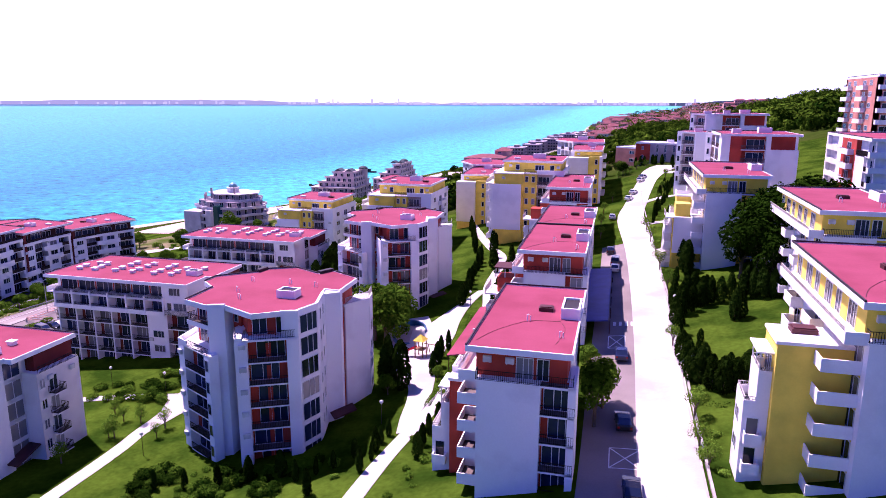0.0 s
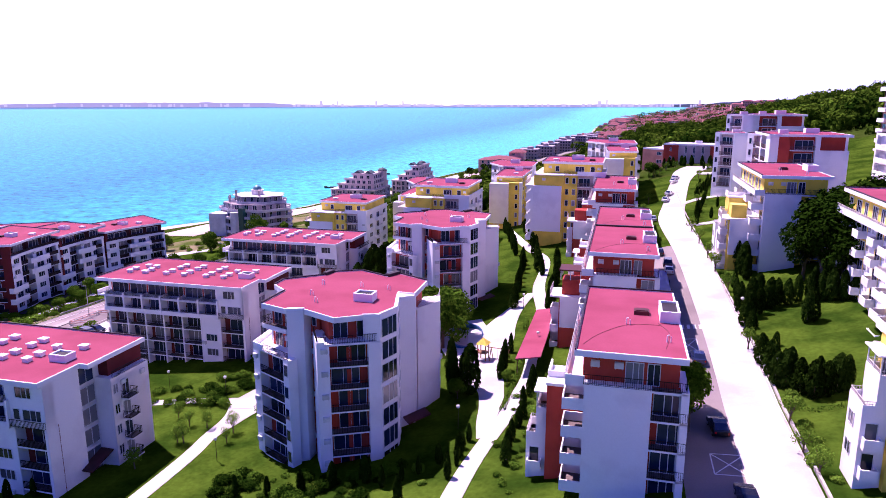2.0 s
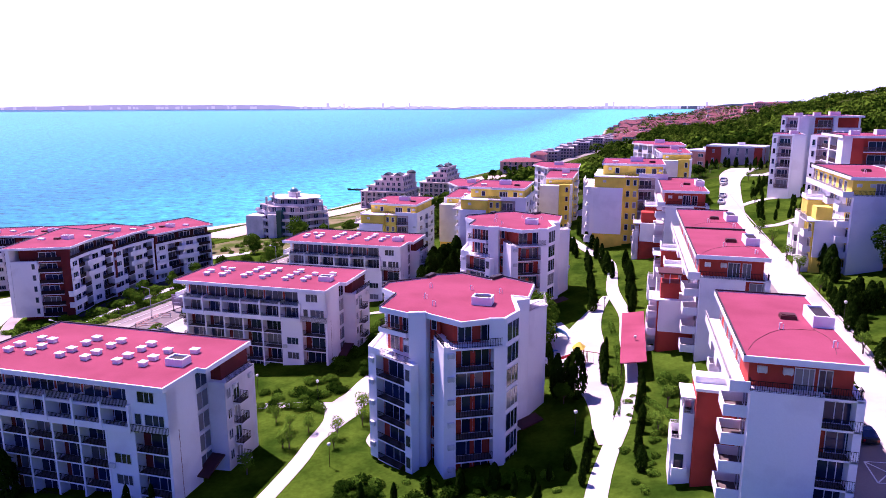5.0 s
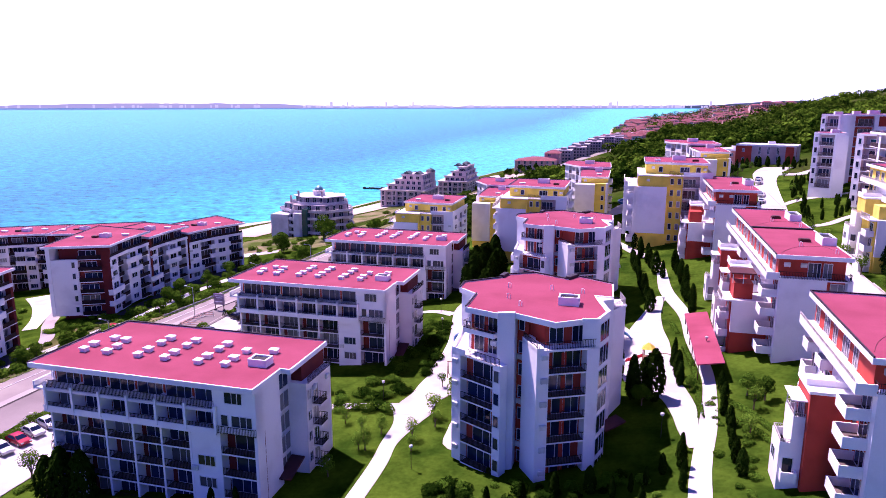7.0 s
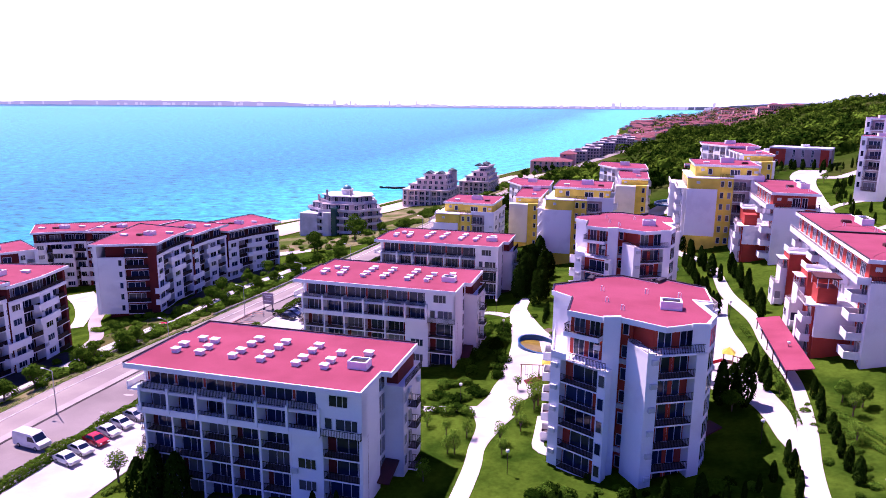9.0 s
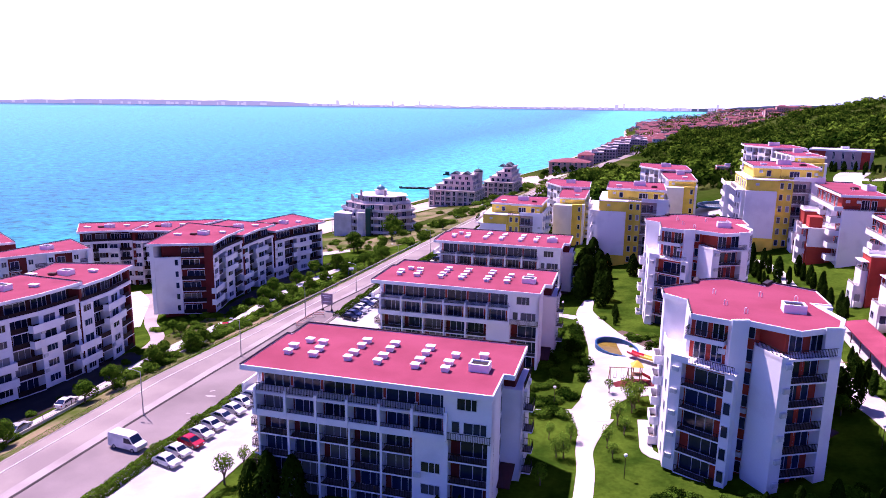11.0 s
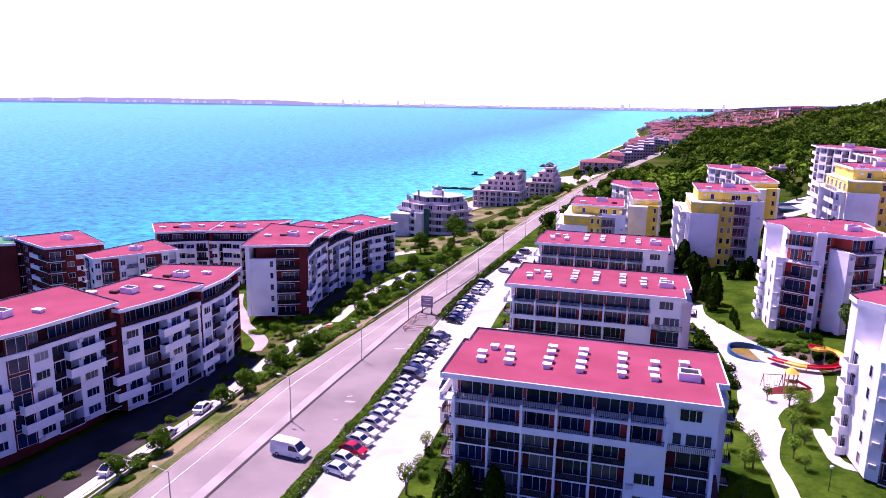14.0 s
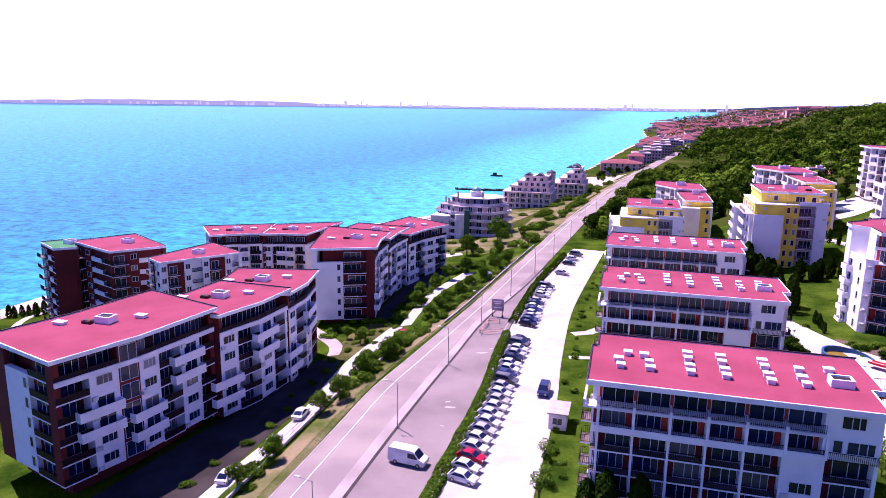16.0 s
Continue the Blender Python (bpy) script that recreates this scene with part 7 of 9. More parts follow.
ribbon("pavement_court", [(-178, 214), (-171, 220), (-163, 224)], [6, 8, 5], M["concrete"], 0.12, "pale paved court beside the beach hotel", "courtyard", cross=4)
ribbon("ground_sand", [(-258, 262), (-240, 296), (-226, 322), (-212, 346), (-202, 370)], [30, 28, 26, 22, 16], M["sand"], 0.11, "pale beach sand by the water", "sand", cross=8, step=4)
ribbon("ground_sand", [(-206, 262), (-200, 296), (-190, 330), (-180, 362), (-172, 400), (-160, 440)], [22, 26, 26, 24, 22, 20], M["sand"], 0.12, "pale beach sand before the hotels", "sand", cross=6, step=5)
ribbon("ground_rough", [(-172, 292), (-164, 320), (-158, 352)], [22, 20, 16], M["scrub"], 0.16, "rough weedy ground behind the beach hotels", "rough ground", cross=6, step=5)
ribbon("ground_sand", [(-152, 452), (-142, 500), (-134, 560)], [22, 28, 22], M["sand"], 0.10, "trodden sandy ground beside the coast hotel", "sand", cross=6, step=5)
ribbon("ground_sand", [(-134, 462), (-126, 500), (-116, 545)], [26, 36, 30], M["sand"], 0.12, "trodden sandy ground beside the coast hotel", "sand", cross=4, step=5)


def jetty():
    s = Solid()
    rng = random.Random(3)
    for i in range(46):
        x, y = -232 + i * 0.85, 486 + 0.08 * i
        s.prism([(x + rng.uniform(-1, 1) + math.cos(a) * 1.3, y + rng.uniform(-1.5, 1.5) + math.sin(a) * 1.3) for a in (0, 1.3, 2.6, 3.9, 5.1)], -0.5, rng.uniform(0.6, 1.6))
    ob = new("jetty", s.mesh("jetty", M["gutter"]))
    tagged(ob, "dark rock breakwater running into the sea", "breakwater", "", "stuff")
    b = thing("boat", -223.5, 595, 0.0, "small dark moored work boat", "boat")
    s = Solid()
    s.prism([(-5, -1.6), (3, -1.8), (6, 0), (3, 1.8), (-5, 1.6)], -0.2, 1.3)
    part("hull", s, M["dark_metal"], b)
    s = Solid()
    s.box(-3, -1.1, 1.3, 0.5, 1.1, 3.4, bev=0.2)
    part("cabin", s, M["dark_metal"], b)


jetty()

# ---- planting ----
def leaves(points, size, mat, name="crown", up=0.0, seed=1):
    """A crown of small leaf sprays: each point (position, outward) carries a bent three-cornered pair of blades."""
    rng = random.Random(seed)
    v, f = [], []
    for p, out in points:
        a = Vector((rng.uniform(-1, 1), rng.uniform(-1, 1), rng.uniform(-1, 1)))
        nrm = (out.normalized() + a * 0.55).normalized()
        t = nrm.cross(Vector((rng.uniform(-1, 1), rng.uniform(-1, 1), 1.0 + up))).normalized()
        b = nrm.cross(t)
        s = size * rng.uniform(0.6, 1.35)
        n = len(v)
        lift = nrm * s * 0.25
        v += [tuple(p - t * s * 0.6 - b * s * 0.5), tuple(p + t * s * 0.6 - b * s * 0.35), tuple(p + b * s * (0.75 + up) + lift), tuple(p - nrm * s * 0.45)]
        f += [(n, n + 1, n + 2), (n, n + 2, n + 3)]
    return mesh_of(name, v, f, [mat])


def cypress_mesh(seed, slim=1.0):
    rng = random.Random(seed)
    pts = []
    lean = (rng.uniform(-0.03, 0.03), rng.uniform(-0.03, 0.03))
    for _ in range(760):
        z = rng.random() ** 0.8
        r = 0.135 * slim * (min(1.0, 3.2 * z + 0.45) * (1 - z ** 3.2) ** 0.7 + 0.03) * rng.uniform(0.82, 1.08)
        a = rng.uniform(0, 2 * math.pi)
        r *= 1 + 0.16 * math.sin(3 * a + seed) * math.sin(9 * z)
        pts.append((Vector((r * math.cos(a) + lean[0] * z, r * math.sin(a) + lean[1] * z, 0.03 + z * 0.95)), Vector((math.cos(a), math.sin(a), 0.25))))
    return leaves(pts, 0.048, M["leaf_cypress"], up=0.7, seed=seed)


def blob_points(rng, lobes, per):
    pts = []
    for c, r in lobes:
        for _ in range(int(per * r * r)):
            d = Vector((rng.gauss(0, 1), rng.gauss(0, 1), rng.gauss(0.15, 1))).normalized()
            pts.append((Vector(c) + d * r * rng.uniform(0.7, 1.08), d + Vector((0, 0, 0.25))))
    return pts


def tree_meshes(seed, mat, leaf=0.19, per=300, spread=1.0):
    rng = random.Random(seed)
    s = Solid()
    s.tube((0, 0, -0.4), (0.05, 0, 1.5), 0.17, 0.12, 7)
    lobes = []
    for i in range(7):
        a = i * 2.4 + rng.uniform(-0.4, 0.4)
        r = spread * rng.uniform(0.6, 1.35)
        c = (r * math.cos(a), r * math.sin(a), rng.uniform(2.0, 3.9))
        s.tube((0.05, 0, rng.uniform(1.0, 1.5)), c, 0.07, 0.025, 5)
        lobes.append((c, rng.uniform(0.7, 1.15)))
    lobes.append(((0, 0, 3.9), 1.0))
    return s.mesh("trunk", M["bark"]), leaves(blob_points(rng, lobes, per), leaf, mat, seed=seed)


def bush_mesh(seed, mat, leaf=0.14):
    rng = random.Random(seed)
    lobes = [((rng.uniform(-0.5, 0.5), rng.uniform(-0.5, 0.5), rng.uniform(0.25, 0.55)), rng.uniform(0.4, 0.6)) for _ in range(6)]
    return leaves(blob_points(rng, lobes, 380), leaf, mat, seed=seed)


CYP = [cypress_mesh(i, sl) for i, sl in ((1, 1.0), (2, 1.25), (3, 0.85), (4, 1.5))]
CYP_TRUNK = Solid()
CYP_TRUNK.tube((0, 0, -0.06), (0, 0, 0.3), 0.022, 0.015, 6)
CYP_TRUNK = CYP_TRUNK.mesh("trunk", M["bark"])
DARK = [tree_meshes(i, M["leaf_dark"], 0.17, 380, 1.1) for i in (4, 5)]
TREES = [tree_meshes(i, M["leaf_tree"]) for i in (1, 2, 3)]
YOUNG = [tree_meshes(i, M["leaf_light"], 0.17, 100, 0.8) for i in (7, 8)]
BUSH = [bush_mesh(i, M["leaf_tree"]) for i in (1, 2, 3)]
BUSH_D = [bush_mesh(i, M["leaf_dark"]) for i in (8, 9)]
BUSH_L = [bush_mesh(i, M["leaf_light"]) for i in (5, 6)]
rng_g = random.Random(21)


def cypress(x, y, h, k=None, group="cypresses on the lawn"):
    label = "narrow dark green cypress standing on the lawn"
    far = y > 112
    if far:
        t = tagged(new("cypress", CYP[rng_g.randrange(3) if k is None else k]), label, "cypress", group)
        t.location = (x, y, ground(x, y) - 0.05)
    else:
        t = thing("cypress", x, y, ground(x, y) - 0.05, label, "cypress", group)
    t.rotation_euler = (0, 0, rng_g.uniform(0, 6.28))
    w = h * rng_g.uniform(0.85, 1.1)
    t.scale = (w, w, h)
    if far:
        return
    put("trunk", CYP_TRUNK, t)
    put("crown", CYP[rng_g.randrange(3) if k is None else k], t)


def tree(x, y, h, kind=None, label="leafy green deciduous tree", name="tree", group=""):
    src = rng_g.choice(kind or TREES)
    t = thing(name, x, y, ground(x, y) - 0.05, label, "tree", group)
    t.rotation_euler = (0, 0, rng_g.uniform(0, 6.28))
    k = h / 5.0
    t.scale = (k * rng_g.uniform(0.9, 1.15), k * rng_g.uniform(0.9, 1.15), k)
    put("trunk", src[0], t)
    put("crown", src[1], t)


THICKETS = {}


def bush(x, y, r, kind=None, label="rounded green garden shrub", group=""):
    src = rng_g.choice(kind or BUSH)
    if y > 203 or group in ("shrubs under the crescent", "shrubs by the car park", "shrubs between the crescent blocks", "shrubs on the road bank") and (y > 120 or r < 1.1):
        m = pose(x, y, ground(x, y) - 0.05, 0, 0, rng_g.uniform(0, 360)) @ Matrix.Diagonal((r, r, r * rng_g.uniform(0.75, 1.0), 1))
        THICKETS.setdefault((label, group), []).append((src, m))
        return
    b = new("shrub", src)
    b.location = (x, y, ground(x, y) - 0.05)
    b.rotation_euler = (0, 0, rng_g.uniform(0, 6.28))
    b.scale = (r, r, r * rng_g.uniform(0.75, 1.0))
    tagged(b, label, "shrub", group)


def row(p, q, n, h, kind=None, jit=0.4, group="cypresses on the lawn"):
    for i in range(n):
        t = i / max(1, n - 1)
        cypress(p[0] + (q[0] - p[0]) * t + rng_g.uniform(-jit, jit), p[1] + (q[1] - p[1]) * t + rng_g.uniform(-jit, jit), h * rng_g.uniform(0.8, 1.15), kind, group)


def hedge(line, w, h, mat, label="clipped green hedge", per=16, leaf=0.2, gap=0.0):
    rng = random.Random(len(line) * 7 + int(line[0][1]))
    pts = []
    fine = smooth_line([(x, y, 0) for x, y in line], 1.0)
    for i in range(len(fine) - 1):
        a, b = Vector(fine[i][:2]), Vector(fine[i + 1][:2])
        d = (b - a).normalized()
        n = Vector((d.y, -d.x))
        hh = h * (0.75 + 0.5 * noise.noise((a.x * 0.3, a.y * 0.3, 0)))
        if gap and noise.noise((a.x * 0.13, a.y * 0.13, 5)) > gap:
            continue
        for _ in range(int(per * (b - a).length)):
            ang = rng.uniform(-0.1, math.pi + 0.1)
            o = Vector((n.x * math.cos(ang), n.y * math.cos(ang), math.sin(ang)))
            c = a + (b - a) * rng.random()
            k = rng.uniform(0.75, 1.1)
            pts.append((Vector((c.x + o.x * w / 2 * k, c.y + o.y * w / 2 * k, ground(c.x, c.y) + 0.05 + max(0, o.z) * hh * k)), o))
    return tagged(new("hedge", leaves(pts, leaf, mat, "hedge", seed=3)), label, "hedge", "", "stuff")


# cypresses: both sides of the lower path, the lawn above the street, the beds by the towers
row((-29.5, 130), (-33, 168), 11, 4.6)
row((-22.3, 126), (-23.4, 158), 9, 4.8)
row((-26.6, 152), (-31, 172), 5, 5.2)
row((-36, 176), (-46, 214), 9, 4.4)
row((-31, 178), (-38, 204), 7, 4.4)
row((-21.4, 70), (-20.8, 92), 8, 3.2)
row((-27.6, 68), (-27.0, 77), 5, 3.0)
row((-26.3, 95), (-26.6, 106), 4, 4.0)
row((-34.6, 66), (-29.6, 71), 4, 2.8)
for x, y, h in ((-33.0, 92.0, 7.0), (-35.2, 100.0, 6.0), (-41.5, 66.5, 3.4), (-45, 65.5, 3.0), (-49, 64.5, 2.6), (-53, 64.0, 2.8), (-37.5, 67.5, 3.6), (-32.0, 63.0, 3.4), (-81.5, 58.5, 3.2), (-79.0, 60.0, 2.6)):
    cypress(x, y, h)
GR = "broad cypresses round the upper lawn"
for x, y in ((9.6, 115.0), (10.8, 112.6), (12.3, 113.6), (14.0, 115.7), (15.5, 116.6), (17.1, 116.5), (18.7, 117.2), (20.4, 117.0), (22.0, 116.3), (23.2, 115.7), (24.6, 114.7), (26.2, 114.2), (18.0, 107.8), (19.0, 108.2), (9.4, 108.3), (9.5, 103.8), (11.6, 117.2), (13.2, 118.4), (15.0, 119.2), (21.4, 119.4)):
    cypress(x + 0.3, y, rng_g.uniform(4.4, 5.6), 1, GR)
for x, y in ((9.8, 94.1), (10.4, 87.4), (11.3, 86.8), (12.6, 85.1), (13.8, 83.6), (15.0, 83.8), (10.2, 90.4), (12.0, 87.6), (14.6, 85.2), (16.4, 84.6), (17.4, 85.0)):
    cypress(x, y, rng_g.uniform(4.2, 5.2), 3, GR)
row((10.0, 117.4), (11.4, 131), 5, 3.0, None, 0.5, GR)
row((13.0, 139), (13.4, 133), 3, 6.0, 1, 0.4, GR)
row((12.0, 92), (12.6, 100), 3, 2.6, 3, 0.3, GR)
row((9.6, 180), (12.0, 205), 9, 2.9, None, 1.0, GR)
row((12.5, 212), (19, 240), 13, 2.9, None, 1.6, GR)
row((14, 186), (21, 196), 6, 3.0, None, 1.4, GR)
row((6, 289), (24, 275.5), 14, 3.8, None, 1.2, GR)
row((20, 268), (34, 276), 9, 3.4, None, 1.4, GR)
row((14, 228), (24, 246), 7, 3.0, None, 1.4, GR)
row((17, 200), (28, 206), 6, 3.6, None, 1.4, GR)
for i in range(9):
    x, y = 1.5 + i * 1.25, 262 + i * 2.4 + rng_g.uniform(-2, 2)
    tree(x - rng_g.uniform(0, 3), y, rng_g.uniform(2.6, 3.8), YOUNG, "small light green garden tree beside the street", "young_tree", "small trees beside the upper street")
for x, y in ((15.4, 247), (17.4, 241), (13.0, 222), (20, 262), (25, 266), (11.4, 207)):
    tree(x, y, rng_g.uniform(2.6, 3.6), YOUNG, "small light green garden tree beside the street", "young_tree", "small trees beside the upper street")
row((34, 150), (44, 160), 6, 4.6, None, 1.0, GR)
# dark trees beside the upper yellow house
for x, y, h in ((24, 124, 11), (27, 127, 12), (30, 123, 12), (28, 130, 12.5), (32, 128, 12), (25, 119, 9), (30, 118, 9), (34, 122, 10), (33, 133, 12), (22, 128, 9), (36, 128, 11)):
    tree(x, y, h * 1.25, DARK, "dense dark green tree beside the yellow house", group="dark trees by the upper lawn")
# broadleaf trees
for x, y, h in ((-1.2, 74, 8.0), (-0.4, 79, 6.5), (-39.5, 111, 10.5), (-42.5, 114, 11), (-44.5, 118, 10), (-37.8, 116, 9.5), (-41, 121, 9), (-2.6, 90, 4.0)):
    tree(x, y, h)
for x, y, h in ((9.9, 77.3, 4.0), (9.8, 70.5, 3.4), (10.2, 66, 3.4), (8.9, 99, 3.6), (9.6, 126, 4.2), (8.8, 138, 4.4), (8.4, 148, 4.0), (7.8, 160, 4.4), (7.2, 172, 4.0), (-3.6, 170, 3.4), (-4.0, 184, 3.6), (-3.8, 200, 3.8), (-1.6, 216, 3.6), (-61.6, 86.4, 4.2), (-59.6, 90.6, 3.8), (-60.6, 83.6, 3.2), (-69.4, 75.5, 3.0), (-71.0, 80.6, 2.8), (-74.6, 83.0, 2.6), (-70.6, 68.0, 3.4), (-62.0, 76.4, 2.6), (-17.6, 86, 3.6), (-19.0, 79.0, 3.2), (-112.2, 62.0, 5.0), (-112.0, 66.5, 3.6), (-113.0, 73.4, 3.4)):
    tree(x, y, h, YOUNG, "slender young garden tree with light leaves", "young_tree", "young garden trees")
for x, y, h in ((-151.4, 64, 4.6), (-152.6, 56, 4.0), (-151.7, 80, 4.6), (-150.6, 85.5, 5.2), (-150.8, 97, 5.2), (-151.4, 101, 4.6), (-149.4, 107, 5.2), (-148.8, 110.6, 4.6), (-149.4, 137, 4.2), (-148.6, 143, 4.6), (-148, 150, 4.6), (-147, 158, 5.0), (-146, 166, 4.6), (-160, 118, 3.6), (-165, 122, 3.4), (-144.6, 176, 5.0), (-143.6, 190, 5.0), (-142, 202, 5.0), (-144, 250, 6.0), (-137, 262, 5.0)):
    tree(x, y, h, None, "bushy green roadside tree below the coast road", group="trees below the coast road")
for x, y, h in ((-153.4, 244, 11.0), (-160.6, 222, 8.0), (-158.0, 219, 6.0), (-149, 224, 5.0), (-146.6, 214, 5.0), (-183, 226, 7.0), (-187, 220, 6.0), (-190, 232, 5.0), (-172, 208, 4.5)):
    tree(x, y, h, None, "large bushy green tree before the beach hotel", group="trees before the beach hotel")
for i in range(46):
    y = rng_g.uniform(232, 470)
    x = bend(y) - rng_g.uniform(149.5, 156 + (10 if y > 300 else 2))
    bush(x, y, rng_g.uniform(1.8, 3.6), BUSH_L if i % 4 == 0 else None, "dense wild shrub beside the coast road", "shrubs along the coast road")
for i in range(10):
    y = rng_g.uniform(430, 560)
    tree(bend(y) - rng_g.uniform(152, 176), y, rng_g.uniform(4.5, 8.0), DARK if i % 2 else None, "dark bushy tree by the shore", group="trees by the shore")
for x, y in ((-119, 254), (-116, 262), (-112, 300), (-108, 306), (-104, 318), (-100, 330), (-96, 345), (-110, 315), (-101, 300)):
    tree(x + rng_g.uniform(-2, 2), y, rng_g.uniform(7, 10), DARK, "large dark tree beside the coast road", group="trees beside the coast road")
for i in range(14):
    tree(-30 + i * 2.3 + rng_g.uniform(-3, 3), 262 + rng_g.uniform(-6, 26), rng_g.uniform(3.2, 6.5), DARK if i % 3 else None, "dense green tree on the slope behind the yellow houses", group="trees behind the yellow houses")
for i in range(20):
    bush(rng_g.uniform(-178, -154), rng_g.uniform(222, 252), rng_g.uniform(0.9, 2.0), BUSH_L if i % 2 else None, "dense wild shrub behind the beach hotels", "shrubs behind the beach hotels")
# tall conifers between the hotels and the towers
row((-70.6, 152), (-72.6, 182), 10, 9.0, 3, 1.6, "tall conifers between the blocks")
row((-67.0, 146), (-68.0, 176), 8, 7.5, 3, 1.4, "tall conifers between the blocks")
row((-63.5, 139), (-63.2, 132), 6, 2.6, 1, 0.3)
BED = "round clipped shrubs beside the pool"
for x, y, r in ((-70.8, 129, 1.3), (-69.9, 123.5, 1.2), (-69.3, 119, 1.2), (-69.5, 112.9, 1.4), (-69.4, 106.2, 1.1), (-70.4, 95.9, 1.2), (-66.0, 135.6, 1.0), (-60.9, 124.6, 0.6), (-60.0, 123.4, 0.7), (-58.4, 123.2, 0.75), (-59.3, 120.8, 0.6)):
    bush(x, y, r, BUSH_L if r < 0.8 else None, "light flowering shrub beside the pool" if r < 0.8 else "round clipped green garden shrub", BED)
for i in range(30):
    k = rng_g.random()
    bush(-60.0 + 11.5 * k + rng_g.uniform(-1.6, 2.2), 121.6 - 9.6 * k + rng_g.uniform(-0.8, 3.4), rng_g.uniform(0.55, 1.25), BUSH_D if i % 3 else None, "round clipped dark green garden shrub", BED)
for x, y, h in ((-60.3, 95.6, 4.2), (-59.2, 92.0, 4.6), (-62.8, 79.4, 3.6), (-63.2, 97.2, 2.8), (-67.9, 80.5, 3.4), (-68.4, 75.5, 4.0), (-58.6, 94.6, 3.6)):
    tree(x, y, h, YOUNG, "slender young garden tree with light leaves", "young_tree", "young garden trees")
row((-106.6, 58.6), (-100.2, 58.2), 3, 6.5, 3, 0.5, "conifers before the hotel")
row((-60.0, 171), (-50, 172), 6, 5.5, 3, 1.2, "tall conifers between the blocks")
# shrubs
for x, y, r in ((-75.6, 92.8, 1.7), (-74.0, 92.2, 1.3), (-72.6, 91.8, 1.6), (-70.2, 94.8, 1.7), (-68.6, 94.4, 1.5), (-71.8, 88.6, 1.5), (-70.2, 88.9, 1.3), (-77.6, 88.0, 1.2), (-79.4, 92.4, 1.2), (-67.3, 102.6, 1.5), (-67.9, 106.0, 1.4), (-67.9, 109.3, 1.8), (-69.2, 113.0, 1.6), (-70.6, 116.7, 1.9), (-70.9, 120.6, 1.6), (-70.5, 125.0, 2.0), (-71.4, 129.0, 1.7)):
    bush(x, y, r, BUSH_D, "dense round dark shrub by the garden path", "round shrubs by the garden paths")
for i in range(46):
    bush(-57 + rng_g.uniform(0, 23), 62.5 + rng_g.uniform(-3, 9.0), rng_g.uniform(0.6, 1.5), BUSH_D if i % 3 else BUSH, group="shrubs under the tower")
for i in range(16):
    bush(rng_g.uniform(-54, -40), rng_g.uniform(120, 132), rng_g.uniform(0.7, 1.5), BUSH_D if i % 2 else None, group="shrubs under the rear tower")
for x, y, h in ((-17.8, 90.1, 3.4), (-15.9, 88.2, 3.6), (-24.9, 93.4, 2.4), (-31.6, 89.6, 3.4)):
    tree(x, y, h, None, "small round-crowned garden tree", "garden_tree", "round garden trees")
cypress(-30.2, 91.2, 8.0, 3)
cypress(-31.2, 92.8, 6.0, 3)
for i in range(30):
    y = 92 + i * 3.7 + rng_g.uniform(-1, 1)
    bush(-150.6 + bend(y) + rng_g.uniform(-1.4, 0.9), y, rng_g.uniform(1.3, 2.4), BUSH_L if i % 5 == 0 else None, "wild green shrub on the road bank", "shrubs on the road bank")
for i in range(20):
    a = rng_g.uniform(0, 1)
    bush(-72.5 - 3.5 * rng_g.random() + a * 1.0, 96 + 38 * a, rng_g.uniform(0.9, 1.7), group="shrubs by the hotel")
for i in range(12):
    bush(-84 + i * 1.3 + rng_g.uniform(-0.4, 0.4), 91.2 + rng_g.uniform(-0.6, 1.4) - 4.5 * (i % 2), rng_g.uniform(1.0, 1.6), group="shrubs by the garden path")
for i in range(20):
    bush(-57.5 + rng_g.uniform(-3, 8), 121.5 + rng_g.uniform(-3.5, 3), rng_g.uniform(0.5, 1.1), BUSH_L if i % 3 == 0 else None, group="shrubs by the pool")
for i in range(16):
    bush(-56 + rng_g.uniform(0, 26), 66.5 + rng_g.uniform(-4, 3.5), rng_g.uniform(0.5, 1.0), BUSH_L if i % 4 == 0 else None, group="shrubs under the tower")
for i in range(14):
    bush(10.4 + rng_g.uniform(-0.3, 1.4), 64 + i * 4.4 + rng_g.uniform(-1, 1), rng_g.uniform(0.6, 1.2), BUSH_L, group="shrubs along the street")
for i in range(18):
    bush(rng_g.uniform(-23, -19), 60 + i * 1.87, rng_g.uniform(0.4, 0.9), group="shrubs along the lower path")
for i in range(40):
    y = rng_g.uniform(50, 200)
    bush(-149.6 + bend(y) - rng_g.uniform(0, 3.5), y, rng_g.uniform(0.8, 1.7), BUSH_L if i % 3 == 0 else None, "wild green shrub on the road bank", "shrubs on the road bank")
for i in range(42):
    y = rng_g.uniform(56, 205)
    bush(float(np.interp(y, (60, 92, 113, 144, 169, 202), (-111.4, -111.6, -112.8, -113.6, -112.8, -110.8))) + rng_g.uniform(-1.2, 2.2), y, rng_g.uniform(0.4, 1.1), BUSH_L if i % 2 else None, group="shrubs by the car park")
for i in range(16):
    bush(rng_g.uniform(-162, -158), 50 + i * 6.3, rng_g.uniform(0.7, 1.4), group="shrubs under the crescent")
HEDGE = "ragged green hedge along the car park"
hedge([(-126.1, 30), (-126.1, 60), (-126.2, 92), (-127.6, 113), (-128.0, 125.6)], 2.1, 1.7, M["leaf_tree"], HEDGE, 210, 0.2)
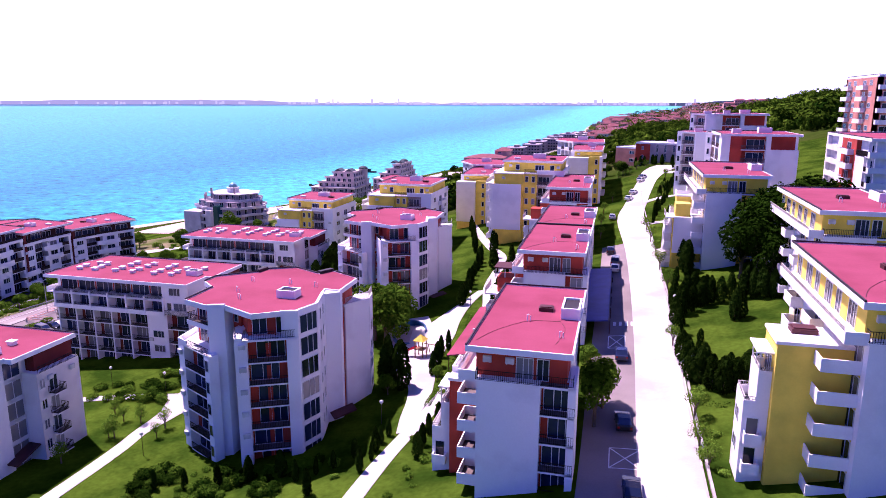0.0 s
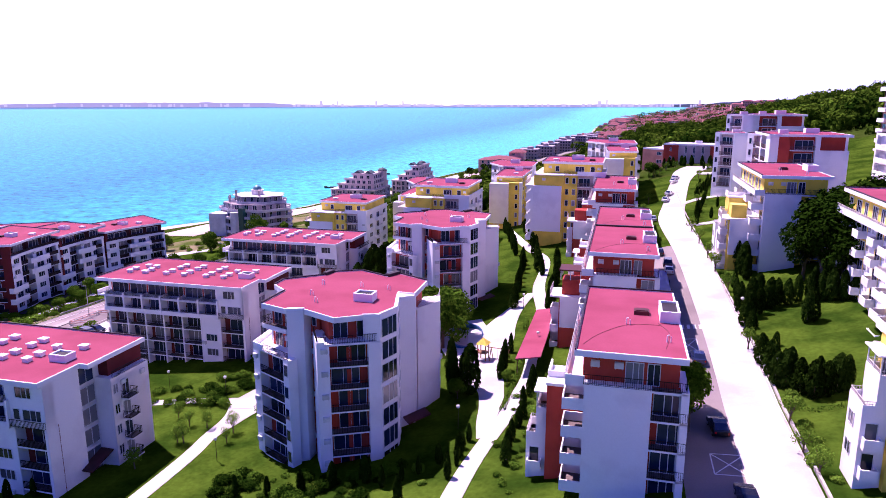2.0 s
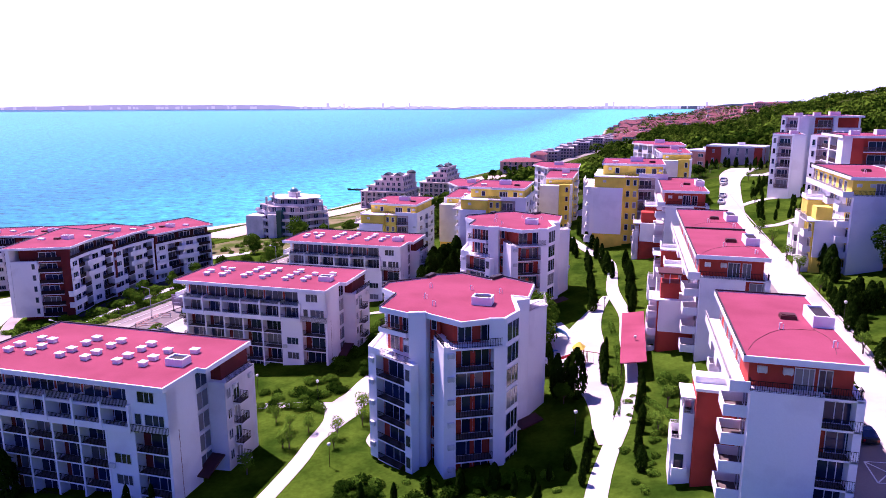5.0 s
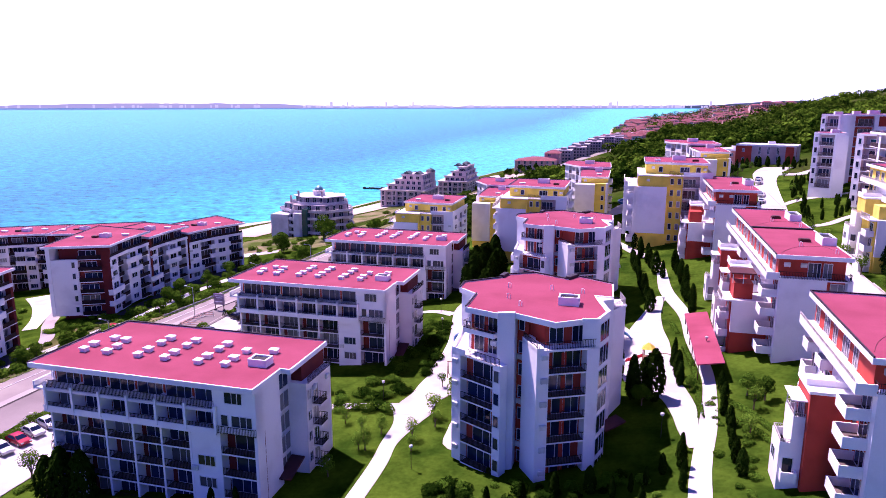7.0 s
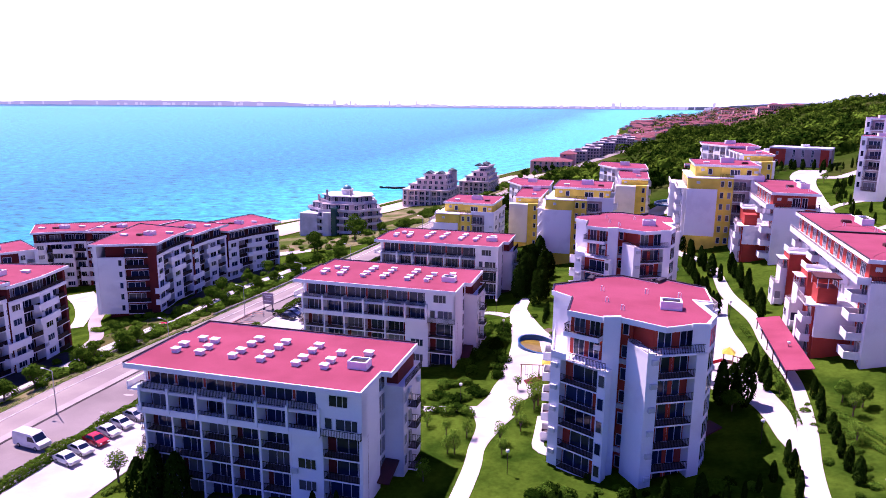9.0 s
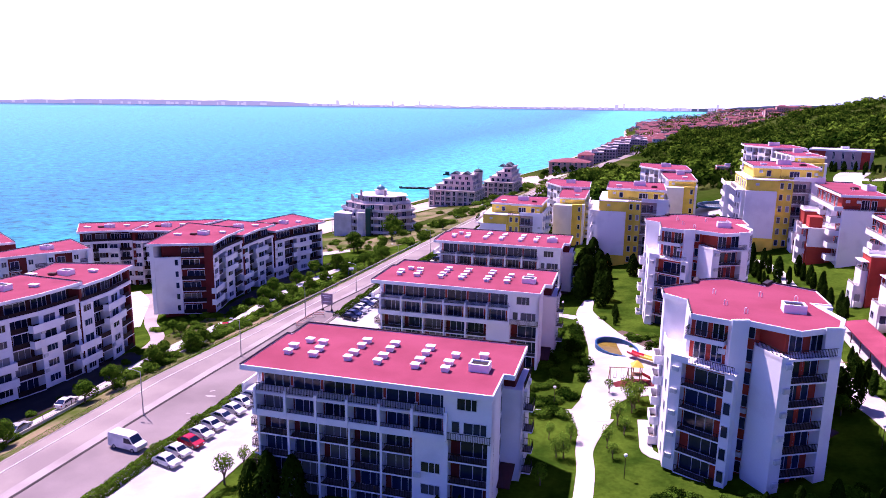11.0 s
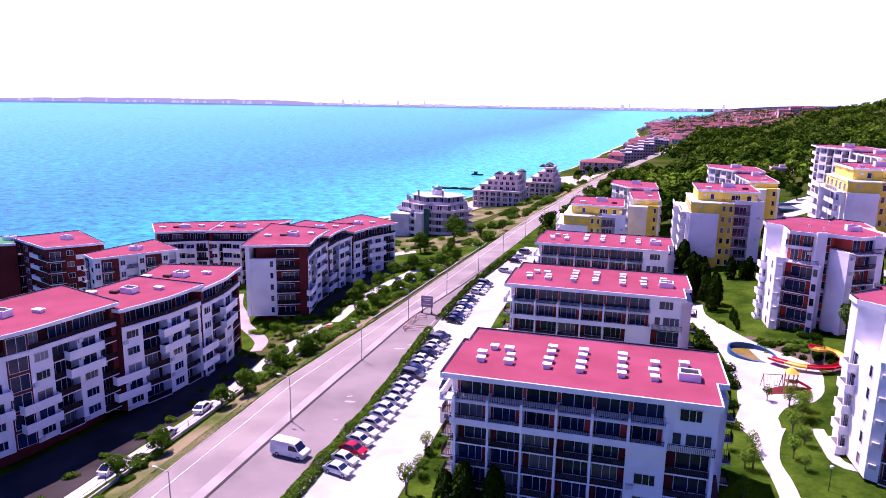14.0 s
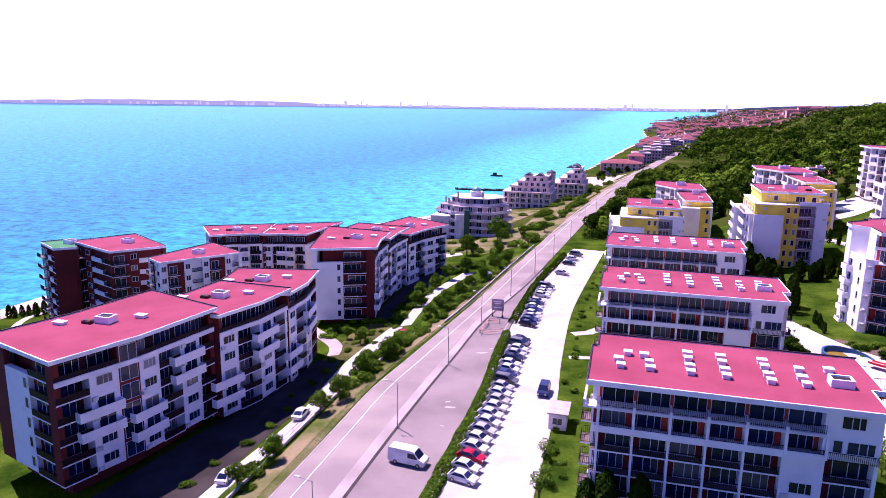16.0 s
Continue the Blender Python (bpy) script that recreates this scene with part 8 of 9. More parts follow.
hedge([(-128.4, 134.5), (-128.4, 143), (-128.2, 159), (-127.6, 177), (-125.7, 196), (-124.2, 214)], 2.0, 1.7, M["leaf_tree"], HEDGE, 170, 0.2)
hedge([(-20.4, 88.6), (-19.4, 87.0), (-17.6, 83.6), (-15.5, 77.5), (-14.6, 73)], 0.9, 0.8, M["leaf_tree"], per=90, leaf=0.16)
hedge([(-21.8, 86.6), (-20.8, 85.0), (-18.8, 81), (-16.2, 75.2), (-15.6, 72)], 0.9, 0.8, M["leaf_tree"], per=90, leaf=0.16)
hedge([(-24.2, 82), (-24.0, 88), (-23.8, 95), (-24.0, 102), (-25.0, 113), (-26.0, 122)], 0.9, 0.7, M["leaf_tree"], per=60, leaf=0.16, gap=0.2)
hedge([(10.2, 81.4), (14, 80.0), (18, 81.5)], 0.8, 0.7, M["leaf_tree"], per=22, leaf=0.16)
hedge(coast_line(-147.4, 40, 260, 8), 1.4, 0.35, M["leaf_light"], "weedy grass verge along the road", 40, 0.13, gap=0.0)


def forest():
    """Woods on the slopes towards the town."""
    rng = random.Random(8)
    pts = []

    def crown(x, y, r, n):
        z = ground(x, y) + rng.uniform(-0.5, 0.6) * r
        for _ in range(n):
            d = Vector((rng.gauss(0, 1), rng.gauss(0, 1), abs(rng.gauss(0, 1)) - 0.25)).normalized()
            k = rng.uniform(0.75, 1.05)
            pts.append((Vector((x + d.x * r * k, y + d.y * r * k, z + r * 0.5 + d.z * r * k)), d, r * 0.17))

    for _ in range(3900):
        y = 250 + 1250 * rng.random() ** 1.35
        u = rng.uniform(-133, 460)
        x = u + bend(y)
        if y < 300 and x > -62 or y < 275 and x > -80 or (x > -4 and y < 318 and x < 62) or (y < 300 and x > 0 and x < 120):
            continue
        clear = noise.noise((x * 0.008, y * 0.006, 2.0))
        if clear > 0.28 and y > 500:
            continue
        crown(x, y, rng.uniform(2.4, 5.4) * (1 + y / 2600), 140 if y < 560 else 62)
    for _ in range(260):
        y = rng.uniform(292, 520)
        crown(bend(y) + rng.uniform(-131, -78), y, rng.uniform(2.6, 4.6), 170)
    for _ in range(360):
        x, y = rng.uniform(70, 420), rng.uniform(235, 640)
        crown(x, y, rng.uniform(3.0, 5.5), 110)
    for _ in range(620):
        y = rng.uniform(298, 620)
        u = rng.uniform(-78, 150)
        x = u + bend(y)
        if (x > -4 and y < 318) or (-26 < x < 26 and 315 < y < 350 and rng.random() < 0.7):
            continue
        crown(x, y, rng.uniform(2.8, 5.2), 110)
    for _ in range(520):
        y = rng.uniform(1250, 3200)
        x = bend(y) + rng.uniform(-200, 520)
        if ground(x, y) > 3:
            crown(x, y, rng.uniform(4.0, 8.0) * (1 + y / 5000), 26)
    v, f = [], []
    for p, out, s in pts:
        a = Vector((rng.uniform(-1, 1), rng.uniform(-1, 1), rng.uniform(-1, 1)))
        nrm = (out + a * 0.3).normalized()
        t = nrm.cross(Vector((rng.uniform(-1, 1), rng.uniform(-1, 1), 1))).normalized()
        b = nrm.cross(t)
        n = len(v)
        v += [tuple(p - t * s - b * s * 0.7), tuple(p + t * s - b * s * 0.6), tuple(p + b * s)]
        v.append(tuple(p - nrm * s * 0.8))
        f += [(n, n + 1, n + 2), (n, n + 2, n + 3)]
    return tagged(new("woods", mesh_of("woods", v, f, [M["leaf_forest"]])), "dense green woods on the slopes above the coast", "woods", "", "stuff")


forest()

# scrub along the road bank and behind the beach hotels
for i in range(30):
    y = rng_g.uniform(205, 470)
    x = bend(y) - rng_g.uniform(149, 160 + (18 if y > 300 else 6))
    bush(x, y, rng_g.uniform(1.6, 3.2), BUSH_L if i % 3 == 0 else None, "dense wild shrub behind the beach hotels", "shrubs behind the beach hotels")

for i in range(13):
    cypress(-277 + i * 1.9 + rng_g.uniform(-0.6, 0.6), 129 + i * 0.8 + rng_g.uniform(-1.5, 1.5), rng_g.uniform(3.0, 4.6), 3, "small dark trees behind the beach")
for i in range(16):
    y = rng_g.uniform(112, 136)
    bush(rng_g.uniform(-164, -153), y, rng_g.uniform(0.5, 1.2), BUSH_L if i % 2 else None, group="shrubs between the crescent blocks")

for i in range(26):
    y = rng_g.uniform(84, 176)
    bush(-152.6 + bend(y) + rng_g.uniform(-2.2, 1.4), y, rng_g.uniform(1.2, 2.3), BUSH_L if i % 4 == 0 else None, "wild green shrub on the road bank", "shrubs on the road bank")

for i in range(28):
    y = rng_g.uniform(138, 205)
    x = float(np.interp(y, (138, 160, 178, 205), (-158.0, -160.4, -160.2, -150.0)))
    bush(x + rng_g.uniform(-1.5, 2.5), y, rng_g.uniform(1.3, 2.5), BUSH_L if i % 3 == 0 else None, "dense green shrub before the crescent", "shrubs under the crescent")
for i in range(22):
    bush(rng_g.uniform(-172, -160), rng_g.uniform(122, 137), rng_g.uniform(0.7, 1.7), BUSH_L if i % 2 else None, group="shrubs between the crescent blocks")
for x, y, h in ((-157, 150, 4.6), (-158.5, 158, 5.2), (-157.5, 170, 5.0), (-156, 180, 5.4), (-153, 190, 5.6)):
    tree(x, y, h, None, "bushy green roadside tree below the coast road", group="trees below the coast road")

# garden plants by the path between the crescent blocks
for i in range(10):
    bush(-184.0 - 1.6 * i + rng_g.uniform(-2, 2), 124 + 2.0 * i + rng_g.uniform(-3, 1), rng_g.uniform(0.8, 1.6), BUSH_L if i % 2 else None, group="shrubs between the crescent blocks")



def thicket(label, bushes):
    """Shrubs that grow into one another, as one mesh."""
    v, f, idx, mats = [], [], [], []
    for me, m in bushes:
        n = len(v)
        mat = me.materials[0]
        if mat not in mats:
            mats.append(mat)
        v += [tuple(m @ q.co) for q in me.vertices]
        f += [tuple(n + i for i in q.vertices) for q in me.polygons]
        idx += [mats.index(mat)] * len(me.polygons)
    tagged(new("shrubbery", mesh_of("shrubbery", v, f, mats, idx)), label, "shrubs", "", "stuff")


for (label, group), bushes in THICKETS.items():
    thicket(label.replace("rounded", "mixed").replace(" shrub", " shrubs", 1), bushes)

# ---- vehicles ----
CAR_COLORS = {"white": (0.72, 0.72, 0.719), "silver": (0.42, 0.43, 0.445), "black": (0.012, 0.012, 0.015), "blue": (0.02, 0.03, 0.099), "red": (0.40, 0.01, 0.025), "grey": (0.12, 0.12, 0.128)}
for c_name, c_rgb in CAR_COLORS.items():
    M["car_" + c_name] = shader("car_paint_" + c_name, c_rgb, 0.25, 0.03, 0.5, 9, 0.0, spec=0.5)
M["tyre"] = shader("tyre_rubber", (0.02, 0.02, 0.02), 0.9, 0.1, 2, 9, 0.0)
M["lamp_glass"] = shader("lamp_glass", (0.7, 0.7, 0.684), 0.15, 0.02, 2, 9, 0.0)
M["tail_glass"] = shader("tail_glass", (0.35, 0.01, 0.01), 0.2, 0.02, 2, 9, 0.0)


def loft(profile, half, lean, z_waist):
    """Body from a side view (x, z): narrower above the waist."""
    s = Solid()
    k = len(profile)
    for sd in (-1, 1):
        for x, z in profile:
            s.v.append((x, sd * (half - lean * max(0.0, z - z_waist)), z))
    s.f.append(tuple(range(k)))
    s.f.append(tuple(reversed(range(k, 2 * k))))
    for i in range(k):
        j = (i + 1) % k
        s.f.append((i, k + i, k + j, j))
    return s


def pane_between(a, b, half, lean, z_waist, out=0.02, t=0.9):
    """Windscreen: a panel across the car between two profile points."""
    s = Solid()
    n = Vector((b[1] - a[1], 0, a[0] - b[0])).normalized() * out
    if n.z < 0:
        n = -n
    for p in (a, b):
        w = (half - lean * max(0, p[1] - z_waist)) * t
        s.v += [(p[0] + n.x, -w, p[1] + n.z), (p[0] + n.x, w, p[1] + n.z)]
    s.v += [(x - 3 * n.x, y, z - 3 * n.z) for x, y, z in s.v[:4]]
    s.f += [(0, 1, 3, 2), (4, 6, 7, 5), (0, 4, 5, 1), (2, 3, 7, 6), (0, 2, 6, 4), (1, 5, 7, 3)]
    return s


def side_glass(pts, sd, half, lean, z_waist):
    s = Solid()
    k = len(pts)
    for o in (0.015, -0.03):
        for x, z in pts:
            s.v.append((x, sd * (half - lean * max(0, z - z_waist) + o), z))
    s.f.append(tuple(range(k)) if sd < 0 else tuple(reversed(range(k))))
    s.f.append(tuple(reversed(range(k, 2 * k))) if sd < 0 else tuple(range(k, 2 * k)))
    for i in range(k):
        j = (i + 1) % k
        s.f.append((i, k + i, k + j, j))
    return s


def wheel_mesh(r, w):
    s = Solid()
    s.lathe([(r * 0.6, -w / 2), (r * 0.95, -w / 2), (r, -w / 3), (r, w / 3), (r * 0.95, w / 2), (r * 0.6, w / 2)], k=16)
    k = len(s.f)
    s.lathe([(r * 0.2, -w / 2 - 0.01), (r * 0.6, -w / 2 - 0.01), (r * 0.6, w / 2 + 0.01), (r * 0.2, w / 2 + 0.01)], k=10)
    return mesh_of("wheel", s.v, s.f, [M["tyre"], M["steel"]], [0] * k + [1] * (len(s.f) - k))


def make_car(name, kind, colour, label, group=""):
    t = thing(name, 0, 0, 0, label, "van" if kind == "van" else "car", group)
    if kind == "van":
        prof = [(-2.9, 0.35), (2.6, 0.35), (2.75, 0.6), (2.7, 1.05), (1.95, 1.35), (1.2, 2.25), (0.9, 2.42), (-2.75, 2.42), (-2.9, 2.2)]
        half, lean, zw, r = 1.0, 0.07, 1.1, 0.35
        front, rear = (prof[4], prof[5]), None
        glass = [(0.2, 1.3), (1.8, 1.32), (1.2, 2.05), (0.2, 2.05)]
        ax = (1.75, -1.75)
    elif kind == "minivan":
        prof = [(-2.2, 0.35), (2.1, 0.35), (2.25, 0.6), (2.15, 0.95), (1.35, 1.12), (0.6, 1.75), (0.3, 1.86), (-1.95, 1.84), (-2.2, 1.2)]
        half, lean, zw, r = 0.9, 0.16, 1.0, 0.33
        front, rear = (prof[4], prof[5]), (prof[7], prof[8])
        glass = [(-1.9, 1.2), (1.1, 1.2), (0.5, 1.68), (-1.75, 1.68)]
        ax = (1.4, -1.4)
    else:
        prof = [(-2.05, 0.32), (2.0, 0.32), (2.12, 0.55), (2.0, 0.8), (1.0, 0.95), (0.35, 1.38), (0.0, 1.47), (-1.1, 1.44), (-1.85, 1.0), (-2.1, 0.9)]
        half, lean, zw, r = 0.86, 0.3, 0.85, 0.31
        front, rear = (prof[4], prof[5]), (prof[7], prof[8])
        glass = [(-1.5, 0.98), (0.85, 0.98), (0.25, 1.36), (-1.05, 1.36)]
        ax = (1.28, -1.28)
    part("body", loft(prof, half, lean, zw), M["car_" + colour], t)
    part("windscreen", pane_between(*front, half, lean, zw), M["glass"], t)
    if rear:
        part("rear_window", pane_between(*rear, half, lean, zw), M["glass"], t)
    for sd in (-1, 1):
        part("side_window", side_glass(glass, sd, half, lean, zw), M["glass"], t)
    me = wheel_mesh(r, 0.2)
    for x in ax:
        for sd in (-1, 1):
            put("wheel", me, t, pose(x, sd * (half - 0.08), r, 90, 0, 0))
    for sd in (-1, 1):
        s = Solid()
        s.box(prof[2][0] - 0.12, sd * half * 0.72 - 0.17, 0.58, prof[2][0] + 0.015, sd * half * 0.72 + 0.17, 0.76)
        part("headlight", s, M["lamp_glass"], t)
        s = Solid()
        s.box(prof[0][0] - 0.06, sd * half * 0.8 - 0.1, 0.6, prof[0][0] + 0.1, sd * half * 0.8 + 0.1, 0.85)
        part("tail_light", s, M["tail_glass"], t)
    return t


def place_car(src, x, y, rz):
    m = pose(x, y, ground(x, y) + 0.1, 0, 0, rz)
    if src.get("used"):
        return copy_thing(src, m)
    src["used"] = 1
    src.matrix_basis = m
    return src


ROWC = "cars parked along the hedge"
CARS = {c: make_car("parked_car", k, c, f"{c} parked {'hatchback' if k == 'car' else 'people carrier'} beside the hedge", ROWC) for c, k in (("white", "car"), ("silver", "car"), ("black", "car"), ("blue", "car"), ("red", "car"), ("grey", "minivan"))}
order = "white white red white white silver white white white silver white silver grey blue white white black silver white grey black".split()
CAR_Y, CAR_X = [60, 93, 110, 128, 150, 166, 188, 214], [-122.9, -123.2, -124.0, -124.2, -125.0, -124.7, -122.0, -120.0]


def parked(c, y):
    place_car(CARS[c], float(np.interp(y, CAR_Y, CAR_X)) + rng_g.uniform(-0.25, 0.25), y, -14 + rng_g.uniform(-3, 3))


for i, c in enumerate(order):
    parked(c, 64.2 + i * 2.9)
for i, c in enumerate("black blue silver white blue white black silver".split()):
    parked(c, 133.6 + i * 2.8)
for i, c in enumerate("white white silver grey".split()):
    parked(c, 159.6 + i * 2.9)
for c, y in (("silver", 186), ("black", 200), ("white", 207), ("grey", 214)):
    parked(c, y)
van = make_car("delivery_van", "van", "white", "white delivery van parked in the lay-by")
place_car(van, -131.4, 66.6, -6)
place_car(make_car("people_carrier", "minivan", "blue", "dark blue people carrier driving through the car park"), -116.0, 96.5, -92)
STREET = "cars along the upper street"
for c, x, y, r in (("blue", 1.7, 94.3, 92), ("white", 0.2, 138.6, 88), ("grey", 0.2, 143.6, 88), ("black", 2.8, 60, 92), ("black", -1.0, 154, 92), ("silver", -1.2, 190, 90), ("white", 3.2, 213, 75), ("white", 4.6, 222, 72), ("white", 7.2, 243, 70), ("silver", 8.0, 249, 68), ("black", 2.0, 74.4, 95)):
    o = place_car(CARS[c], x, y, r)
    tagged(o, f"{c} parked hatchback on the upper street", "car", STREET)
for c, x, y, r in (("white", -154.9, 79.2, 96), ("silver", -154.4, 69, 100), ("white", -155.8, 58.5, 96), ("red", -151.5, 123, -60), ("white", -146.5, 170, -70), ("grey", -143, 178, -70)):
    o = place_car(CARS[c], x, y, r)
    tagged(o, f"{c} parked car in the court below the road", "car", "cars below the coast road")
place_car(make_car("delivery_van", "van", "white", "white van parked on the upper street"), 41, 166, 120)


# ---- street furniture ----
def street_lamp(x, y, h=7.6, arm=1.6, src=None):
    m = pose(x, y, ground(x, y) + 0.1, 0, 0, 0)
    if src:
        return copy_thing(src, m)
    t = thing("street_lamp", 0, 0, 0, "tall grey steel street lamp beside the coast road", "street lamp", "street lamps")
    t.matrix_basis = m
    s = Solid()
    s.tube((0, 0, 0), (0, 0, h), 0.1, 0.06, 8)
    part("pole", s, M["steel"], t)
    s = Solid()
    s.tube((0, 0, h - 0.1), (-arm, 0, h + 0.25), 0.045, 0.04, 6)
    part("arm", s, M["steel"], t)
    s = Solid()
    s.box(-arm - 0.6, -0.14, h + 0.17, -arm, 0.14, h + 0.31, bev=0.05)
    part("lantern", s, M["ac"], t)
    s = Solid()
    s.tube((0, 0, -0.1), (0, 0, 0.35), 0.24, 0.2, 8)
    part("foot", s, M["kerb"], t)
    return t


lamp_a = street_lamp(-136.6, 76.4)
for x, y in ((-136.6, 46.8), (-135.9, 104.6), (-135.2, 131.8), (-132.8, 157.5), (-130.2, 185), (-127.6, 212), (-124.8, 244), (-122, 278), (-119, 312)):
    street_lamp(x, y, src=lamp_a)


def garden_lamp(x, y, src=None):
    m = pose(x, y, ground(x, y))
    if src:
        return copy_thing(src, m)
    t = thing("garden_lamp", 0, 0, 0, "short garden lamp with a pale head", "garden lamp", "garden lamps")
    t.matrix_basis = m
    s = Solid()
    s.tube((0, 0, 0), (0, 0, 3.0), 0.05, 0.04, 6)
    part("pole", s, M["dark_metal"], t)
    s = Solid()
    s.lathe([(0.08, 3.0), (0.24, 3.15), (0.26, 3.4), (0.1, 3.5)], k=10)
    part("globe", s, M["lamp_glass"], t, shade=True)
    return t


gl = garden_lamp(-29.3, 80.4)
for x, y in ((-71.5, 91.4), (-75, 139), (-70.6, 124), (-21.8, 105), (-27.4, 128), (-60.4, 71.5), (10.4, 88), (9.8, 112), (-83.5, 93)):
    garden_lamp(x, y, gl)


def billboard():
    t = thing("billboard", -132.7, 138.6, ground(-132.7, 138.6) + 0.1, "violet advertising panel on two concrete legs", "billboard")
    for x in (-1.2, 1.2):
        s = Solid()
        s.box(x - 0.15, -0.4, 0, x + 0.15, 0.4, 0.4, bev=0.05)
        s.box(x - 0.07, -0.07, 0.4, x + 0.07, 0.07, 4.2)
        part("leg", s, M["dark_metal"], t)
    s = Solid()
    s.box(-1.5, -0.12, 1.5, 1.5, 0.12, 4.4, bev=0.04)
    part("panel", s, M["violet"], t, "dull violet printed panel")
    for z, w in ((3.7, 2.2), (3.2, 1.6), (2.2, 2.0)):
        s = Solid()
        s.box(-w / 2, -0.15, z, w / 2, -0.125, z + 0.18)
        part("text_bar", s, M["white"], t, "pale bar of lettering")


M["violet"] = shader("violet_print", (0.40, 0.29, 0.344), 0.5, 0.08, 0.8, 9, 0.0)
billboard()


def barrier(x, y, rz, w):
    t = thing("barrier", x, y, ground(x, y) + 0.1, "low red and white site barrier", "barrier", "barriers by the billboard")
    t.rotation_euler = (0, 0, radians(rz))
    for px in (0, w):
        s = Solid()
        s.box(px - 0.06, -0.06, 0, px + 0.06, 0.06, 1.1)
        s.box(px - 0.12, -0.4, 0, px + 0.12, 0.4, 0.12)
        part("post", s, M["kerb"], t)
    for z in (0.45, 0.95):
        s = Solid()
        s.box(0, -0.04, z, w, 0.04, z + 0.16)
        part("rail", s, M["peach"], t, "faded red and white rail")


barrier(-133.8, 124.2, 30, 5.2)
barrier(-134.0, 124.6, 88, 8.0)
barrier(-133.6, 133.2, 12, 2.4)


def low_wall(line, h, w, label, mat):
    ob = ribbon("trim_wall", line, w, mat, h, label, "low wall", cross=1)


low_wall(coast_line(-152.1, 40, 130, 6), 0.75, 0.3, "low weathered concrete boundary wall below the road", M["kerb"])
low_wall(coast_line(-147.9, 132, 230, 6), 0.6, 0.25, "low weathered concrete boundary wall below the road", M["kerb"])
low_wall([(9.9, -20), (10.1, 40), (9.9, 100), (9.2, 132)], 0.35, 0.25, "low kerb wall along the street", M["kerb"])


def fence(line, label):
    t = thing("fence", line[0][0], line[0][1], ground(*line[0]), label, "fence")
    o = t.location
    for (x, y), (x2, y2) in zip(line, line[1:]):
        a, b = Vector((x, y, ground(x, y))), Vector((x2, y2, ground(x2, y2)))
        s = Solid()
        s.box(x - o.x - 0.04, y - o.y - 0.04, a.z - o.z, x - o.x + 0.04, y - o.y + 0.04, a.z - o.z + 1.5)
        part("post", s, M["dark_metal"], t)
        for dz in (0.7, 1.4):
            s = Solid()
            s.tube(a - o + Vector((0, 0, dz)), b - o + Vector((0, 0, dz)), 0.03, 0.03, 5)
            part("rail", s, M["dark_metal"], t)


fence([(-152.6, y) for y in range(48, 126, 6)], "thin dark wire fence on the road bank")


def kiosk():
    t = thing("gate_kiosk", -112.2, 85.4, ground(-112.2, 85.4), "small grey flat-roofed car park kiosk", "kiosk")
    s = Solid()
    s.box(-1.4, -2.3, -0.3, 1.4, 2.3, 2.7)
    part("wall", s, M["grey_wall"], t)
    s = Solid()
    s.box(-1.7, -2.6, 2.7, 1.7, 2.6, 2.92)
    part("roof", s, M["kerb"], t)
    window(t, pose(-0.8, -2.3, 0.9), 1.6, 1.2, 2)


kiosk()


def utility_hut(x, y):
    z = ground(x, y)
    t = thing("utility_hut", x, y, z, "small pale utility hut beside the street", "hut")
    s = Solid()
    s.box(-1.4, -1.8, -0.4, 1.4, 1.8, 2.5)
    part("wall", s, M["white"], t)
    s = Solid()
    s.v = [(-1.7, -2.1, 2.5), (1.7, -2.1, 2.5), (1.7, 2.1, 2.5), (-1.7, 2.1, 2.5), (-1.7, 0, 3.0), (1.7, 0, 3.0)]
    s.f = [(3, 2, 1, 0), (0, 1, 5, 4), (2, 3, 4, 5), (0, 4, 3), (1, 2, 5)]
    part("roof", s, M["grey_wall"], t)
    s = Solid()
    s.box(-0.4, -1.86, 0, 0.4, -1.78, 1.9)
    part("door", s, M["ac"], t)


utility_hut(10.2, 142.0)


def canopy(name, x0, y0, x1, y1, z, mat, label, posts=6):
    t = thing(name, (x0 + x1) / 2, y0, ground((x0 + x1) / 2, y0), label, "canopy")
    o = t.location
    s = Solid()
    tilt = 0.7 if mat is M["roof"] else -0.4
    s.v = [(x0 - o.x, y0 - o.y, z - o.z - tilt), (x1 - o.x, y0 - o.y, z - o.z), (x1 - o.x, y1 - o.y, z - o.z), (x0 - o.x, y1 - o.y, z - o.z - tilt)]
    s.v += [(x, y, q + 0.16) for x, y, q in s.v]
    s.f = [(3, 2, 1, 0), (4, 5, 6, 7), (0, 1, 5, 4), (1, 2, 6, 5), (2, 3, 7, 6), (3, 0, 4, 7)]
    part("roof", s, mat, t)
    for i in range(posts):
        y = y0 + 0.4 + (y1 - y0 - 0.8) * i / (posts - 1)
        xx = x0 + 0.25
        s = Solid()
        s.box(xx - o.x - 0.07, y - o.y - 0.07, ground(xx, y) - o.z - 0.3, xx - o.x + 0.07, y - o.y + 0.07, z - o.z - min(tilt, 0) - max(tilt, 0) + 0.02)
        part("post", s, M["brown"], t)
    return t


canopy("restaurant_canopy", -24.0, 95.2, -20.2, 121.0, 27.6, M["roof"], "long pink sheet canopy on dark posts")
M["blue_sheet"] = shader("blue_sheet", (0.05, 0.055, 0.33), 0.5, 0.1, 0.5, 8, 0.1)
canopy("street_canopy", -0.4, 103.0, -4.6, 137.5, 31.6, M["blue_sheet"], "dark blue sheet canopy over the shop fronts")


# ---- play and pool ----
M["slide_red"] = shader("slide_red", (0.55, 0.02, 0.02), 0.35, 0.05, 1, 9, 0.0)
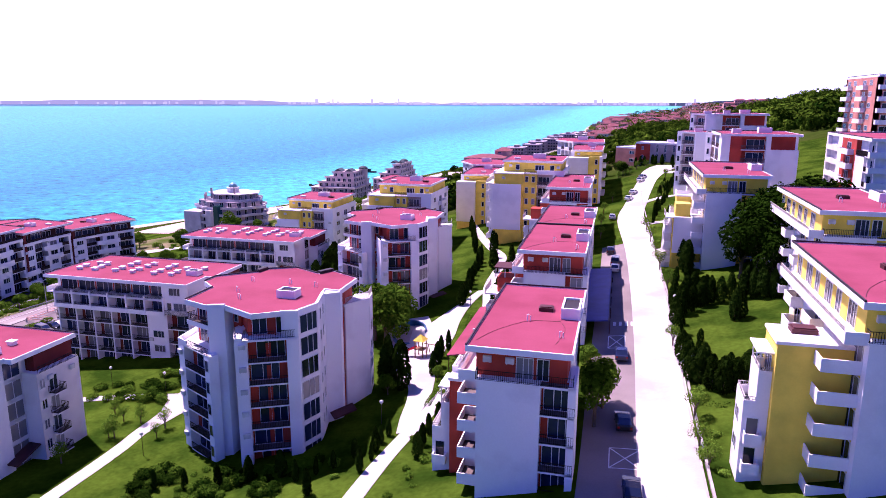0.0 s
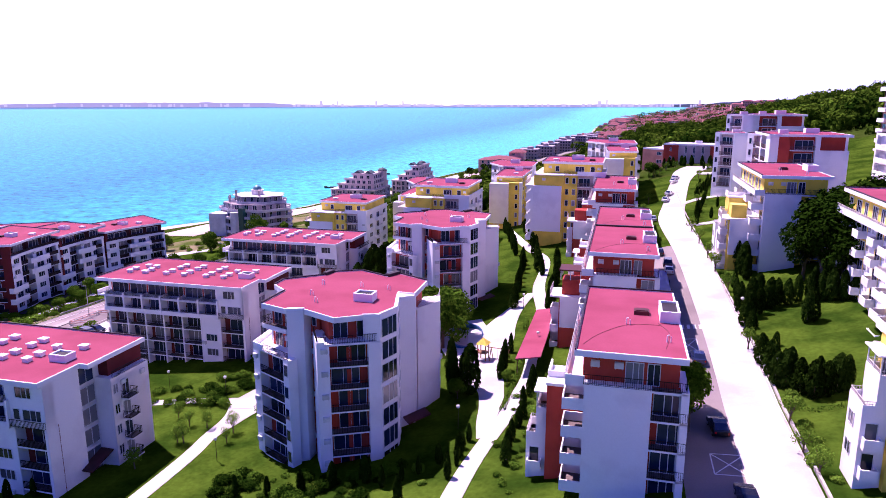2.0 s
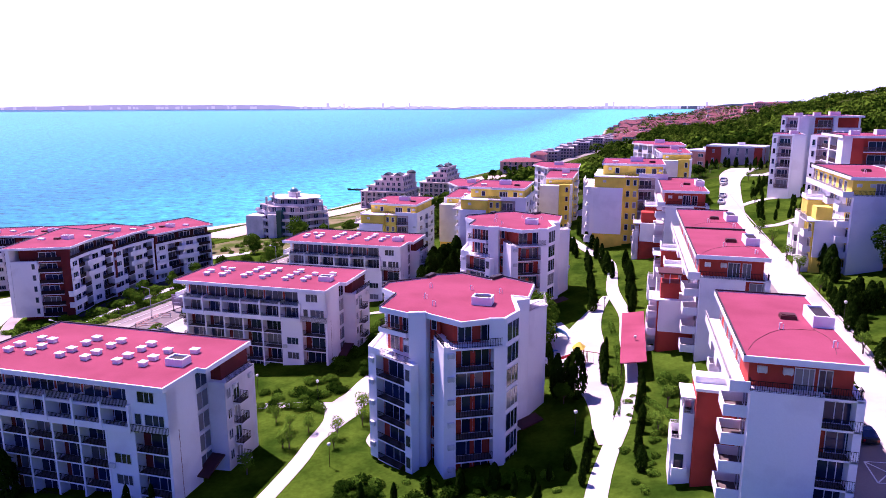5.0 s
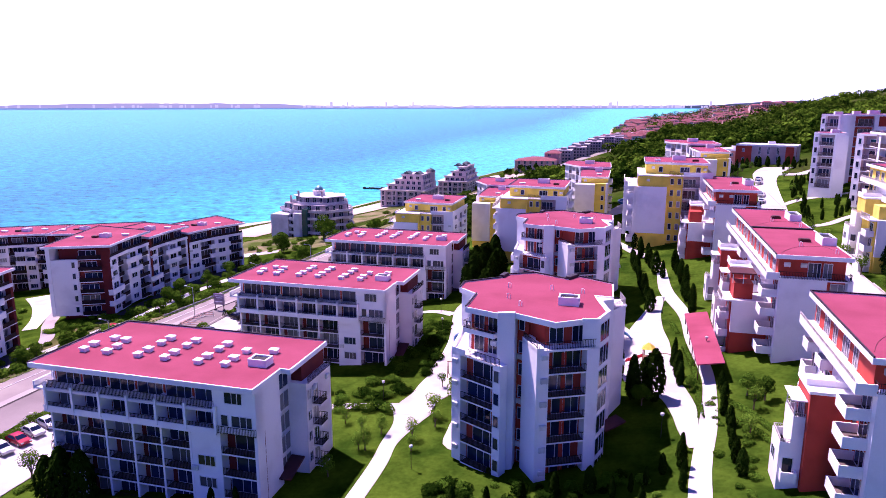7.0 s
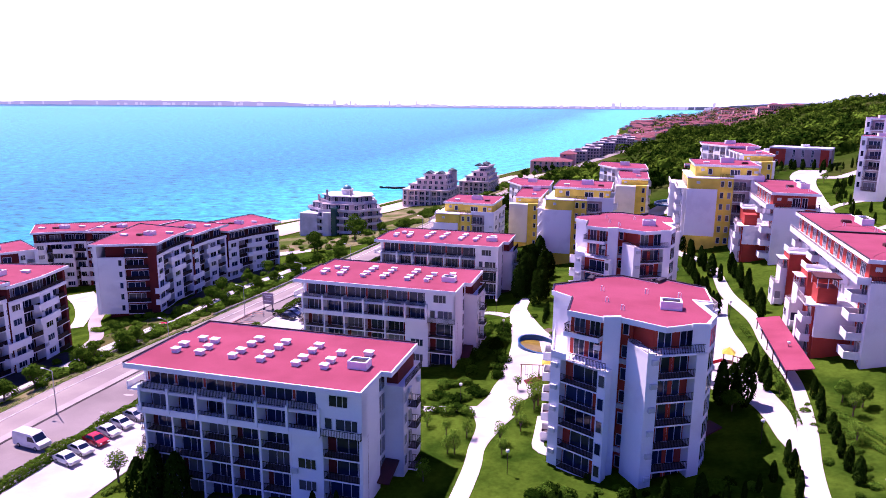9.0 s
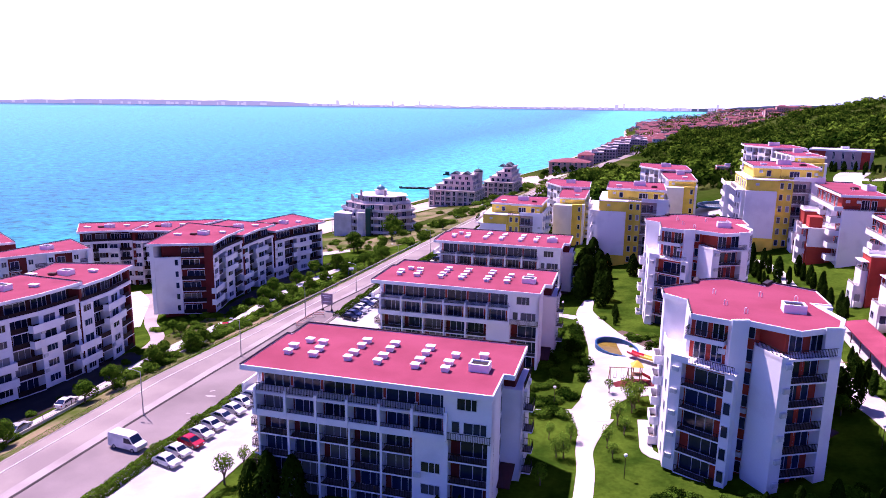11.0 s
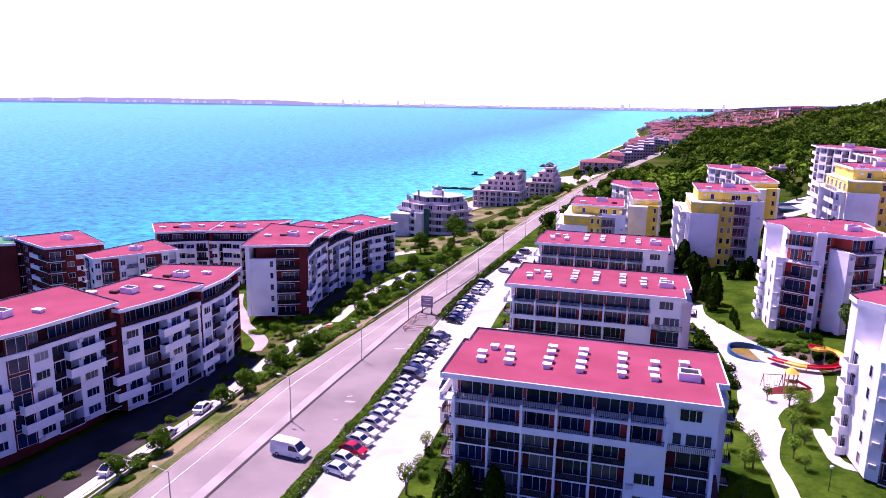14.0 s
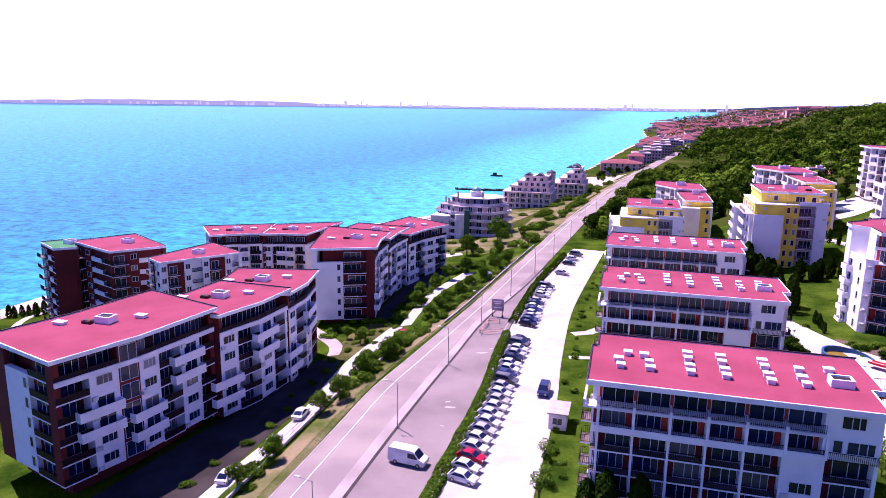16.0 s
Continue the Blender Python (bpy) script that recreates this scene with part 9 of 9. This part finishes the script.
M["slide_yellow"] = shader("slide_yellow", (0.85, 0.66, 0.02), 0.35, 0.05, 1, 9, 0.0)
M["pool_blue"] = shader("pool_blue", (0.02, 0.10, 0.269), 0.3, 0.1, 1.0, 9, 0.0)
M["pool_water"] = shader("pool_water", (0.24, 0.17, 0.01), 0.15, 0.1, 0.8, 3, 0.1)


def swimming_pool(x, y, rx, ry, rz, water, label):
    t = thing("swimming_pool", x, y, ground(x, y) + 0.1, label, "pool")
    t.rotation_euler = (0, 0, radians(rz))
    k = 40
    for nm, mat, a0, a1, h in (("rim", M["pool_blue"], 0.92, 1.0, 0.5), ("basin", M["pool_blue"], 0.86, 0.92, 0.1)):
        s = Solid()
        for q in range(k):
            t0, t1 = 2 * math.pi * q / k, 2 * math.pi * (q + 1) / k
            n = len(s.v)
            for zz in (-0.4, h):
                for r, tt in ((a0, t0), (a1, t0), (a1, t1), (a0, t1)):
                    s.v.append((rx * r * math.cos(tt), ry * r * math.sin(tt), zz if zz < 0.2 else 0.1 + zz * (1 + math.sin(tt + radians(rz)))))
            s.f += [(n + 4, n + 5, n + 6, n + 7), (n + 1, n + 2, n + 6, n + 5), (n + 3, n, n + 4, n + 7), (n + 3, n + 2, n + 1, n)]
        part(nm, s, mat, t)
    s = Solid()
    s.prism([(rx * 0.9 * math.cos(2 * math.pi * q / k), ry * 0.9 * math.sin(2 * math.pi * q / k)) for q in range(k)], -0.4, 0.06)
    part("water", s, water, t, "shallow still water over a pale bottom")
    return t


swimming_pool(-62.6, 117.2, 4.7, 3.1, -40, M["pool_water"], "oval children's pool with a blue rim")
M["dry_basin"] = shader("dry_basin", (0.46, 0.38, 0.364), 0.9, 0.1, 0.4, 5, 0.1)
swimming_pool(-36.2, 115.4, 3.2, 5.4, 12, M["dry_basin"], "drained pool with a dark blue rim")
M["clear_water"] = shader("clear_water", (0.20, 0.23, 0.25), 0.12, 0.1, 0.8, 3, 0.1)
swimming_pool(-30.0, 250.0, 9.0, 5.0, 20, M["clear_water"], "round pool on a pale terrace behind the houses")
ribbon("pavement_pool", [(-42, 240), (-33, 246), (-26, 256), (-20, 262)], [9, 17, 17, 9], M["concrete"], 0.06, "pale paved pool terrace", "terrace", cross=5)


def water_slide():
    t = thing("water_slide", -57.2, 114.0, ground(-57.2, 114) + 0.1, "red and yellow curved water slide by the pool", "water slide")
    red, yellow = M["slide_red"], M["slide_yellow"]
    runs = ((red, [(-3.0, -0.6, 0.3), (-1.8, -2.0, 0.4), (-0.8, -2.8, 0.5)]), (yellow, [(-0.8, -2.8, 0.5), (0.7, -4.0, 0.6), (2.2, -4.6, 0.7)]),
            (red, [(2.2, -4.6, 0.7), (4.2, -5.0, 0.9), (6.2, -4.6, 1.1)]), (red, [(6.2, -4.6, 1.1), (7.9, -3.4, 1.4), (8.6, -1.4, 1.7)]),
            (yellow, [(8.6, -1.4, 1.7), (8.0, 0.6, 2.0), (6.2, 1.6, 2.3)]), (red, [(6.2, 1.6, 2.3), (4.2, 1.2, 2.6), (3.6, -0.4, 2.8)]), (yellow, [(3.6, -0.4, 2.8), (4.4, -1.4, 2.95), (5.6, -1.2, 3.05)]))
    for mat, pts in runs:
        s = Solid()
        fine = smooth_line(pts, 0.4)
        n = 7
        for i, p in enumerate(fine):
            a, b = Vector(fine[max(0, i - 1)]), Vector(fine[min(len(fine) - 1, i + 1)])
            d = (b - a).normalized()
            sd = d.cross(Vector((0, 0, 1))).normalized()
            for w in (0.0, 0.08):
                for q in range(n):
                    ang = math.pi * (1 + q / (n - 1))
                    s.v.append(tuple(Vector(p) + sd * math.cos(ang) * (0.62 + w) + Vector((0, 0, 1)) * (math.sin(ang) * (0.55 + w) + 0.55)))
        m = 2 * n
        for i in range(len(fine) - 1):
            for q in range(n - 1):
                s.f.append((i * m + q, i * m + q + 1, (i + 1) * m + q + 1, (i + 1) * m + q))
                s.f.append((i * m + n + q, (i + 1) * m + n + q, (i + 1) * m + n + q + 1, i * m + n + q + 1))
            for q in (0, n - 1):
                s.f.append((i * m + q, (i + 1) * m + q, (i + 1) * m + n + q, i * m + n + q))
        part("chute", s, mat, t)
    for x, y, z in ((2.2, -4.6, 0.6), (6.2, -4.6, 1.0), (8.6, -1.4, 1.6), (6.2, 1.6, 2.2), (3.6, -0.4, 2.7), (5.6, -1.2, 2.95)):
        s = Solid()
        s.tube((x, y, -0.3), (x, y, z), 0.09, 0.09, 8)
        part("support", s, M["steel"], t)


water_slide()


def playground(x, y, rz):
    t = thing("play_frame", x, y, ground(x, y) + 0.1, "wooden play tower with a yellow roof, slide and swing", "play frame")
    t.rotation_euler = (0, 0, radians(rz))
    for px in (-0.7, 0.7):
        for py in (-0.7, 0.7):
            s = Solid()
            s.box(px - 0.07, py - 0.07, -0.2, px + 0.07, py + 0.07, 3.0)
            part("post", s, M["wood"], t)
    s = Solid()
    s.box(-0.8, -0.8, 1.3, 0.8, 0.8, 1.42)
    part("platform", s, M["wood"], t)
    s = Solid()
    s.v = [(-1, -1, 2.9), (1, -1, 2.9), (1, 1, 2.9), (-1, 1, 2.9), (0, 0, 3.9)]
    s.f = [(3, 2, 1, 0), (0, 1, 4), (1, 2, 4), (2, 3, 4), (3, 0, 4)]
    part("roof", s, M["slide_yellow"], t, "yellow pointed roof")
    s = Solid()
    s.box(0, -0.3, 0, 2.9, 0.3, 0.06, pose(0.8, 0, 1.4, 0, 27, 0))
    s.box(0, -0.36, 0, 2.9, -0.3, 0.3, pose(0.8, 0, 1.4, 0, 27, 0))
    s.box(0, 0.3, 0, 2.9, 0.36, 0.3, pose(0.8, 0, 1.4, 0, 27, 0))
    part("slide", s, M["slide_red"], t, "red slide")
    for px in (-1.4, -4.4):
        for py in (-1.0, 1.0):
            s = Solid()
            s.tube((px, py, -0.2), (px, 0, 2.4), 0.07, 0.07, 6)
            part("swing_leg", s, M["wood"], t)
    s = Solid()
    s.tube((-4.6, 0, 2.4), (-0.7, 0, 2.4), 0.07, 0.07, 6)
    part("swing_beam", s, M["wood"], t)
    for px in (-2.3, -3.5):
        s = Solid()
        s.box(px - 0.25, -0.12, 0.5, px + 0.25, 0.12, 0.55)
        s.tube((px - 0.22, 0, 0.55), (px - 0.22, 0, 2.4), 0.015, 0.015, 4)
        s.tube((px + 0.22, 0, 0.55), (px + 0.22, 0, 2.4), 0.015, 0.015, 4)
        part("swing_seat", s, M["dark_metal"], t)


playground(-30.6, 103.6, 170)
playground(-59.0, 102.0, 10)
